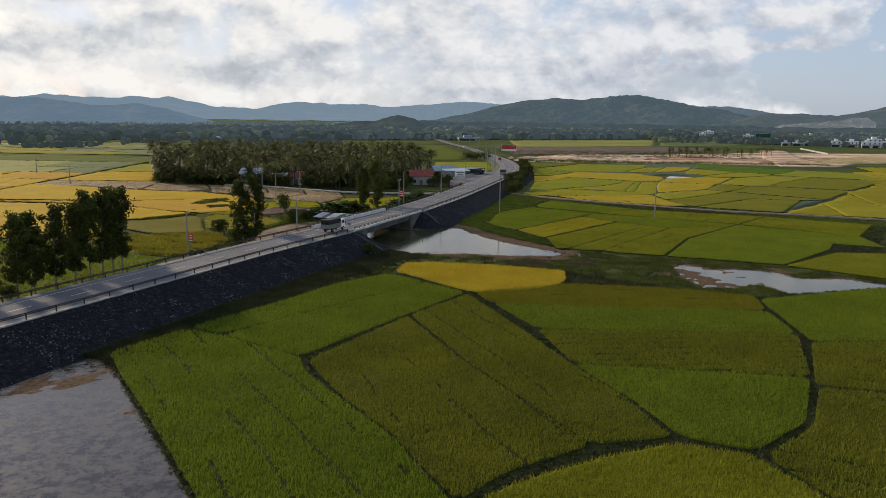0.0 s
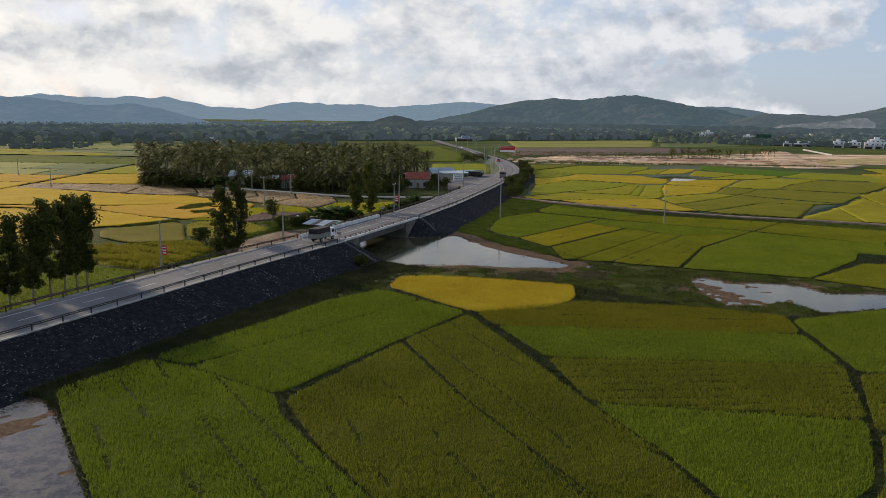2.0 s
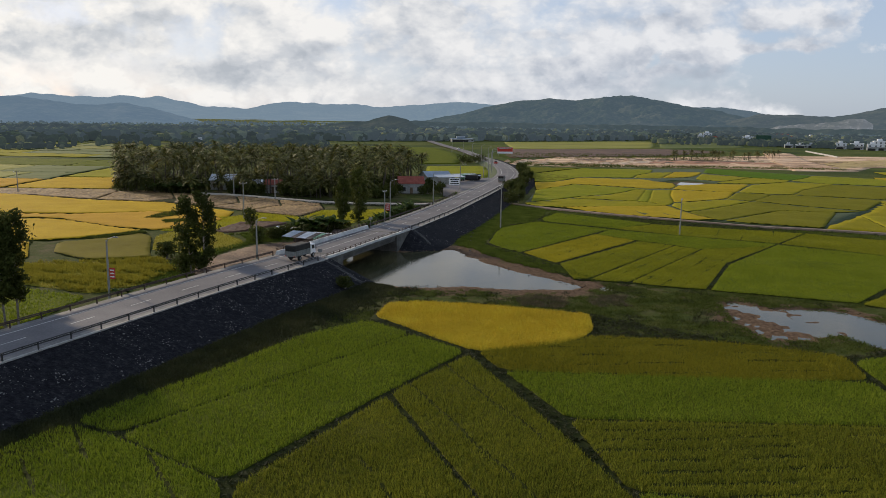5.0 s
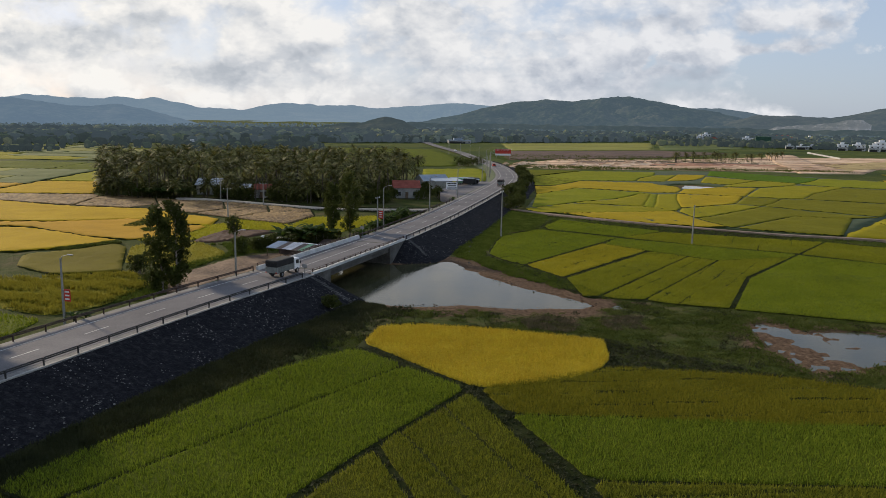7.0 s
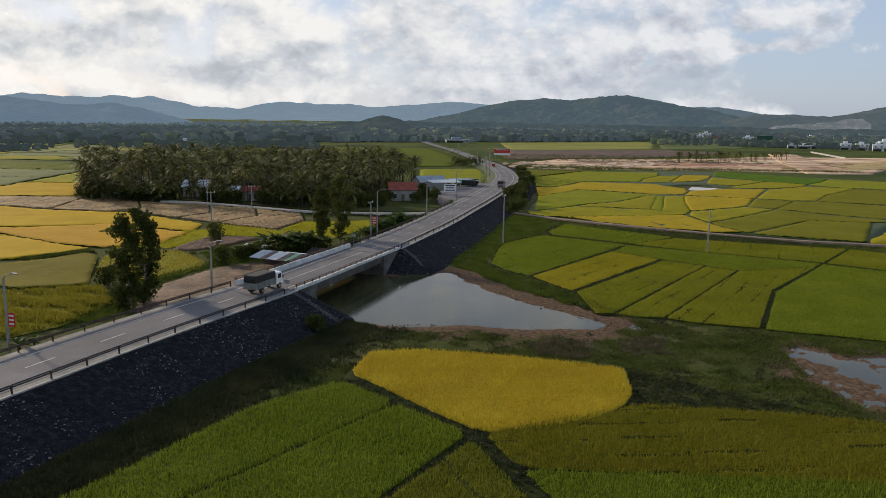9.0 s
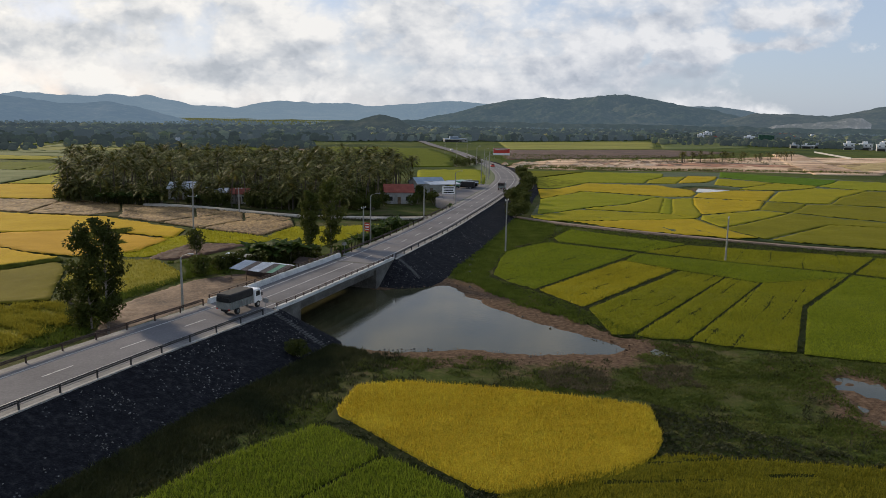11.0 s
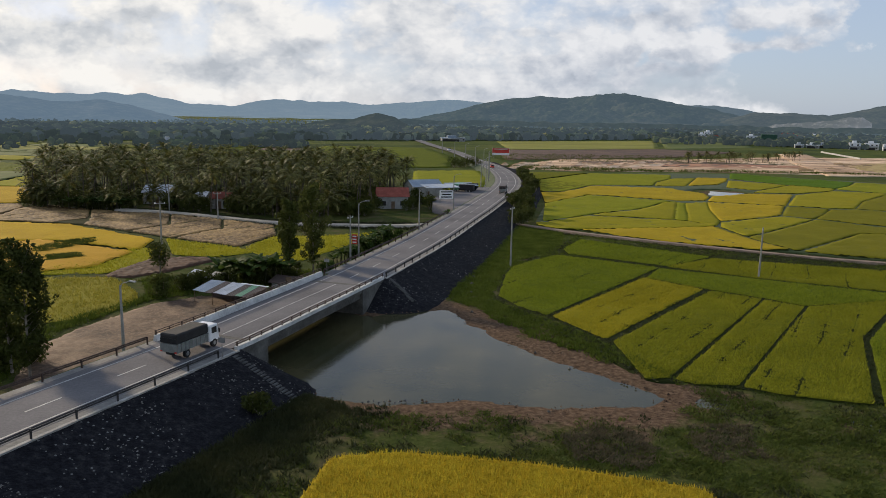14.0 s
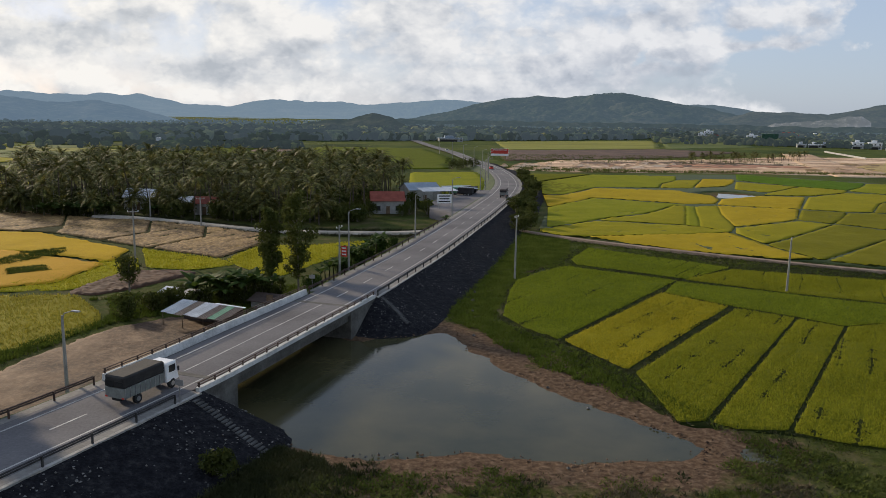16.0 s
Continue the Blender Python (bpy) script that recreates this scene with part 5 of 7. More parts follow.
# Hills and far woods glow faintly blue in place of hazy air.
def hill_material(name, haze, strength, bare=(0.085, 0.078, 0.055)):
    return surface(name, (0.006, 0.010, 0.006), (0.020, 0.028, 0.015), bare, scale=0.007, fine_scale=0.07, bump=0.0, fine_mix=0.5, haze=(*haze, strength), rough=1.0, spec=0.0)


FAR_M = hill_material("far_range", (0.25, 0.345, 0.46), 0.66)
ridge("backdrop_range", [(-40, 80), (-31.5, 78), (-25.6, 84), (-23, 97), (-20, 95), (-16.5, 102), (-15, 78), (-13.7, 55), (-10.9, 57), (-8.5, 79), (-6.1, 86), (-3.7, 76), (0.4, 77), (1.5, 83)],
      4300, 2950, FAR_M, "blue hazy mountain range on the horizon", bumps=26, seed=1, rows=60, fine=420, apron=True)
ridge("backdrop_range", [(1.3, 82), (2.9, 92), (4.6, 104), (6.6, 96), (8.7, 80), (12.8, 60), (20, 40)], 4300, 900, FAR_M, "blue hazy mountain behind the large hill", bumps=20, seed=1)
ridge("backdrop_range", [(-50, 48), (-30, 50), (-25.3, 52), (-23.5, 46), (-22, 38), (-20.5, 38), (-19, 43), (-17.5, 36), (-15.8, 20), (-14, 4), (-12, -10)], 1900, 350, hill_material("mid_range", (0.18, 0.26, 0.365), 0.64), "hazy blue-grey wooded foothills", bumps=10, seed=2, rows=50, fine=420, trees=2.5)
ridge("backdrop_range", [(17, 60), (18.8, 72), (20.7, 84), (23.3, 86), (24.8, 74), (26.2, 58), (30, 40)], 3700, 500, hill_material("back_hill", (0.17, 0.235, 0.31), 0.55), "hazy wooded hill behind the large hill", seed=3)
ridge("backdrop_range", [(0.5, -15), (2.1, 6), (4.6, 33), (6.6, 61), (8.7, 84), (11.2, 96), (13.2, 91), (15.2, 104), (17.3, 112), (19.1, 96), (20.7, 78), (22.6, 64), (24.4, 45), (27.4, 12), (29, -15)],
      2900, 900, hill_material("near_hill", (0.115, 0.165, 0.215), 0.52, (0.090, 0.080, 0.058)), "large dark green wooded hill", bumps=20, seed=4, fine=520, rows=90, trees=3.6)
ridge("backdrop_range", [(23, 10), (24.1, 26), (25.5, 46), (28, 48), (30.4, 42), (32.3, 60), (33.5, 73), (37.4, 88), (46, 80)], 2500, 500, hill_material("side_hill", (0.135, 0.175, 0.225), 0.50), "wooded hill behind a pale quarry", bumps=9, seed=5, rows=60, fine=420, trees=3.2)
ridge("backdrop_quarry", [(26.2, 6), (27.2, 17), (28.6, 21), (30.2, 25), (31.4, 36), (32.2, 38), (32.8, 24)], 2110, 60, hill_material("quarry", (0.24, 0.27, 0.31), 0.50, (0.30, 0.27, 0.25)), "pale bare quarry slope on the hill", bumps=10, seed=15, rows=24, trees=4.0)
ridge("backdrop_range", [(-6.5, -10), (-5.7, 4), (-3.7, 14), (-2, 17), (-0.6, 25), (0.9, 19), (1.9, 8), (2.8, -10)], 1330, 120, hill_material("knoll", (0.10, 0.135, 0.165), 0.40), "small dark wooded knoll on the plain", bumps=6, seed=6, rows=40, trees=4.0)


def clump_template(seed, sub=1):
    bm = bmesh.new()
    bmesh.ops.create_icosphere(bm, subdivisions=sub, radius=1)
    r = random.Random(seed)
    for v in bm.verts:
        k = 0.6 + 0.75 * r.random()
        v.co = Vector((v.co.x * k, v.co.y * k, v.co.z * k))
    vs = np.array([v.co[:] for v in bm.verts])
    fs = np.array([[v.index for v in f.verts] for f in bm.faces])
    bm.free()
    return vs, fs


CLUMPS = [clump_template(k, 1) for k in range(6)]


def crown_tones(m):
    """Each crown of a joined wood takes a tone of its own."""
    t = m.node_tree
    b = t.nodes["Principled BSDF"]
    old = b.inputs["Base Color"].links[0].from_socket
    geo = t.nodes.new("ShaderNodeNewGeometry")
    tone = ramp(t, geo.outputs["Random Per Island"], [(0.0, (0.35, 0.40, 0.45)), (0.6, (1.0, 1.0, 1.0)), (0.9, (2.6, 2.4, 1.7)), (1.0, (4.5, 3.8, 2.0))])
    t.links.new(mix_rgb(t, 1.0, old, tone, "MULTIPLY"), b.inputs["Base Color"])
    return m


def woods(name, spots, material, label):
    """Many small crowns joined: spots are (x, y, width, height)."""
    vs, fs, n = [], [], 0
    r = np.random.RandomState(3)
    for x, y, w, h in spots:
        v, f = CLUMPS[r.randint(6)]
        a = r.uniform(0, 6.28)
        c, s_ = math.cos(a), math.sin(a)
        q = np.stack([(v[:, 0] * c - v[:, 1] * s_) * w + x, (v[:, 0] * s_ + v[:, 1] * c) * w + y, v[:, 2] * h * 0.55 + h * 0.5 - 0.6], 1)
        vs.append(q)
        fs.append(f + n)
        n += len(v)
    return tagged(mesh_ob(name, np.concatenate(vs), np.concatenate(fs), material), label, "woods", kind="stuff")


def belt(count, az0, az1, r0, r1, h0, h1, seed):
    r = np.random.RandomState(seed)
    out = []
    for _ in range(count):
        a, d = radians(r.uniform(az0, az1)), r.uniform(r0, r1)
        h = r.uniform(h0, h1)
        out.append((4 + d * math.sin(a), 50 + d * math.cos(a), h * r.uniform(0.35, 0.7), h))
    return out


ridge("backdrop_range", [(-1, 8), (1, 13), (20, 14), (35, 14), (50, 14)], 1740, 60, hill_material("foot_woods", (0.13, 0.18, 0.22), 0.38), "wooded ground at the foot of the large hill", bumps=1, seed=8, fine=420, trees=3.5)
def forest(count, seed, h0, h1, depth):
    """Crowns from the near edge of the woods backwards."""
    r = np.random.RandomState(seed)
    out = []
    for _ in range(count):
        az = r.uniform(-43, 45)
        d = float(np.interp(az, [-45, -14, -3, 5, 12, 18, 20, 25, 31, 45], [720, 735, 780, 830, 900, 1010, 1190, 1160, 940, 910])) + depth * r.rand() ** 1.4 + 25 * noise.noise(Vector((az * 0.8, 0, seed)))
        h = r.uniform(h0, h1)
        out.append((4 + d * math.sin(radians(az)), 50 + d * math.cos(radians(az)), h * r.uniform(0.35, 0.7), h))
    return out


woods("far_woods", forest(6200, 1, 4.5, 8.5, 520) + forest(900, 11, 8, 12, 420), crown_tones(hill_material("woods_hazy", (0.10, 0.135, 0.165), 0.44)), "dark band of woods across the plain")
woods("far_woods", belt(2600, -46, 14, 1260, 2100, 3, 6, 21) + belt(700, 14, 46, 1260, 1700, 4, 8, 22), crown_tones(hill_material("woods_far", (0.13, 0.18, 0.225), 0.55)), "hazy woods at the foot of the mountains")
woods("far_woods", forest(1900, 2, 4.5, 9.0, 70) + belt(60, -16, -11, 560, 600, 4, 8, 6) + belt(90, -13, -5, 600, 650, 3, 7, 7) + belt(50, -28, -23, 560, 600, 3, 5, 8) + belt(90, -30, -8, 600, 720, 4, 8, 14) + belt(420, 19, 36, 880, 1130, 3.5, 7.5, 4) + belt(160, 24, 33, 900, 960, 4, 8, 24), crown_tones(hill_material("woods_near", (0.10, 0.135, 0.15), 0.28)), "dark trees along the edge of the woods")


# ---------------------------------------------------------------- plants
def leaf_cloud(centres, radii, per, size, seed, flat=0.8):
    """Many small leaf blades strewn through clumps; returns verts and faces."""
    r = np.random.RandomState(seed)
    c = np.repeat(np.array(centres, float), per, 0)
    rad = np.repeat(np.array(radii, float), per)
    n = len(c)
    v = r.normal(size=(n, 3))
    v /= np.linalg.norm(v, axis=1)[:, None]
    c = c + v * (rad * r.uniform(0.25, 1, n) ** 0.6)[:, None] * np.array([1, 1, flat])
    a = r.normal(size=(n, 3))
    a /= np.linalg.norm(a, axis=1)[:, None]
    b = np.cross(a, r.normal(size=(n, 3)))
    b /= np.linalg.norm(b, axis=1)[:, None]
    sz = size * r.uniform(0.6, 1.4, n)[:, None]
    verts = np.stack([c - a * sz, c + b * sz * 0.45, c + a * sz, c - b * sz * 0.45], 1).reshape(-1, 3)
    faces = np.arange(4 * n).reshape(n, 4)
    return verts, faces


def join(pieces):
    vs, fs, n = [], [], 0
    for v, f in pieces:
        vs += [tuple(p) for p in v]
        fs += [tuple(int(i) + n for i in q) for q in f]
        n += len(v)
    return vs, fs


def roadside_tree(h, seed, label, spread=1.15, low=0.16, per=50):
    """A slender columnar tree: straight pale trunk, steep limbs, dense ragged crown."""
    r = random.Random(seed)
    e = empty("tree", None, label, "tree", "roadside trees")
    lean = (r.uniform(-0.3, 0.3), r.uniform(-0.3, 0.3))
    trunk = [(lean[0] * k / 6, lean[1] * k / 6, h * 0.93 * k / 6 - (0.4 if k == 0 else 0)) for k in range(7)]
    wood = [tube(trunk, [0.15 * (1 - 0.13 * k) for k in range(7)], 7)]
    centres, radii = [], []
    for k in range(40):
        u = low + (0.97 - low) * (k + r.random()) / 40
        a = r.uniform(0, 6.28)
        wide = spread * (0.6 + 0.85 * math.sin(math.pi * min(1, (u - low) / (1 - low) * 0.8 + 0.15))) * r.uniform(0.55, 1.1)
        base = Vector((lean[0] * u, lean[1] * u, h * u * 0.9))
        tip = base + Vector((math.cos(a) * wide, math.sin(a) * wide, h * 0.07 + 0.5))
        if tip.z > h:
            tip.z = h - r.random() * 0.4
        wood.append(tube([base, (base + tip) / 2 + Vector((0, 0, -0.15)), tip], [0.05, 0.035, 0.015], 4))
        for w in (0.5, 0.8, 1.05):
            p = base.lerp(tip, w) + Vector((r.uniform(-0.3, 0.3), r.uniform(-0.3, 0.3), r.uniform(-0.3, 0.4)))
            centres.append(p)
            radii.append(r.uniform(0.42, 0.95) * (0.8 + 0.3 * spread) * (0.72 + 0.28 * min(1, (u - low) / 0.35)))
    mesh_ob("trunk", *join(wood), M_bark, e, "pale slender trunk and limbs")
    mesh_ob("crown", *leaf_cloud(centres, radii, per, 0.22, seed), M_leaf, e, "dark green ragged foliage")
    return e


def palm(h, seed, label, fronds=20, reach=3.2, group="coconut palms"):
    r = random.Random(seed)
    e = empty("palm_tree", None, label, "palm tree", group)
    bend = (r.uniform(-0.9, 0.9), r.uniform(-0.9, 0.9))
    pts = [(bend[0] * (k / 7) ** 2, bend[1] * (k / 7) ** 2, h * k / 7 - (0.5 if k == 0 else 0)) for k in range(8)]
    mesh_ob("trunk", *tube(pts, [0.20, 0.15, 0.14, 0.13, 0.13, 0.12, 0.12, 0.13], 7), M_trunk, e, "grey-brown curved trunk")
    top = Vector(pts[-1])
    vs, fs = [], []

    def blade(*corners):
        k = len(vs)
        vs.extend(corners)
        fs.append(tuple(range(k, k + len(corners))))

    for k in range(fronds):
        a = 2.4 * k + r.uniform(-0.2, 0.2)
        rise = 1.30 - 1.75 * k / fronds + r.uniform(-0.12, 0.12)
        ln = reach * r.uniform(0.85, 1.12)
        out = Vector((math.cos(a), math.sin(a), 0))
        side = Vector((-math.sin(a), math.cos(a), 0))
        line = []
        p, ang = top.copy(), rise
        n = 11
        for j in range(n):
            line.append(p.copy())
            p = p + (out * math.cos(ang) + Vector((0, 0, math.sin(ang)))) * ln / n
            ang -= 0.055 + 0.019 * j
        for j in range(n - 1):
            blade(line[j] - side * 0.035, line[j] + side * 0.035, line[j + 1] + side * 0.025, line[j + 1] - side * 0.025)
            if j == 0:
                continue
            w = 0.74 * math.sin(math.pi * (j + 0.8) / (n + 0.6)) * reach / 3.2
            along = (line[j + 1] - line[j])
            for sg in (1, -1):
                for q in (0.0, 0.5):
                    root = line[j] + along * q
                    tip = root + side * sg * w * 0.85 + along * 0.55 + Vector((0, 0, -w * r.uniform(0.12, 0.42)))
                    blade(root, root + along * 0.48, tip)
    mesh_ob("crown", vs, fs, M_frond, e, "drooping feathered green fronds")
    return e


def banana(h, seed, label):
    r = random.Random(seed)
    e = empty("banana_plant", None, label, "banana plant", "banana plants")
    mesh_ob("stem", *tube([(0, 0, -0.3), (0.05, 0, h * 0.3), (0.08, 0.03, h * 0.55)], [0.13, 0.11, 0.07], 7), M_weed, e)
    for k in range(9):
        a = 2.4 * k
        out, side = Vector((math.cos(a), math.sin(a), 0)), Vector((-math.sin(a), math.cos(a), 0))
        ln, ang = h * r.uniform(0.5, 0.7), r.uniform(0.7, 1.35)
        p = Vector((0.06, 0.02, h * 0.5))
        vs, fs = [], []
        n = 7
        for j in range(n + 1):
            w = 0.36 * math.sin(math.pi * min(0.97, (j + 0.4) / (n + 0.5))) * h / 3.5
            dip = Vector((0, 0, -0.35 * w))
            vs += [p - side * w + dip, p, p + side * w + dip]
            p = p + (out * math.cos(ang) + Vector((0, 0, math.sin(ang)))) * ln / n
            ang -= r.uniform(0.14, 0.30)
        for j in range(n):
            for q in (0, 1):
                i = j * 3 + q
                fs.append((i, i + 1, i + 4, i + 3))
        mesh_ob("leaf", vs, fs, M_banana, e)
    return e


def bush(w, h, seed, label, material=None, category="bush", group="bushes", per=70):
    r = random.Random(seed)
    e = empty("bush", None, label, category, group)
    centres = [(r.uniform(-w, w) * 0.55, r.uniform(-w, w) * 0.55, h * r.uniform(0.15, 0.8)) for _ in range(16)]
    wood = [tube([(0, 0, -0.3), (c[0] * 0.6, c[1] * 0.6, c[2] * 0.6), c], [0.06, 0.04, 0.015], 4) for c in centres[:7]]
    mesh_ob("stem", *join(wood), M_bark, e)
    mesh_ob("foliage", *leaf_cloud(centres, [w * r.uniform(0.3, 0.5) for _ in centres], per, 0.2, seed), material or M_leaf, e)
    return e


def spread_out(ob, spots, seed, z=-0.5, size=0.15):
    """Copies of a thing over spots [(x, y)] or [(x, y, z)], turned and scaled a little; the first moves there itself."""
    r = random.Random(seed)
    for k, p in enumerate(spots):
        m = pose(p[0], p[1], p[2] if len(p) > 2 else z, r.uniform(-2, 2), r.uniform(-2, 2), r.uniform(0, 360))
        sc = 1 + r.uniform(-size, size)
        o = ob if k == 0 else copy_thing(ob, m)
        o.matrix_basis = m @ Matrix.Diagonal((sc, sc, sc, 1))


T_LAB = "tall slender dark-leaved tree with a pale trunk beside the road"
spread_out(roadside_tree(12.0, 1, T_LAB, 1.2, 0.10), [(-53.4, 108.5, 0), (-50.2, 113.4, 0), (-48.7, 116.8, 0)], 1, size=0.05)
spread_out(roadside_tree(11.8, 2, T_LAB, 1.2, 0.08), [(-55.3, 104.3, 0), (-52.2, 111.2, 0), (-57.2, 100.5, 0)], 2, size=0.05)
spread_out(roadside_tree(14.2, 3, T_LAB), [(-47.4, 119.3, 0), (-44.9, 122.4, 0)], 3, size=0.03)
spread_out(roadside_tree(14.0, 4, T_LAB), [(-46.2, 121.2, 0), (-44.2, 124.2, 0)], 4, size=0.03)
spread_out(roadside_tree(14.2, 5, "tall dark tree with a dense crown beside the dirt yard", 1.3, 0.06), [(-28.5, 154.7, 0)], 5, size=0.0)
spread_out(roadside_tree(12.8, 6, "tall dark tree with a dense crown beside the dirt yard", 1.3, 0.06), [(-31.4, 157.2, 0)], 6, size=0.0)
spread_out(roadside_tree(13.0, 7, "slender dark tree at the bridge end", 1.1, 0.20), [(-8.7, 200.6, 0)], 7, size=0.0)
spread_out(roadside_tree(15.2, 8, "taller dark tree at the bridge end", 1.4, 0.12), [(-5.2, 204.0, 0)], 8, size=0.0)
spread_out(roadside_tree(5.2, 9, "thin sparse young tree beside a field pole", 1.0, 0.25, 9), [(-30.2, 205.6)], 9, size=0.0)

# the coconut grove
GROVE = [(-98, 318), (-90, 293), (-78, 287), (-60, 286), (-44, 285), (-22, 275), (-4, 274), (3, 281), (7, 306), (12, 338), (17, 372), (4, 392), (-60, 396), (-121, 382)]
pr = random.Random(5)
spots, k = [(-60, 289), (-56.5, 291), (-49.5, 290), (-45.5, 289), (-42.5, 288), (-35.5, 286.5), (-33, 288.5), (-1, 283), (3, 288)], 0
while len(spots) < 360 and k < 16000:
    k += 1
    p = (pr.uniform(-128, 17), pr.uniform(279, 395))
    if signed(GROVE, np.array([p]))[0][0] < 0 or any((p[0] - q[0]) ** 2 + (p[1] - q[1]) ** 2 < 13 for q in spots):
        continue
    if -43 < p[0] < -35 and 290 < p[1] < 298 or -63 < p[0] < -52 and 299 < p[1] < 309 or p[0] > 2 and 291 < p[1] < 306:
        continue
    spots.append(p)
P_LAB = "tall coconut palm with drooping fronds in a dense grove"
kinds = [palm(hh, 20 + j, P_LAB, 20, rr) for j, (hh, rr) in enumerate(((9.2, 4.3), (10.5, 4.5), (7.2, 4.3), (11.0, 4.5), (5.0, 4.2)))]
near = sorted(spots, key=lambda s: s[1] - 0.15 * abs(s[0] + 50))[:240]
for j, ob in enumerate(kinds):
    spread_out(ob, near[j::5], 30 + j, size=0.12)


def thicket(name, places, makers, label, seed):
    """The back of the grove: the same palms, joined."""
    r = random.Random(seed)
    vs, fs, count = [], [], 0
    for k, (x, y) in enumerate(places):
        crown = [o for o in makers[k % len(makers)].children if o.name.startswith("crown")][0].data
        v = np.array([u.co[:] for u in crown.vertices])
        a, sc = r.uniform(0, 6.28), r.uniform(0.9, 1.12)
        vs.append(np.stack([(v[:, 0] * math.cos(a) - v[:, 1] * math.sin(a)) * sc + x, (v[:, 0] * math.sin(a) + v[:, 1] * math.cos(a)) * sc + y, v[:, 2] * sc - 0.5], 1))
        fs += [tuple(i + count for i in f.vertices) for f in crown.polygons]
        count += len(v)
    return tagged(joined(name, vs, fs), label, "palm trees", kind="stuff")


def joined(name, vs, fs):
    me = bpy.data.meshes.new(name)
    me.from_pydata(np.concatenate(vs).tolist(), [], fs)
    me.materials.append(M_frond)
    return new(name, me)


thicket("palm_thicket", [s for s in spots if s not in near], kinds, "dense crowns at the back of the palm grove", 36)
front = []
for a, c in zip(GROVE[0:6], GROVE[1:7]):
    n = int(math.hypot(c[0] - a[0], c[1] - a[1]) / 2.6)
    front += [(a[0] + (c[0] - a[0]) * k / n + pr.uniform(-1, 1), a[1] + (c[1] - a[1]) * k / n + pr.uniform(1.5, 7.0)) for k in range(n)]
spread_out(palm(4.2, 27, "young coconut palm at the front of the grove", 22, 4.0), [f for f in front if not -42 < f[0] < -35], 35, size=0.35)
br = random.Random(9)
low_spots = []
while len(low_spots) < 300:
    p = (br.uniform(-122, 14), br.uniform(279, 330))
    d = signed(GROVE, np.array([p]))[0][0]
    if 0.3 < d < 26 and not (-42 < p[0] < -35 and p[1] < 297 or -62 < p[0] < -53 and p[1] < 304 or p[0] > 2 and p[1] < 304):
        low_spots.append(p)
spread_out(bush(2.6, 3.6, 41, "dark undergrowth bush beneath the palms", M_leaf, per=60), low_spots[0::3], 41, size=0.35)
spread_out(bush(2.2, 4.4, 42, "dark leafy garden tree beneath the palms", M_leaf, per=60), low_spots[1::3], 42, size=0.35)
spread_out(banana(4.0, 43, "banana plant at the grove edge"), low_spots[2::3][:20] + [(-76 + 1.4 * j, 286.5 + (j % 3)) for j in range(12)], 43, size=0.2)
# bananas and bushes round the shed and along the road
spread_out(banana(5.3, 44, "leafy banana plant beside the tin shed"), [(-18.6, 197.2), (-14.4, 196.2), (-12.0, 197.0), (-16.4, 202.0), (-14.4, 199.6), (-8.6, 201.4), (-19.4, 199.0), (-11.8, 202.6), (-17.0, 198.4), (-15.2, 197.0), (-13.6, 198.2), (-12.4, 199.6), (-10.6, 198.0), (-15.8, 200.4), (-13.2, 201.4), (-11.0, 201.0), (-17.8, 200.6), (-9.6, 199.4)], 44, size=0.2)
spread_out(banana(3.6, 45, "banana plant growing below the road edge"), [(-2.2 + 0.52 * j, 207.5 + 1.75 * j + (j % 2) * 0.7, 0.2) for j in range(20)], 45, size=0.25)
spread_out(bush(1.6, 2.4, 46, "bright green roadside bush", M_banana), [(-3.2, 205.0), (0.6, 217.5), (2.9, 225.0), (5.0, 232.0), (7.0, 239.0), (9.5, 247.0), (6.0, 241.5)], 46, size=0.3)
spread_out(bush(2.3, 4.2, 55, "dark garden tree in front of the roadside houses"), [(4, 291), (12.5, 293), (14.5, 297), (16.5, 303), (17.5, 309), (19.5, 296), (-1, 290), (-4, 293), (14, 305), (16, 315), (-33, 289), (-43, 290), (-52, 293), (-62, 295), (22, 343), (27, 346), (30, 340)], 55, size=0.3)
spread_out(bush(2.0, 3.4, 56, "dense dark shrub among banana plants"), [(-17.2, 196.2), (-14.6, 197.4), (-12.2, 198.2), (-10, 199.6), (-15.4, 200.2), (-12.6, 201.0), (-19.6, 195.4), (-8.0, 202.2)], 56, size=0.2)
spread_out(bush(2.2, 3.0, 47, "dark rounded shrub beside the shed"), [(-23.5, 193.8), (-21.6, 195.6), (-25.8, 190.8), (-39.0, 170.5), (-31.2, 160.2), (-33.0, 158.0)], 47, size=0.2)
spread_out(bush(1.7, 1.9, 48, "low spreading shrub on the embankment foot"), [(-4.6, 144.6, 0.1), (-53.6, 106.8, 0.2)], 48, size=0.15)
axis_bushes = []
for j in range(46):
    s = s_at_y(268 + 3.4 * j)
    q = road_at(s, br.uniform(6.2, 10.5) + (3 if j < 6 else 0))
    axis_bushes.append((q.x, q.y, max(-0.4, q.z - 2.4)))
spread_out(bush(2.4, 3.8, 49, "dark dense roadside bush on the embankment"), axis_bushes[0::2], 49, size=0.35)
spread_out(bush(2.0, 4.6, 50, "dark young roadside tree on the embankment"), axis_bushes[1::2], 50, size=0.35)
spread_out(bush(3.4, 5.5, 52, "dark round trees in the field"), [(-10 + 3.5 * j, 470 + 4 * math.sin(j * 2.1)) for j in range(6)] + [(42 + 2.2 * j, 470 + 3 * j) for j in range(7)], 52, size=0.3)
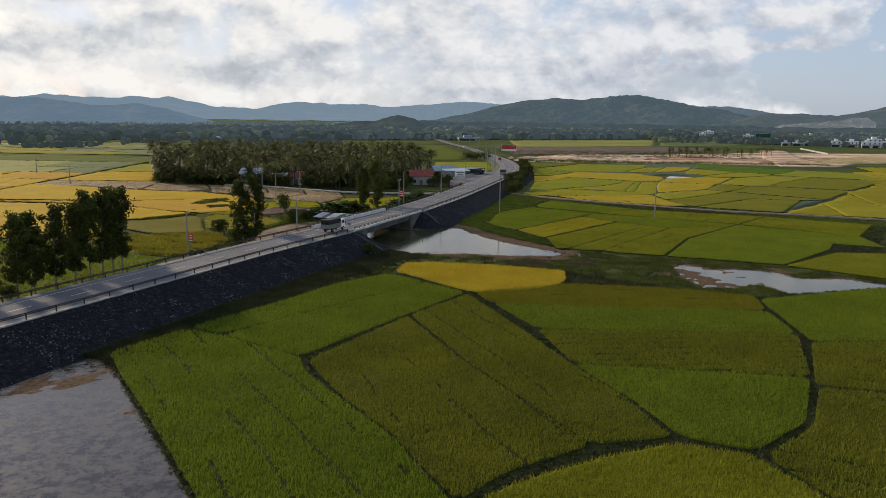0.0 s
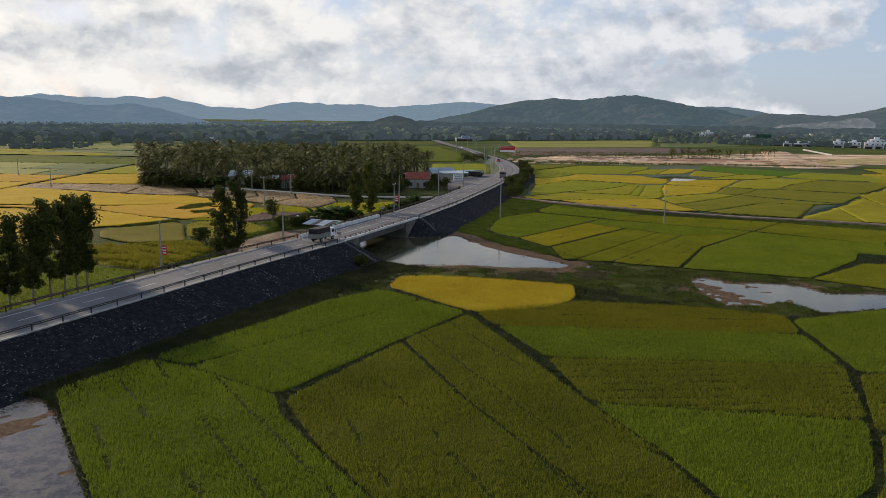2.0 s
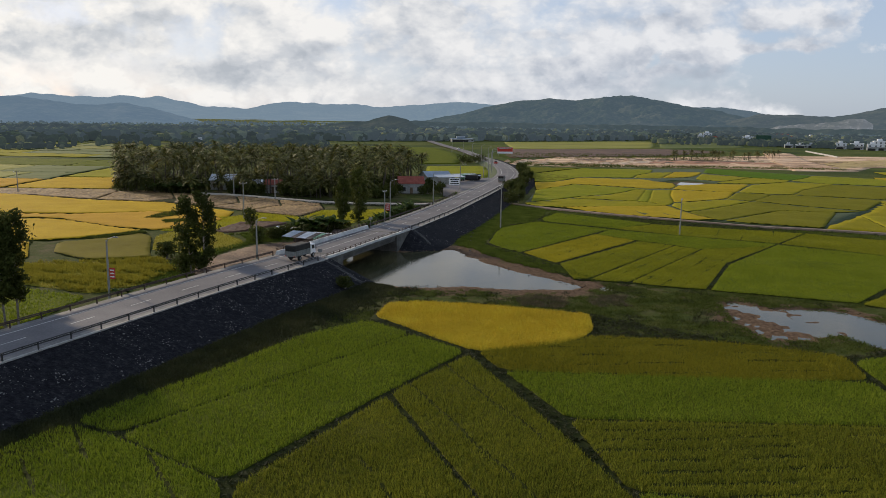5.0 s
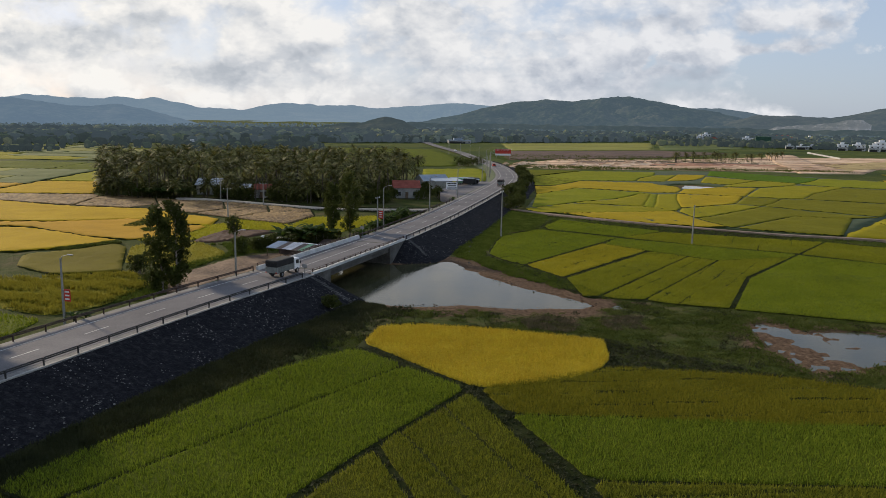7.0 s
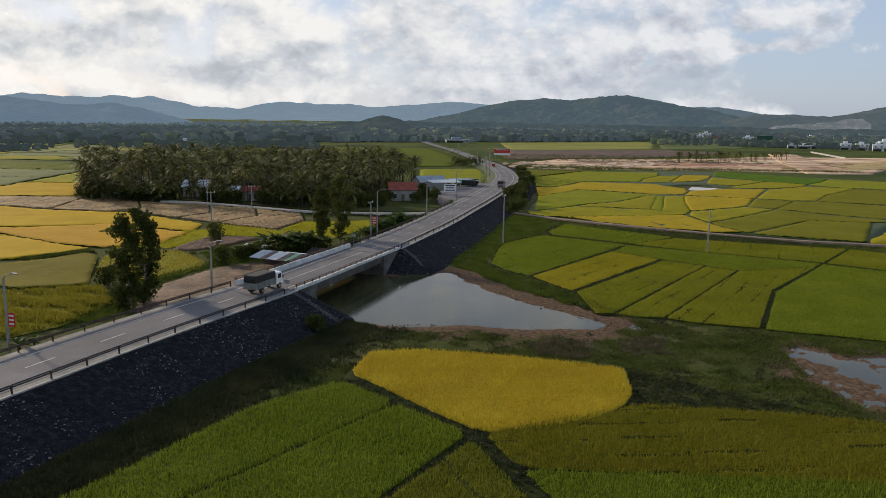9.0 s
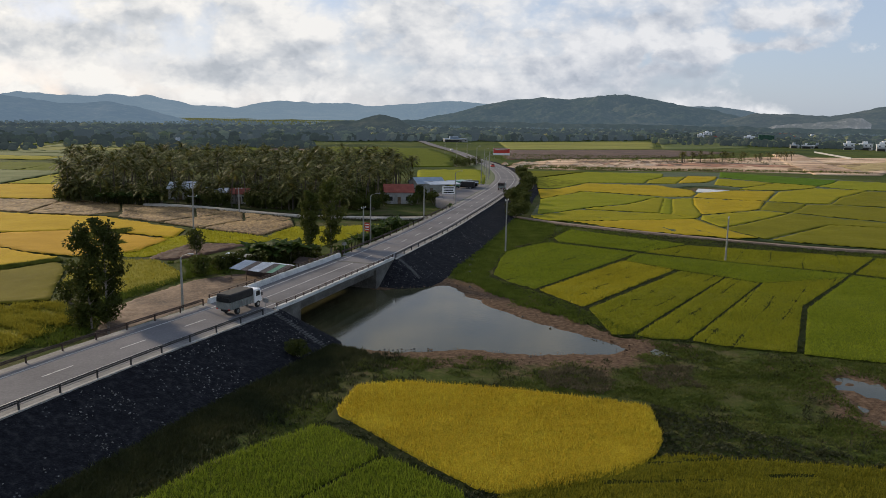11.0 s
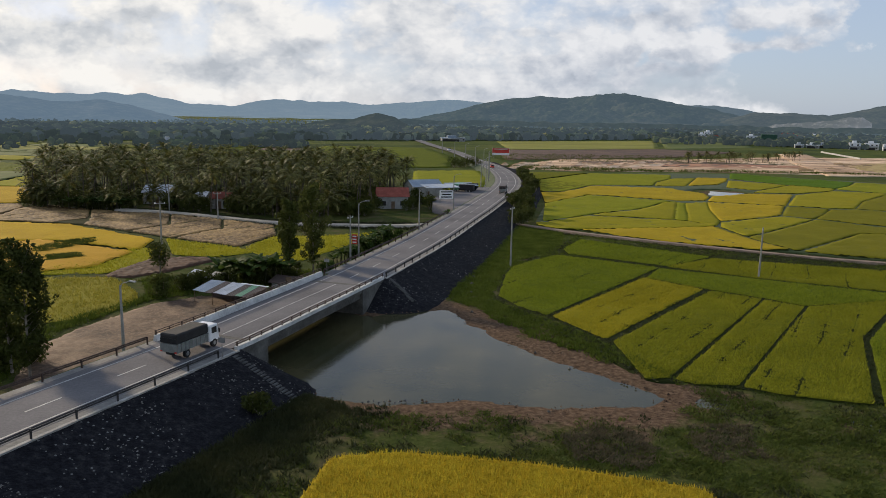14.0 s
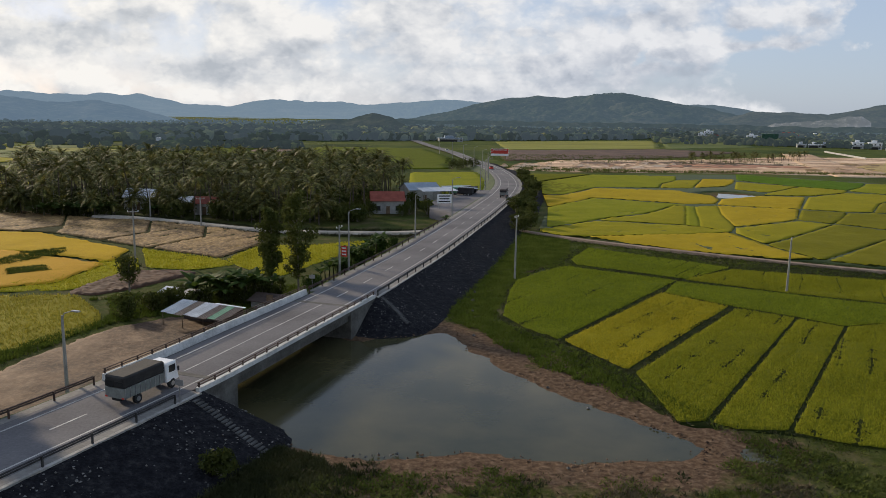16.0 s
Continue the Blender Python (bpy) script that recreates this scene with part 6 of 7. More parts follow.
spread_out(banana(2.6, 53, "small banana plant beside a lamp post"), [(-34.4, 131.6, 0.6), (-33.4, 132.6, 0.6), (21.8, 265.5, 1.0)], 53, size=0.1)
spread_out(palm(4.6, 60, "young transplanted palm on the sand lot", 18, 3.0, "young palms"), [(188 + 2.6 * j + pr.uniform(-1, 1), 536 + 1.2 * j + pr.uniform(-8, 8)) for j in range(38)], 60, size=0.25)


# ---------------------------------------------------------------- lamps, poles and guard rails
def street_lamp(x, y, z, h, face, label):
    """A tapered concrete post with a bent steel arm and a flat lamp head; face: the way of the arm, degrees."""
    e = empty("street_lamp", pose(x, y, z, 0, 0, face), label, "street lamp", "street lamps")
    mesh_ob("post", *tube([(0, 0, -1.2), (0, 0, h * 0.5), (0, 0, h)], [0.17, 0.14, 0.10], 8), M_pole, e)
    mesh_ob("arm", *tube([(0, 0, h - 0.5), (0.25, 0, h + 0.2), (1.3, 0, h + 0.55)], [0.045, 0.045, 0.04], 6), M_steel, e, "grey steel arm")
    boxed("lamp_head", (1.2, 2.0, -0.16, 0.16, h + 0.48, h + 0.60), M_steel, e, "flat grey lamp head", bevel=0.03)
    return e


def utility_pole(x, y, z, h, turn, label, arms=1):
    e = empty("utility_pole", pose(x, y, z, 0, 0, turn), label, "utility pole", "utility poles")
    mesh_ob("post", *tube([(0, 0, -0.8), (0, 0, h * 0.5), (0, 0, h)], [0.19, 0.155, 0.11], 8), M_pole, e)
    for k in range(arms):
        zc = h - 0.35 - 0.8 * k
        boxed("crossarm", (-0.95, 0.95, -0.05, 0.05, zc - 0.05, zc + 0.05), M_steel, e, "steel crossarm", bevel=0.01)
        for xx in (-0.85, 0.0, 0.85):
            mesh_ob("insulator", *tube([(xx, 0, zc + 0.05), (xx, 0, zc + 0.14), (xx, 0, zc + 0.28)], [0.05, 0.08, 0.04], 6), M_white, e)
    return e


LAMP = "concrete lamp post with a steel arm at the road edge"
lamps = [(-35.6, 131.6, 2.0, 7.4), (-20.3, 157.4, 2.2, 6.5), (1.9, 212.4, 1.6, 9.2), (13.6, 237.8, 2.0, 9.0), (23.8, 271.8, 1.9, 9.2)]
for x, y, z, h in lamps:
    street_lamp(x, y, z, h, road_dir(s_at_y(y)) - 90, LAMP)
for j, (x, y) in enumerate(((39.0, 338), (43.6, 360), (47.4, 381), (50.2, 400), (52.6, 420), (54.0, 448), (53.5, 478), (52, 515), (50, 560), (46, 610))):
    street_lamp(x, y, max(0.2, road_z(s_at_y(y)) - 0.3), 9.4 - 0.1 * (j % 3), road_dir(s_at_y(y)) - 90, "concrete lamp post along the curving road")
utility_pole(-35.8, 226.6, -0.5, 9.6, 20, "concrete power pole with a crossarm standing in the rice")
utility_pole(0.6, 209.2, 0.9, 8.2, 65, "short concrete power pole at the road edge")
utility_pole(29.1, 213.9, -0.6, 10.9, 60, "tall plain concrete pole at the field edge")
utility_pole(70.7, 204.2, -0.5, 8.9, 60, "tall plain concrete pole in the rice field")
for x, y in ((-84, 312), (-152, 330), (-120, 286), (-50.5, 286.5), (-34.5, 270.5), (-92, 356)):
    utility_pole(x, y, -0.5, 7.0, 15, "thin power pole beyond the fields")


def hanging_sign(x, y, z, w, h, turn, label, bars):
    e = empty("sign", pose(x, y, z, 0, 0, turn), label, "sign", "signs")
    boxed("board", (-w / 2, w / 2, -0.03, 0.03, 0, h), M_red, e, bevel=0.01)
    for k in range(bars):
        zc = h * (k + 0.7) / (bars + 0.4)
        boxed("lettering", (-w * 0.36, w * 0.36, -0.042, -0.032, zc - h * 0.06, zc + h * 0.06), M_white, e, "unreadable pale lettering")
    boxed("bracket", (-w / 2 - 0.35, -w / 2 + 0.1, -0.02, 0.02, h * 0.9, h * 0.96), M_steel, e, "steel bracket")
    return e


hanging_sign(-34.9, 131.2, 4.2, 0.9, 1.5, -20, "small red banner sign fixed to a lamp post", 3)
hanging_sign(1.3, 209.3, 4.2, 1.0, 1.7, -20, "small red banner sign fixed to a power pole", 3)


def road_sign(s, d, label):
    p = road_at(s, d)
    e = empty("road_sign", Matrix.Translation(p) @ pose(0, 0, 0, 0, 0, road_dir(s) - 90), label, "road sign", "road signs")
    mesh_ob("post", *tube([(0, 0, -0.4), (0, 0, 2.1)], [0.045, 0.045], 6), M_steel, e)
    boxed("plate", (-0.42, 0.42, -0.05, -0.03, 1.45, 1.95), M_steel, e, "pale rectangular plate seen edge-on", bevel=0.008)
    return e


road_sign(S_NEAR - 5.6, HALF_R + 0.5, "small grey sign plate on a post at the bridge end")
road_sign(S_FAR + 7.0, -HALF_L - 0.5, "small white sign plate on a post past the bridge")


def guard_rail(s0, s1, d, label):
    e = empty("guard_rail", None, label, "guard rail", "guard rails")
    for dz in (0.52, 0.70):
        sweep("beam", s0, s1, [(d - 0.05, dz - 0.075), (d - 0.05, dz + 0.075), (d + 0.02, dz + 0.04), (d + 0.02, dz - 0.04)], M_rail if d > 0 else M_rust, e, step=3.0)
    n = max(2, int((s1 - s0) / 4.0))
    for k in range(n + 1):
        s = s0 + (s1 - s0) * k / n
        m = Matrix.Translation(road_at(s, d + 0.1)) @ pose(0, 0, 0, 0, 0, road_dir(s))
        boxed("post", (-0.06, 0.06, -0.07, 0.07, -0.5, 0.78), M_rail if d > 0 else M_rust, e, m=m, bevel=0.01)
    return e


guard_rail(2, S_NEAR - 6.0, HALF_R + 0.25, "steel guard rail along the embankment edge")
guard_rail(2, S_NEAR - 5.4, -HALF_L - 0.15, "rusty steel guard rail along the field side")
guard_rail(S_FAR + 6.5, s_at_y(300), HALF_R + 0.25, "steel guard rail past the bridge")
guard_rail(S_FAR + 5.2, s_at_y(262), -HALF_L - 0.15, "rusty steel guard rail past the bridge")


# stairs down the pitched slopes
def slope_stairs(s, s_end, d_end, label):
    """Steps that lie on the embankment's flank from the kerb to its foot."""
    e = empty("stairs", None, label, "stairs", "slope stairs")
    n = 20
    for k in range(n):
        u = (k + 0.5) / n
        d, ss = HALF_R + 0.8 + (d_end - HALF_R - 0.8) * u, s + (s_end - s) * u
        p = road_at(ss, d)
        p.z = bank_z(ss, d)
        boxed("step", (-0.4, 0.4, -0.15, 0.15, -0.3, 0.05), M_steps, e, m=Matrix.Translation(p) @ pose(0, 0, 0, 0, 0, road_dir(s)), bevel=0.02)
    return e


slope_stairs(S_NEAR - 4.2, S_NEAR - 4.6, 12.4, "narrow concrete stairs down the stone slope before the bridge")
slope_stairs(S_FAR + 6.6, S_FAR + 3.6, 10.0, "narrow concrete stairs down the stone slope past the bridge")


# ---------------------------------------------------------------- buildings
def roof_slab(bm, x0, x1, y0, y1, z0, z1, t=0.08):
    """A gable roof with its ridge along x and eaves at z0."""
    ym = (y0 + y1) / 2
    for ya, za, yb, zb in ((y0, z0, ym, z1), (ym, z1, y1, z0)):
        v = [bm.verts.new(c) for c in ((x0, ya, za), (x1, ya, za), (x1, yb, zb), (x0, yb, zb), (x0, ya, za - t), (x1, ya, za - t), (x1, yb, zb - t), (x0, yb, zb - t))]
        for f in ((0, 1, 2, 3), (7, 6, 5, 4), (0, 4, 5, 1), (1, 5, 6, 2), (2, 6, 7, 3), (3, 7, 4, 0)):
            bm.faces.new([v[i] for i in f])


def house(x, y, turn, w, d, h, ridge_h, roof_material, label, windows=2, z=-0.4, group="houses", name="house"):
    e = empty(name, pose(x, y, z, 0, 0, turn), label, "house", group)
    bm = bmesh.new()
    box(bm, -w / 2, w / 2, -d / 2, d / 2, 0, h)
    for sx in (-w / 2, w / 2):
        v = [bm.verts.new(c) for c in ((sx, -d / 2, h), (sx, d / 2, h), (sx, 0, h + ridge_h * 0.93))]
        bm.faces.new(v)
    part("wall", bm, M_wall, e)
    bm = bmesh.new()
    roof_slab(bm, -w / 2 - 0.4, w / 2 + 0.4, -d / 2 - 0.5, d / 2 + 0.5, h - 0.1, h + ridge_h)
    part("roof", bm, roof_material, e)
    boxed("door", (-0.5, 0.5, -d / 2 - 0.04, -d / 2 + 0.02, 0, 2.1), M_wood, e, "brown wooden door", bevel=0.01)
    for k in range(windows):
        xx = (-1) ** k * w * (0.3 if k < 2 else 0.15)
        wnd = boxed("window", (xx - 0.55, xx + 0.55, -d / 2 - 0.03, -d / 2 + 0.02, 1.0, 2.2), M_dark, e, "dark window")
        boxed("sill", (xx - 0.65, xx + 0.65, -d / 2 - 0.14, -d / 2 + 0.02, 0.9, 1.0), M_concrete, wnd)
    return e


house(8.6, 299.5, 4, 8.6, 6.5, 3.6, 2.2, M_redroof, "pale house with a faded red tiled roof near the road")
house(-38.4, 294.5, -4, 5.0, 5.0, 3.0, 1.5, M_redroof, "small white house with a red roof under the palms", 1)
house(-57.5, 304.5, -8, 8.0, 6.0, 3.4, 2.0, M_tin, "grey house under the palms with a tin roof")
house(-46.5, 300, -6, 6.5, 5.0, 2.8, 1.2, M_tin, "low house with a pillared porch under the palms")
for k in range(4):
    boxed("porch_pillar", (-49 + 1.6 * k, -48.75 + 1.6 * k, 296.6, 296.85, -0.4, 2.3), M_whitewash, bpy.data.objects["house.003"])
house(19.0, 330, 18, 10.0, 9.0, 3.8, 1.8, M_bluetin, "long shed with a blue-grey tin roof", 0, name="workshop")


def canopy(x, y, turn, w, d, h, label, material):
    e = empty("canopy", pose(x, y, 0.8, 0, 0, turn), label, "canopy", "canopies")
    bm = bmesh.new()
    box(bm, -w / 2, w / 2, -d / 2, d / 2, h, h + 0.12, m=Matrix.Rotation(radians(5), 4, "X"))
    part("roof", bm, material, e)
    for sx in (-1, 0, 1):
        for sy in (-1, 1):
            mesh_ob("post", *tube([(sx * w * 0.46, sy * d * 0.45, -1.5), (sx * w * 0.46, sy * d * 0.45, h - 0.2)], [0.06, 0.06], 6), M_steel, e)
    return e


canopy(23.5, 318, 18, 11, 6, 3.4, "open roadside canopy with a pale tin roof", M_tin)
canopy(31.0, 327, 20, 10, 6, 3.2, "open roadside canopy with a blue-grey tin roof", M_bluetin)
patch("paved_yard", [(25.5, 278), (19.5, 289), (20.5, 306), (27, 322), (36, 341), (44.5, 341), (39.5, 322), (31.5, 294), (28.5, 283)], M_asphalt, "grey paved roadside yard", z=2.0, cell=1.5, rough=0.01, category="yard", kind="structure")


def board_sign(x, y, z, turn, w, h, leg, label, face, bars, red=0):
    e = empty("signboard", pose(x, y, z, 0, 0, turn), label, "signboard", "signboards")
    boxed("panel", (-w / 2, w / 2, -0.08, 0.08, leg, leg + h), face, e, bevel=0.02)
    if red:
        boxed("heading", (-w / 2 + 0.1, w / 2 - 0.1, -0.1, -0.082, leg + h * 0.30, leg + h * 0.97), M_red, e, "red upper band")
    for k in range(bars):
        zc = leg + h * (0.82 - 0.62 * k / max(1, bars - 1))
        q = w * (0.40 - 0.06 * (k % 2))
        boxed("lettering", (-q, q, -0.1, -0.082, zc - h * 0.07, zc + h * 0.07), M_dark if face is M_white and not red else M_white, e, "unreadable lettering")
    for sx in (-1, 1):
        mesh_ob("leg", *tube([(sx * w * 0.4, 0, -1.5), (sx * w * 0.4, 0, leg)], [0.07, 0.07], 6), M_steel, e)
    return e


board_sign(23.4, 289.5, 1.2, 8, 3.9, 2.3, 2.2, "white signboard with rows of dark lettering", M_white, 3)
board_sign(80, 566, -0.3, -4, 11, 4.4, 1.6, "large roadside billboard with a red upper band", M_white, 1, 1)


# the tin shed beside the bridge
def tin_shed():
    e = empty("shed", pose(-15.0, 185.8, -0.4, 0, 0, -29) @ Matrix.Diagonal((0.82, 0.72, 0.9, 1)), "low open shed roofed with patched tin sheets", "shed")
    cols = [M_bluetin, M_bluetin, M_browntin, M_tin, M_tin, M_browntin, M_greentin, M_browntin]
    n = len(cols)
    for k, mt in enumerate(cols):
        bm = bmesh.new()
        x0, x1 = -6.0 + 12.0 * k / n, -6.0 + 12.0 * (k + 1) / n + 0.08
        vs = []
        for j in range(9):
            xx = x0 + (x1 - x0) * j / 8
            zz = 0.03 * (-1) ** j + 0.01 * k
            vs.append([bm.verts.new((xx, -3.0 - 0.25 * (k % 3), 2.1 + zz)), bm.verts.new((xx, 2.6, 2.9 + zz))])
        for a, b in zip(vs, vs[1:]):
            bm.faces.new((a[0], b[0], b[1], a[1]))
        r = bmesh.ops.extrude_face_region(bm, geom=bm.faces[:])
        bmesh.ops.translate(bm, vec=(0, 0, -0.03), verts=[v for v in r["geom"] if isinstance(v, bmesh.types.BMVert)])
        part("roof_sheet", bm, mt, e)
    for sx in (-5.8, -2, 2, 5.8):
        for sy, hh in ((-2.7, 2.1), (2.4, 2.8)):
            mesh_ob("post", *tube([(sx, sy, -0.3), (sx, sy, hh)], [0.07, 0.06], 6), M_wood, e)
    boxed("back_wall", (-5.8, 5.8, 2.3, 2.42, 0, 2.7), M_browntin, e, "rusty tin wall")
    boxed("ridge_strip", (0.5, 6.2, 2.3, 2.75, 2.93, 2.99), M_white, e, "white edge strip")
    return e


tin_shed()
house(-20.8, 198.6, -25, 4.6, 3.4, 1.6, 0.5, M_tin, "low hut with a pale tin roof behind banana plants", 0, name="hut")
house(-7.2, 196.0, -25, 6.0, 4.0, 1.2, 0.6, M_browntin, "low hut with a rusty tin roof at the bridge end", 0, name="hut")


def raft():
    e = empty("raft", pose(0.6, 187.6, -0.72, 0, 0, 20), "small wooden raft moored under the bridge", "raft")
    for k in range(6):
        boxed("plank", (-1.8, 1.8, -0.9 + 0.3 * k, -0.63 + 0.3 * k, 0.1, 0.22), M_wood, e, bevel=0.01)
    for y in (-0.6, 0.6):
        mesh_ob("float", *tube([(-1.8, y, 0.02), (1.8, y, 0.02)], [0.16, 0.16], 8), M_wood, e)
    return e


raft()


# far houses at the edge of the woods
def far_house(x, y, turn, w, d, floors, roof_material, label):
    w, d, h = w * 0.85, d * 0.8, 3.0 * floors
    e = empty("house", pose(x, y, -0.5, 0, 0, turn), label, "house", "far houses")
    boxed("wall", (-w / 2, w / 2, -d / 2, d / 2, 0, h), M_white if floors > 1 else M_wall, e, bevel=0.05)
    bm = bmesh.new()
    if roof_material is M_redroof:
        roof_slab(bm, -w / 2 - 0.5, w / 2 + 0.5, -d / 2 - 0.5, d / 2 + 0.5, h, h + 2.2, 0.2)
    else:
        box(bm, -w / 2 - 0.3, w / 2 + 0.3, -d / 2 - 0.3, d / 2 + 0.3, h, h + 0.5)
        box(bm, -w / 4, w / 8, -d / 4, d / 4, h + 0.5, h + 2.6)
    part("roof", bm, roof_material, e)
    boxed("porch", (-w / 2, w / 4, -d / 2 - 2.4, -d / 2 - 0.02, 0, 2.7), M_wall, e, "pale front porch", bevel=0.05)
    boxed("porch_opening", (-w / 2 + 0.5, w / 4 - 0.5, -d / 2 - 2.46, -d / 2 - 2.38, 0, 2.2), M_dark, e, "dark porch opening")
    if floors > 1:
        boxed("balcony", (-w / 2, w / 2, -d / 2 - 1.3, -d / 2 - 0.02, 2.8, 3.7), M_wall, e, "pale balcony")
    for f in range(floors):
        for k in range(max(2, int(w / 3.5))):
            xx = -w / 2 + w * (k + 0.5) / max(2, int(w / 3.5))
            boxed("window", (xx - 0.7, xx + 0.7, -d / 2 - 0.05, -d / 2 + 0.03, 3.0 * f + 0.9, 3.0 * f + 2.2), M_dark, e, "dark window")
    return e


WH, RH = "pale concrete house in front of the woods", "red-roofed house in front of the woods"
for x, y, w, d, fl, rm in ((448, 1132, 10, 9, 2, M_white), (459, 1136, 14, 9, 3, M_white), (468, 1128, 9, 8, 1, M_redroof), (488, 1122, 11, 8, 1, M_white), (500, 1124, 14, 8, 1, M_white), (514, 1128, 12, 8, 1, M_tin), (482, 1054, 16, 10, 2, M_white), (490, 1046, 9, 8, 1, M_white),
                           (449, 942, 15, 9, 1, M_tin), (508, 1046, 13, 9, 2, M_redroof), (527, 1048, 16, 10, 3, M_redroof), (540, 1056, 10, 8, 2, M_redroof), (424, 832, 10, 8, 1, M_tin), (436, 828, 14, 9, 1, M_white), (452, 838, 8, 7, 1, M_tin),
                           (470, 812, 12, 9, 2, M_white), (485, 808, 14, 10, 2, M_white), (488, 786, 12, 9, 2, M_white), (502, 796, 15, 10, 3, M_white), (518, 812, 13, 9, 2, M_white), (532, 806, 11, 8, 1, M_redroof), (552, 850, 14, 9, 2, M_white), (640, 1180, 14, 9, 2, M_white), (600, 1200, 10, 8, 1, M_white)):
    far_house(x, y, -24 + (x * 7 + y) % 17 - 8, w, d, fl, rm, RH if rm is M_redroof else WH)
shop = empty("workshop", pose(470, 985, -0.5, 0, 0, -24), "tall building wrapped in green netting", "building", "far houses")
boxed("wall", (-9, 9, -5, 5, 0, 10.0), M_netting, shop, bevel=0.1)
fence = empty("wall_site", pose(382.8, 721.6, -0.4, 0, 0, 252.7), "long white site wall at the sand lot", "wall", kind="structure")
boxed("panel", (0, 115, -0.15, 0.15, 0, 1.3), M_wall, fence, bevel=0.02)
far_house(75, 858, 3, 28, 14, 1, M_bluetin, "low roadside building with a blue roof")
for x, y in ((-160, 690), (20, 980)):
    far_house(x, y, 5, 10, 7, 1, M_tin, "small pale house in front of the woods")


# ---------------------------------------------------------------- vehicles
def wheel(e, x, y, r, w):
    wh = mesh_ob("wheel", *tube([(x, y - w / 2, r), (x, y - w / 2 + 0.04, r), (x, y + w / 2 - 0.04, r), (x, y + w / 2, r)], [r * 0.9, r, r, r * 0.9], 16), M_rubber, e, "black tyre")
    mesh_ob("rim", *tube([(x, y - w / 2 - 0.01, r), (x, y + w / 2 + 0.01, r)], [r * 0.5, r * 0.5], 12), M_steel, wh, "grey steel rim")


def truck(s, d, label, cover, bed):
    """A light lorry that points along the road: white cab, slatted bed, canvas tilt."""
    e = empty("truck", Matrix.Translation(road_at(s, d, 0.015)) @ pose(0, 0, 0, 0, 0, road_dir(s)), label, "truck", "trucks")
    boxed("chassis", (-3.1, 2.9, -0.42, 0.42, 0.55, 0.78), M_rubber, e, "dark frame", bevel=0.02)
    boxed("bed", (-3.2, 1.35, -1.0, 1.0, 0.80, 1.65), bed, e, "grey-green slatted bed", bevel=0.03)
    for k in range(9):
        xx = -3.1 + 0.54 * k
        for sy in (-1.02, 1.02):
            boxed("stake", (xx - 0.03, xx + 0.03, sy - 0.025, sy + 0.025, 0.8, 1.66), M_steel, e)
    bm = bmesh.new()
    box(bm, -3.2, 1.35, -1.0, 1.0, 1.66, 2.62, bevel=0.12)
    part("tilt", bm, cover, e, "dark canvas cover")
    for sy in (-0.5, 0.5):
        boxed("rear_opening", (-3.23, -3.19, sy - 0.42, sy + 0.42, 1.72, 2.2), M_dark, e, "dark rear opening")
        boxed("tail_light", (-3.24, -3.18, sy * 1.7 - 0.12, sy * 1.7 + 0.12, 0.82, 0.94), M_red, e, "red tail light")
    bm = bmesh.new()
    box(bm, 1.5, 3.1, -0.95, 0.95, 0.6, 2.3, bevel=0.10)
    for v in bm.verts:
        if v.co.z > 1.5 and v.co.x > 2.6:
            v.co.x -= 0.28
    cab = part("cab", bm, M_white, e, "white painted cab")
    boxed("windscreen", (2.86, 2.90, -0.78, 0.78, 1.45, 2.1), M_dark, cab, "dark windscreen", m=pose(0, 0, 0, 0, -4, 0))
    for sy in (-0.955, 0.955):
        boxed("side_window", (1.85, 2.6, sy - 0.012, sy + 0.012, 1.45, 2.05), M_dark, cab, "dark side window")
        boxed("mirror", (2.75, 2.85, sy * 1.18 - 0.06, sy * 1.18 + 0.06, 1.4, 1.8), M_rubber, cab)
    for xx in (-1.7, 2.25):
        for sy in (-0.82, 0.82):
            wheel(e, xx, sy, 0.42, 0.3)
    return e


truck(S_NEAR - 5.4, 1.1, "white-cabbed lorry with a black canvas cover on the road", M_canvas, M_truckbed)
truck(s_at_y(318), 1.5, "lorry with a grey-brown cover driving away on the curve", M_browntin, M_truckbed)


def parked_lorry(x, y, turn, label):
    e = empty("truck", pose(x, y, 1.77, 0, 0, turn), label, "truck", "trucks")
    boxed("chassis", (-3.4, 3.0, -0.45, 0.45, 0.6, 0.85), M_rubber, e, bevel=0.02)
    boxed("bed", (-3.5, 1.2, -1.1, 1.1, 0.9, 2.5), M_canvas, e, "dark tipper bed", bevel=0.06)
    cab = boxed("cab", (1.4, 3.2, -1.05, 1.05, 0.7, 2.6), M_greentin, e, "green cab", bevel=0.12)
    boxed("windscreen", (3.18, 3.22, -0.85, 0.85, 1.7, 2.35), M_dark, cab)
    for xx in (-2.3, -1.2, 2.3):
        for sy in (-0.9, 0.9):
            wheel(e, xx, sy, 0.5, 0.32)
    return e


parked_lorry(33.4, 329.5, 160, "dark parked tipper lorry with a green cab")
parked_lorry(31.6, 324.0, 160, "dark parked tipper lorry beside the canopy")


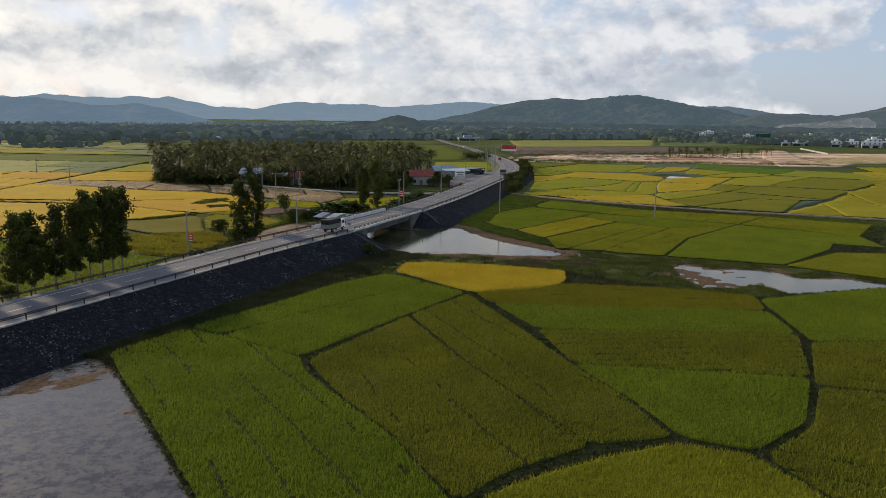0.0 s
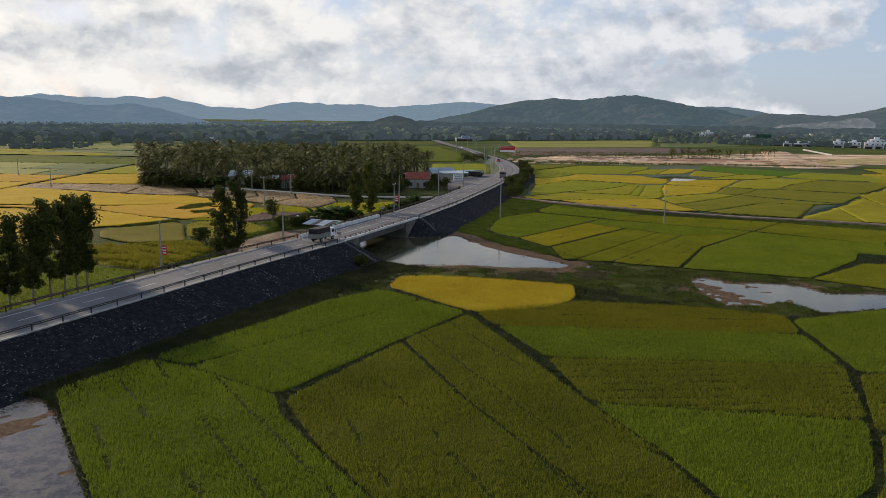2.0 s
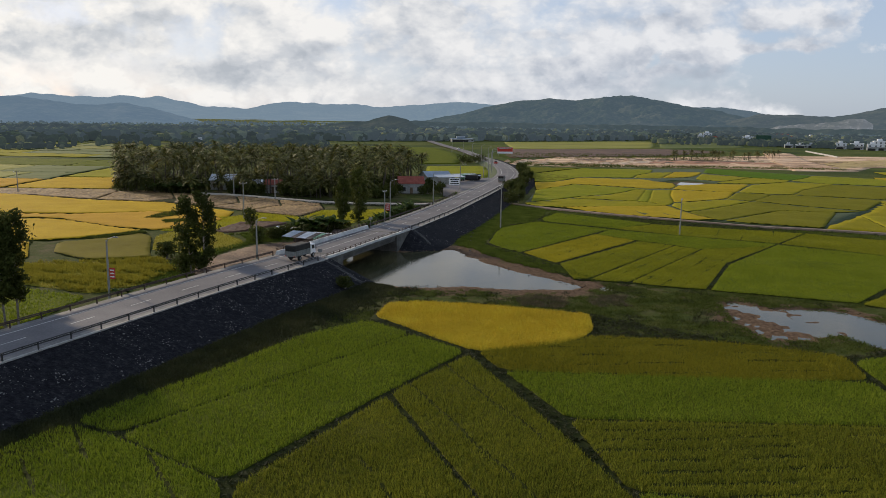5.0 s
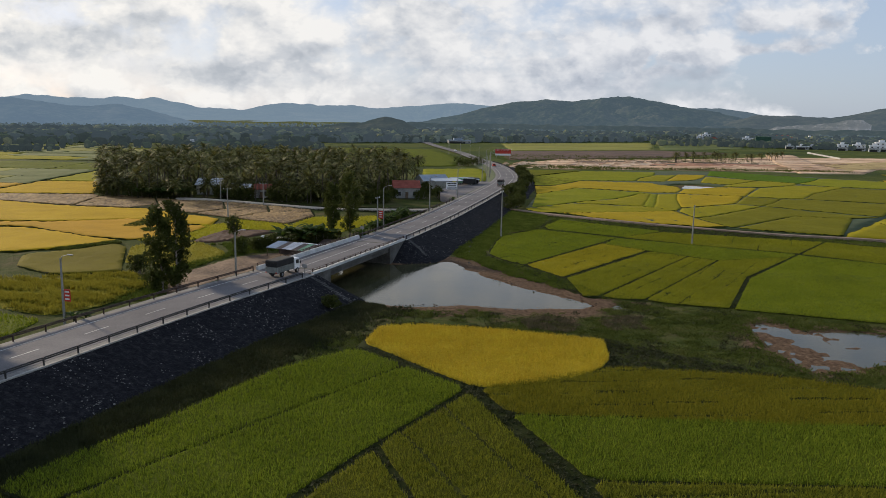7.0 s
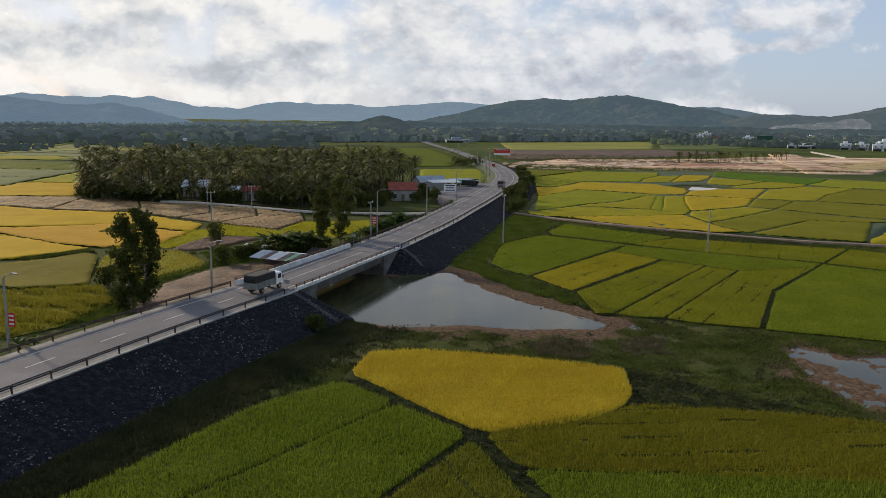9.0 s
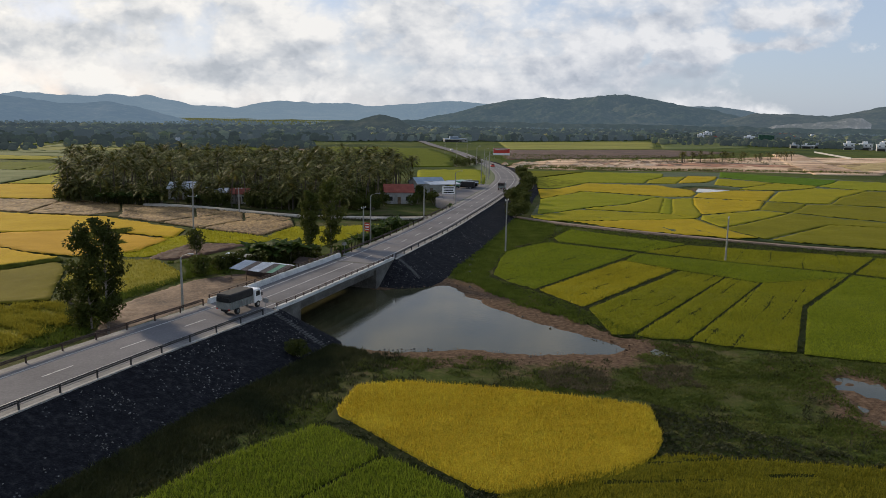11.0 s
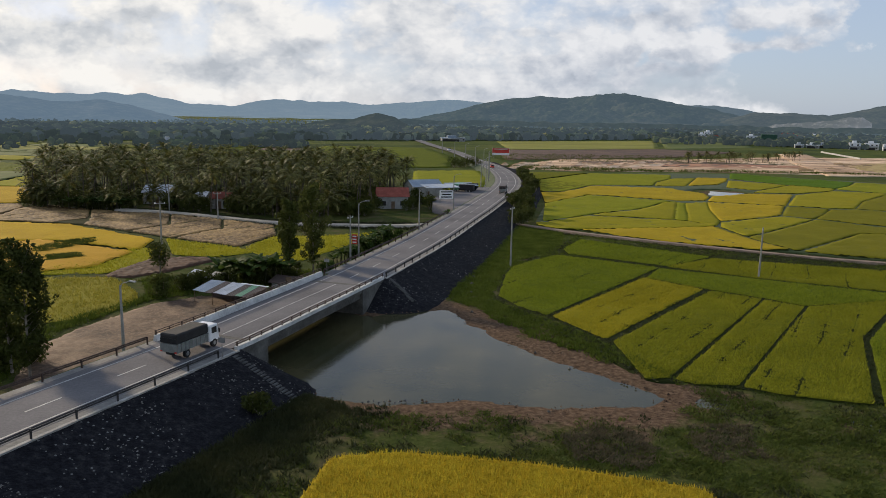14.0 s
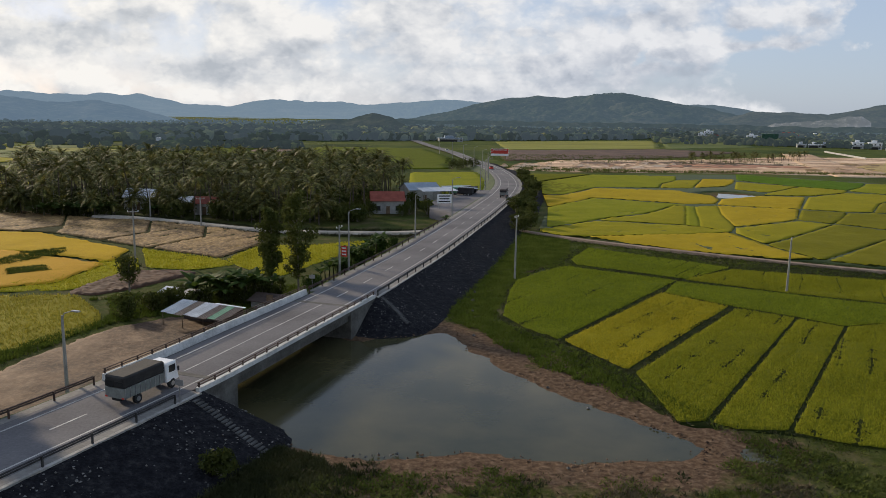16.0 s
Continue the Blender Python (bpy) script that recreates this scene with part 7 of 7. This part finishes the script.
def small_car(s, d, paint, label):
    e = empty("car", Matrix.Translation(road_at(s, d, 0.015)) @ pose(0, 0, 0, 0, 0, road_dir(s)), label, "car", "cars")
    bm = bmesh.new()
    box(bm, -2.1, 2.1, -0.85, 0.85, 0.3, 0.95, bevel=0.12)
    body = part("body", bm, paint, e)
    bm = bmesh.new()
    box(bm, -1.5, 0.9, -0.75, 0.75, 0.95, 1.5, bevel=0.15)
    part("cabin", bm, M_dark, e, "dark glass cabin")
    boxed("roof_panel", (-1.25, 0.6, -0.68, 0.68, 1.5, 1.54), paint, body, bevel=0.01)
    for xx in (-1.3, 1.3):
        for sy in (-0.75, 0.75):
            wheel(e, xx, sy, 0.32, 0.2)
    return e


small_car(s_at_y(452), -1.6, M_red, "small red car on the far curve")
small_car(s_at_y(640), -1.5, M_white, "small white car on the far road")


# ---------------------------------------------------------------- weeds, stones and litter
M_weed3 = surface("rank_weeds", (0.036, 0.051, 0.009), (0.078, 0.099, 0.019), (0.140, 0.146, 0.043), scale=0.3, fine_scale=3.0, rough=0.8, bump=0.0, translucent=0.25, spec=0.05)


def grass(name, spots, blades, material, label, seed, tall=0.45):
    """Upright blades in tufts, joined: spots are (x, y, z, width of the tuft)."""
    r = np.random.RandomState(seed)
    c = np.repeat(np.array(spots, float), blades, 0)
    n = len(c)
    a = r.uniform(0, 6.28, n)
    root = c[:, :3] + np.stack([r.normal(size=n) * c[:, 3] * 0.6, r.normal(size=n) * c[:, 3] * 0.6, np.zeros(n)], 1)
    h = tall * r.uniform(0.4, 1.2, n)
    side = np.stack([np.cos(a), np.sin(a), np.zeros(n)], 1) * (0.05 + 0.05 * r.rand(n))[:, None]
    tip = root + np.stack([r.normal(size=n) * 0.22, r.normal(size=n) * 0.22, h], 1)
    verts = np.stack([root - side, root + side, tip], 1).reshape(-1, 3)
    return tagged(mesh_ob(name, verts, np.arange(3 * n).reshape(n, 3), material), label, "grass", kind="stuff")


def scatter(count, box_, test, z, w, seed):
    r = np.random.RandomState(seed)
    out = []
    while len(out) < count:
        p = np.stack([r.uniform(box_[0], box_[1], 4000), r.uniform(box_[2], box_[3], 4000)], 1)
        p = p[test(p)]
        out += [(x, y, z, r.uniform(0.5, 1.3) * w) for x, y in p]
    return out[:count]


wr = np.random.RandomState(17)
verge = []
while len(verge) < 9000:
    s, d = wr.uniform(5, S_NEAR + 1), 12.6 + abs(wr.normal()) * 3.2
    q = road_at(s, d)
    if signed(POND, np.array([[q.x, q.y]]))[0][0] < -1 and signed(FLOOD, np.array([[q.x, q.y]]))[0][0] < -0.4:
        verge.append((q.x, q.y, max(-0.55, bank_z(s, d) if d < 14 else -0.55), wr.uniform(0.2, 0.5)))
grass("verge_grass", verge, 14, M_weed, "dark weeds along the embankment foot", 1)
FIELDS = [(0, 129), (2, 138), (30, 132), (31, 120), (56, 112), (110, 122), (110, 70), (0, 100)]
grass("marsh_grass", scatter(20000, (-6, 112, 112, 152), lambda p: (signed(POND, p)[0] + 1.2 * waves(p[:, 0], p[:, 1], 34, 6.0) < -3.4) & (signed(MARSH, p)[0] < -0.6) & (signed(FIELDS, p)[0] < -0.2) & (waves(p[:, 0], p[:, 1], 31, 14.0) + 0.6 * waves(p[:, 0], p[:, 1], 32, 4.0) > -0.35), -0.55, 0.6, 5),
      7, M_weed3, "rank grass between paddies and pond", 2, 0.26)
M_seed = surface("dry_seeding_weeds", (0.050, 0.046, 0.026), (0.105, 0.088, 0.052), (0.18, 0.145, 0.095), scale=0.5, fine_scale=4.0, rough=0.9, bump=0.0, translucent=0.2, spec=0.03)
for stand, n, seed in (([(22.0, 140.5), (25.3, 141.9), (28.1, 140.4), (29.1, 137.2), (27.5, 134.4), (24.3, 134.3), (21.9, 135.6)], 330, 71), ([(33.9, 142.7), (39.0, 141.5), (36.9, 135.7), (32.8, 134.6), (32.5, 138.5)], 200, 72)):
    grass("dry_weeds", scatter(n, (0, 60, 110, 155), lambda p, q=stand: signed(q, p)[0] + 0.8 * waves(p[:, 0], p[:, 1], 73, 4.0) > 0.0, -0.5, 0.4, seed), 12, M_seed, "dry brownish seeding weeds in the marsh grass", seed, 0.30)
grass("marsh_grass", scatter(1200, (-6, 112, 112, 152), lambda p: (signed(POND, p)[0] < -3.0) & (signed(MARSH, p)[0] < -0.8) & (signed(FIELDS, p)[0] < -0.2) & (waves(p[:, 0], p[:, 1], 31, 14.0) + 0.6 * waves(p[:, 0], p[:, 1], 32, 4.0) < 0.05) & (waves(p[:, 0], p[:, 1], 35, 6.0) > 0.15), -0.55, 0.6, 25), 8, M_weed, "dark sedge clumps in the marsh", 13, 0.35)
BANK = [(38, 152), (33, 167), (28, 178.5), (22, 188.5), (27.5, 211), (40, 226), (46, 246), (50, 262), (38, 268), (28, 240), (17, 200), (16, 186), (20, 174), (27, 163), (33, 152)]
grass("bank_grass", scatter(8000, (14, 50, 150, 270), lambda p: (signed(BANK, p)[0] > 0) & (signed(STREAM, p)[0] < 0) & (signed(POND, p)[0] + 0.9 * waves(p[:, 0], p[:, 1], 33, 5.0) < -4.2), -0.5, 0.5, 6), 8, M_weed2, "thick green weeds between the embankment and the rice", 3, 0.40)
GAPS = [(27, 211), (38, 250), (51, 250.5), (75, 231.5), (97, 217.5), (115, 210.5), (150, 194.5), (127, 187), (113, 170), (60, 190), (24, 189)]
grass("dyke_grass", scatter(9000, (24, 150, 165, 252), lambda p: signed(GAPS, p)[0] > 0, -0.5, 0.6, 16), 6, M_weed2, "weeds on the dykes below the farm track", 9, 0.4)
def on_dyke(p):
    """Between the rice stands, not in any of them."""
    ok = signed(NEAR_DYKES, p)[0] > 0.1
    for poly, inset in FIELDS_SET:
        lo, hi = poly.min(0), poly.max(0)
        k = np.where(ok & (p > lo).all(1) & (p < hi).all(1))[0]
        if len(k):
            ok[k] &= signed(poly, p[k])[0] < inset
    return ok


NEAR_DYKES = [(-31.3, 82.5), (-25.4, 92.8), (-15.8, 107.2), (-0.6, 126.9), (30.5, 130.3), (46, 116.3), (56, 111.2), (80, 117.5), (100, 122.3), (88, 87), (72, 44), (34, 38), (-7, 38), (-27.2, 74.5)]
grass("dyke_grass", scatter(3600, (-31, 100, 38, 130), on_dyke, -0.36, 0.22, 19), 9, M_weed, "short dark weeds on the dykes between paddies", 11, 0.24)
NEAR_DYKES = [(22.4, 188.4), (33, 153.4), (54.4, 146), (94, 136.8), (127.3, 188.8), (83, 230.9), (47.4, 243.2), (27.6, 210)]
grass("dyke_grass", scatter(2600, (22, 128, 136, 244), on_dyke, -0.36, 0.25, 20), 7, M_weed, "short dark weeds on the dykes between rice strips", 12, 0.24)
TRACKSIDE = [(38, 271), (52, 256), (76, 237), (98, 223), (116, 216), (200, 184), (200, 176), (114, 209), (96, 216), (74, 230), (50, 249), (36, 265)]
grass("track_grass", scatter(4000, (36, 200, 176, 272), lambda p: signed(TRACKSIDE, p)[0] > 0, -0.55, 0.4, 18), 6, M_weed, "dark weeds along the farm track", 10, 0.4)
for island, seed in (([(-60.5, 224.5), (-58.6, 236.4), (-53.2, 241.4), (-51.6, 236.0), (-57.0, 223.4)], 61), ([(-54.6, 220.6), (-50.0, 223.6), (-47.6, 219.4), (-52.6, 216.6)], 62), ([(-63, 193), (-60, 192), (-52.5, 201), (-54, 203)], 63)):
    grass("weed_island", scatter(420, (-66, -46, 190, 243), lambda p, q=island: signed(q, p)[0] > 0.0, -0.35, 0.45, seed), 14, M_weed3, "low patch of dark weeds standing in the ripe rice", seed, 0.5)
TALL = [(-53, 166), (-40, 170), (-34.6, 160), (-37, 148), (-42, 142), (-58, 150), (-66, 165)]
grass("tall_grass", scatter(2600, (-66, -34, 141, 172), lambda p: (signed(TALL, p)[0] > 0.2) & (waves(p[:, 0], p[:, 1], 41, 5.0) > -0.1), -0.2, 0.5, 7), 9, M_pale, "tufts of tall pale grass", 4, 0.6)
grass("lane_grass", scatter(2500, (-62, 24, 255, 290), lambda p: (signed([(-62, 290), (-48, 279), (-20, 261), (10, 256), (24, 262), (24, 268), (-5, 268), (-22, 272), (-44, 286), (-60, 291)], p)[0] > 0), -0.45, 0.5, 8), 8, M_weed, "dry weeds along the village lane", 5, 0.5)
grass("shed_grass", scatter(2600, (-50, -4, 150, 212), lambda p: (signed([(-48, 202), (-34, 200.5), (-27, 204), (-18, 206), (-6, 210), (-4, 204), (-9, 194), (-20, 193), (-27, 188), (-33, 172), (-31, 152), (-36, 146), (-38, 160), (-36, 174), (-28, 190), (-31, 200)], p)[0] > 0), -0.5, 0.5, 9), 8, M_weed2, "green weeds round the yard and shed", 6, 0.5)


EDGE = [(66, 470), (76, 498), (112, 478), (150, 470), (190, 474), (262, 462), (262, 452), (190, 462), (98, 456)]
grass("lot_weeds", scatter(1500, (60, 265, 450, 500), lambda p: (signed(EDGE, p)[0] > 0) & (waves(p[:, 0], p[:, 1], 51, 9.0) > -0.2), -0.4, 0.9, 12), 7, M_weed3, "dark weeds along the edge of the sand lot", 7, 1.3)
grass("lot_weeds", scatter(1500, (75, 260, 530, 620), lambda p: (waves(p[:, 0], p[:, 1] * 3, 52, 22.0) > 0.25), -0.4, 1.2, 13), 7, M_weed3, "dark weeds scattered over the sand lot", 8, 1.0)


def earth_heap(x, y, r_, h, seed, material, label):
    """A tipped load of earth: a low uneven cone."""
    verts, faces = [(0, 0, h)], []
    rr = random.Random(seed)
    for k in range(1, 5):
        for a in range(14):
            q = r_ * k / 4 * (1 + 0.25 * noise.noise(Vector((math.cos(a * 0.449) * 1.3, math.sin(a * 0.449) * 1.3, seed))))
            verts.append((q * math.cos(a * 0.449), q * math.sin(a * 0.449) * 0.7, h * (1 - (k / 4) ** 1.3) + rr.uniform(-0.08, 0.08) * h - (0.25 if k == 4 else 0)))
    faces += [(0, 1 + a, 1 + (a + 1) % 14) for a in range(14)]
    for k in range(3):
        for a in range(14):
            i, j = 1 + k * 14 + a, 1 + k * 14 + (a + 1) % 14
            faces.append((i, i + 14, j + 14, j))
    ob = mesh_ob("earth_heap", verts, faces, material)
    ob.matrix_basis = pose(x, y, -0.3, 0, 0, rr.uniform(-30, 30))
    return tagged(ob, label, "earth heap", "earth heaps")


hr = random.Random(77)
for k in range(46):
    u = hr.random()
    earth_heap(74 + 100 * u + hr.uniform(-3, 3), 482 + 34 * u + hr.uniform(-14, 20), hr.uniform(2.5, 6.0), hr.uniform(0.7, 1.7), k, M_sand, "tipped heap of pale sandy earth")


def stones(name, spots, material, label, seed):
    """Small angular stones, joined."""
    r = np.random.RandomState(seed)
    base = np.array([(1, 0, 0), (0, 1, 0), (-1, 0, 0), (0, -1, 0), (0, 0, 0.8), (0, 0, -0.6)], float)
    tri = np.array([(0, 1, 4), (1, 2, 4), (2, 3, 4), (3, 0, 4), (1, 0, 5), (2, 1, 5), (3, 2, 5), (0, 3, 5)])
    vs, fs = [], []
    for k, (x, y, z, w) in enumerate(spots):
        q = base * r.uniform(0.6, 1.3, base.shape) * w
        a = r.uniform(0, 6.28)
        q[:, :2] = q[:, :2] @ np.array([[math.cos(a), math.sin(a)], [-math.sin(a), math.cos(a)]])
        vs.append(q + (x, y, z))
        fs.append(tri + 6 * k)
    return tagged(mesh_ob(name, np.concatenate(vs), np.concatenate(fs), material), label, "stones", kind="stuff")


rubble = []
while len(rubble) < 1900:
    s = wr.uniform(5, S_NEAR + 2) if wr.rand() < 0.88 else wr.uniform(S_FAR, S_FAR + 60)
    d = wr.uniform(5.4, 13.5)
    q = road_at(s, d)
    if waves(np.array([q.x]), np.array([q.y]), 51, 9.0)[0] < 0.1:
        continue
    rubble.append((q.x, q.y, bank_z(s, d) + 0.02, 0.03 + 0.11 * wr.rand() ** 2))
stones("loose_stones", rubble, M_verge, "pale stones strewn over the dark slope", 1)
shore = []
while len(shore) < 500:
    p = np.array([wr.uniform(-4, 38), wr.uniform(144, 186)])
    d = signed(POND, p[None])[0][0]
    if -3.0 < d < 0.3:
        shore.append((p[0], p[1], -0.55, wr.uniform(0.05, 0.16)))
stones("shore_stones", shore, M_dirt, "brown clods and stones on the muddy shore", 2)
litter = [(4.4 + 0.5 * j, 148.2 + 0.25 * (j % 3), -0.5, 0.16) for j in range(9)] + [(18.4, 181.5, -0.45, 0.3), (19.6, 193, -0.3, 0.3), (23.8, 163.5, -0.6, 0.25), (21.5, 145.4, -0.4, 0.28), (26.5, 158, -0.62, 0.2), (20.4, 199, -0.3, 0.4), (21.2, 204, -0.3, 0.35)]
stones("litter", litter, M_concrete, "pale scraps and stones at the water's edge", 3)
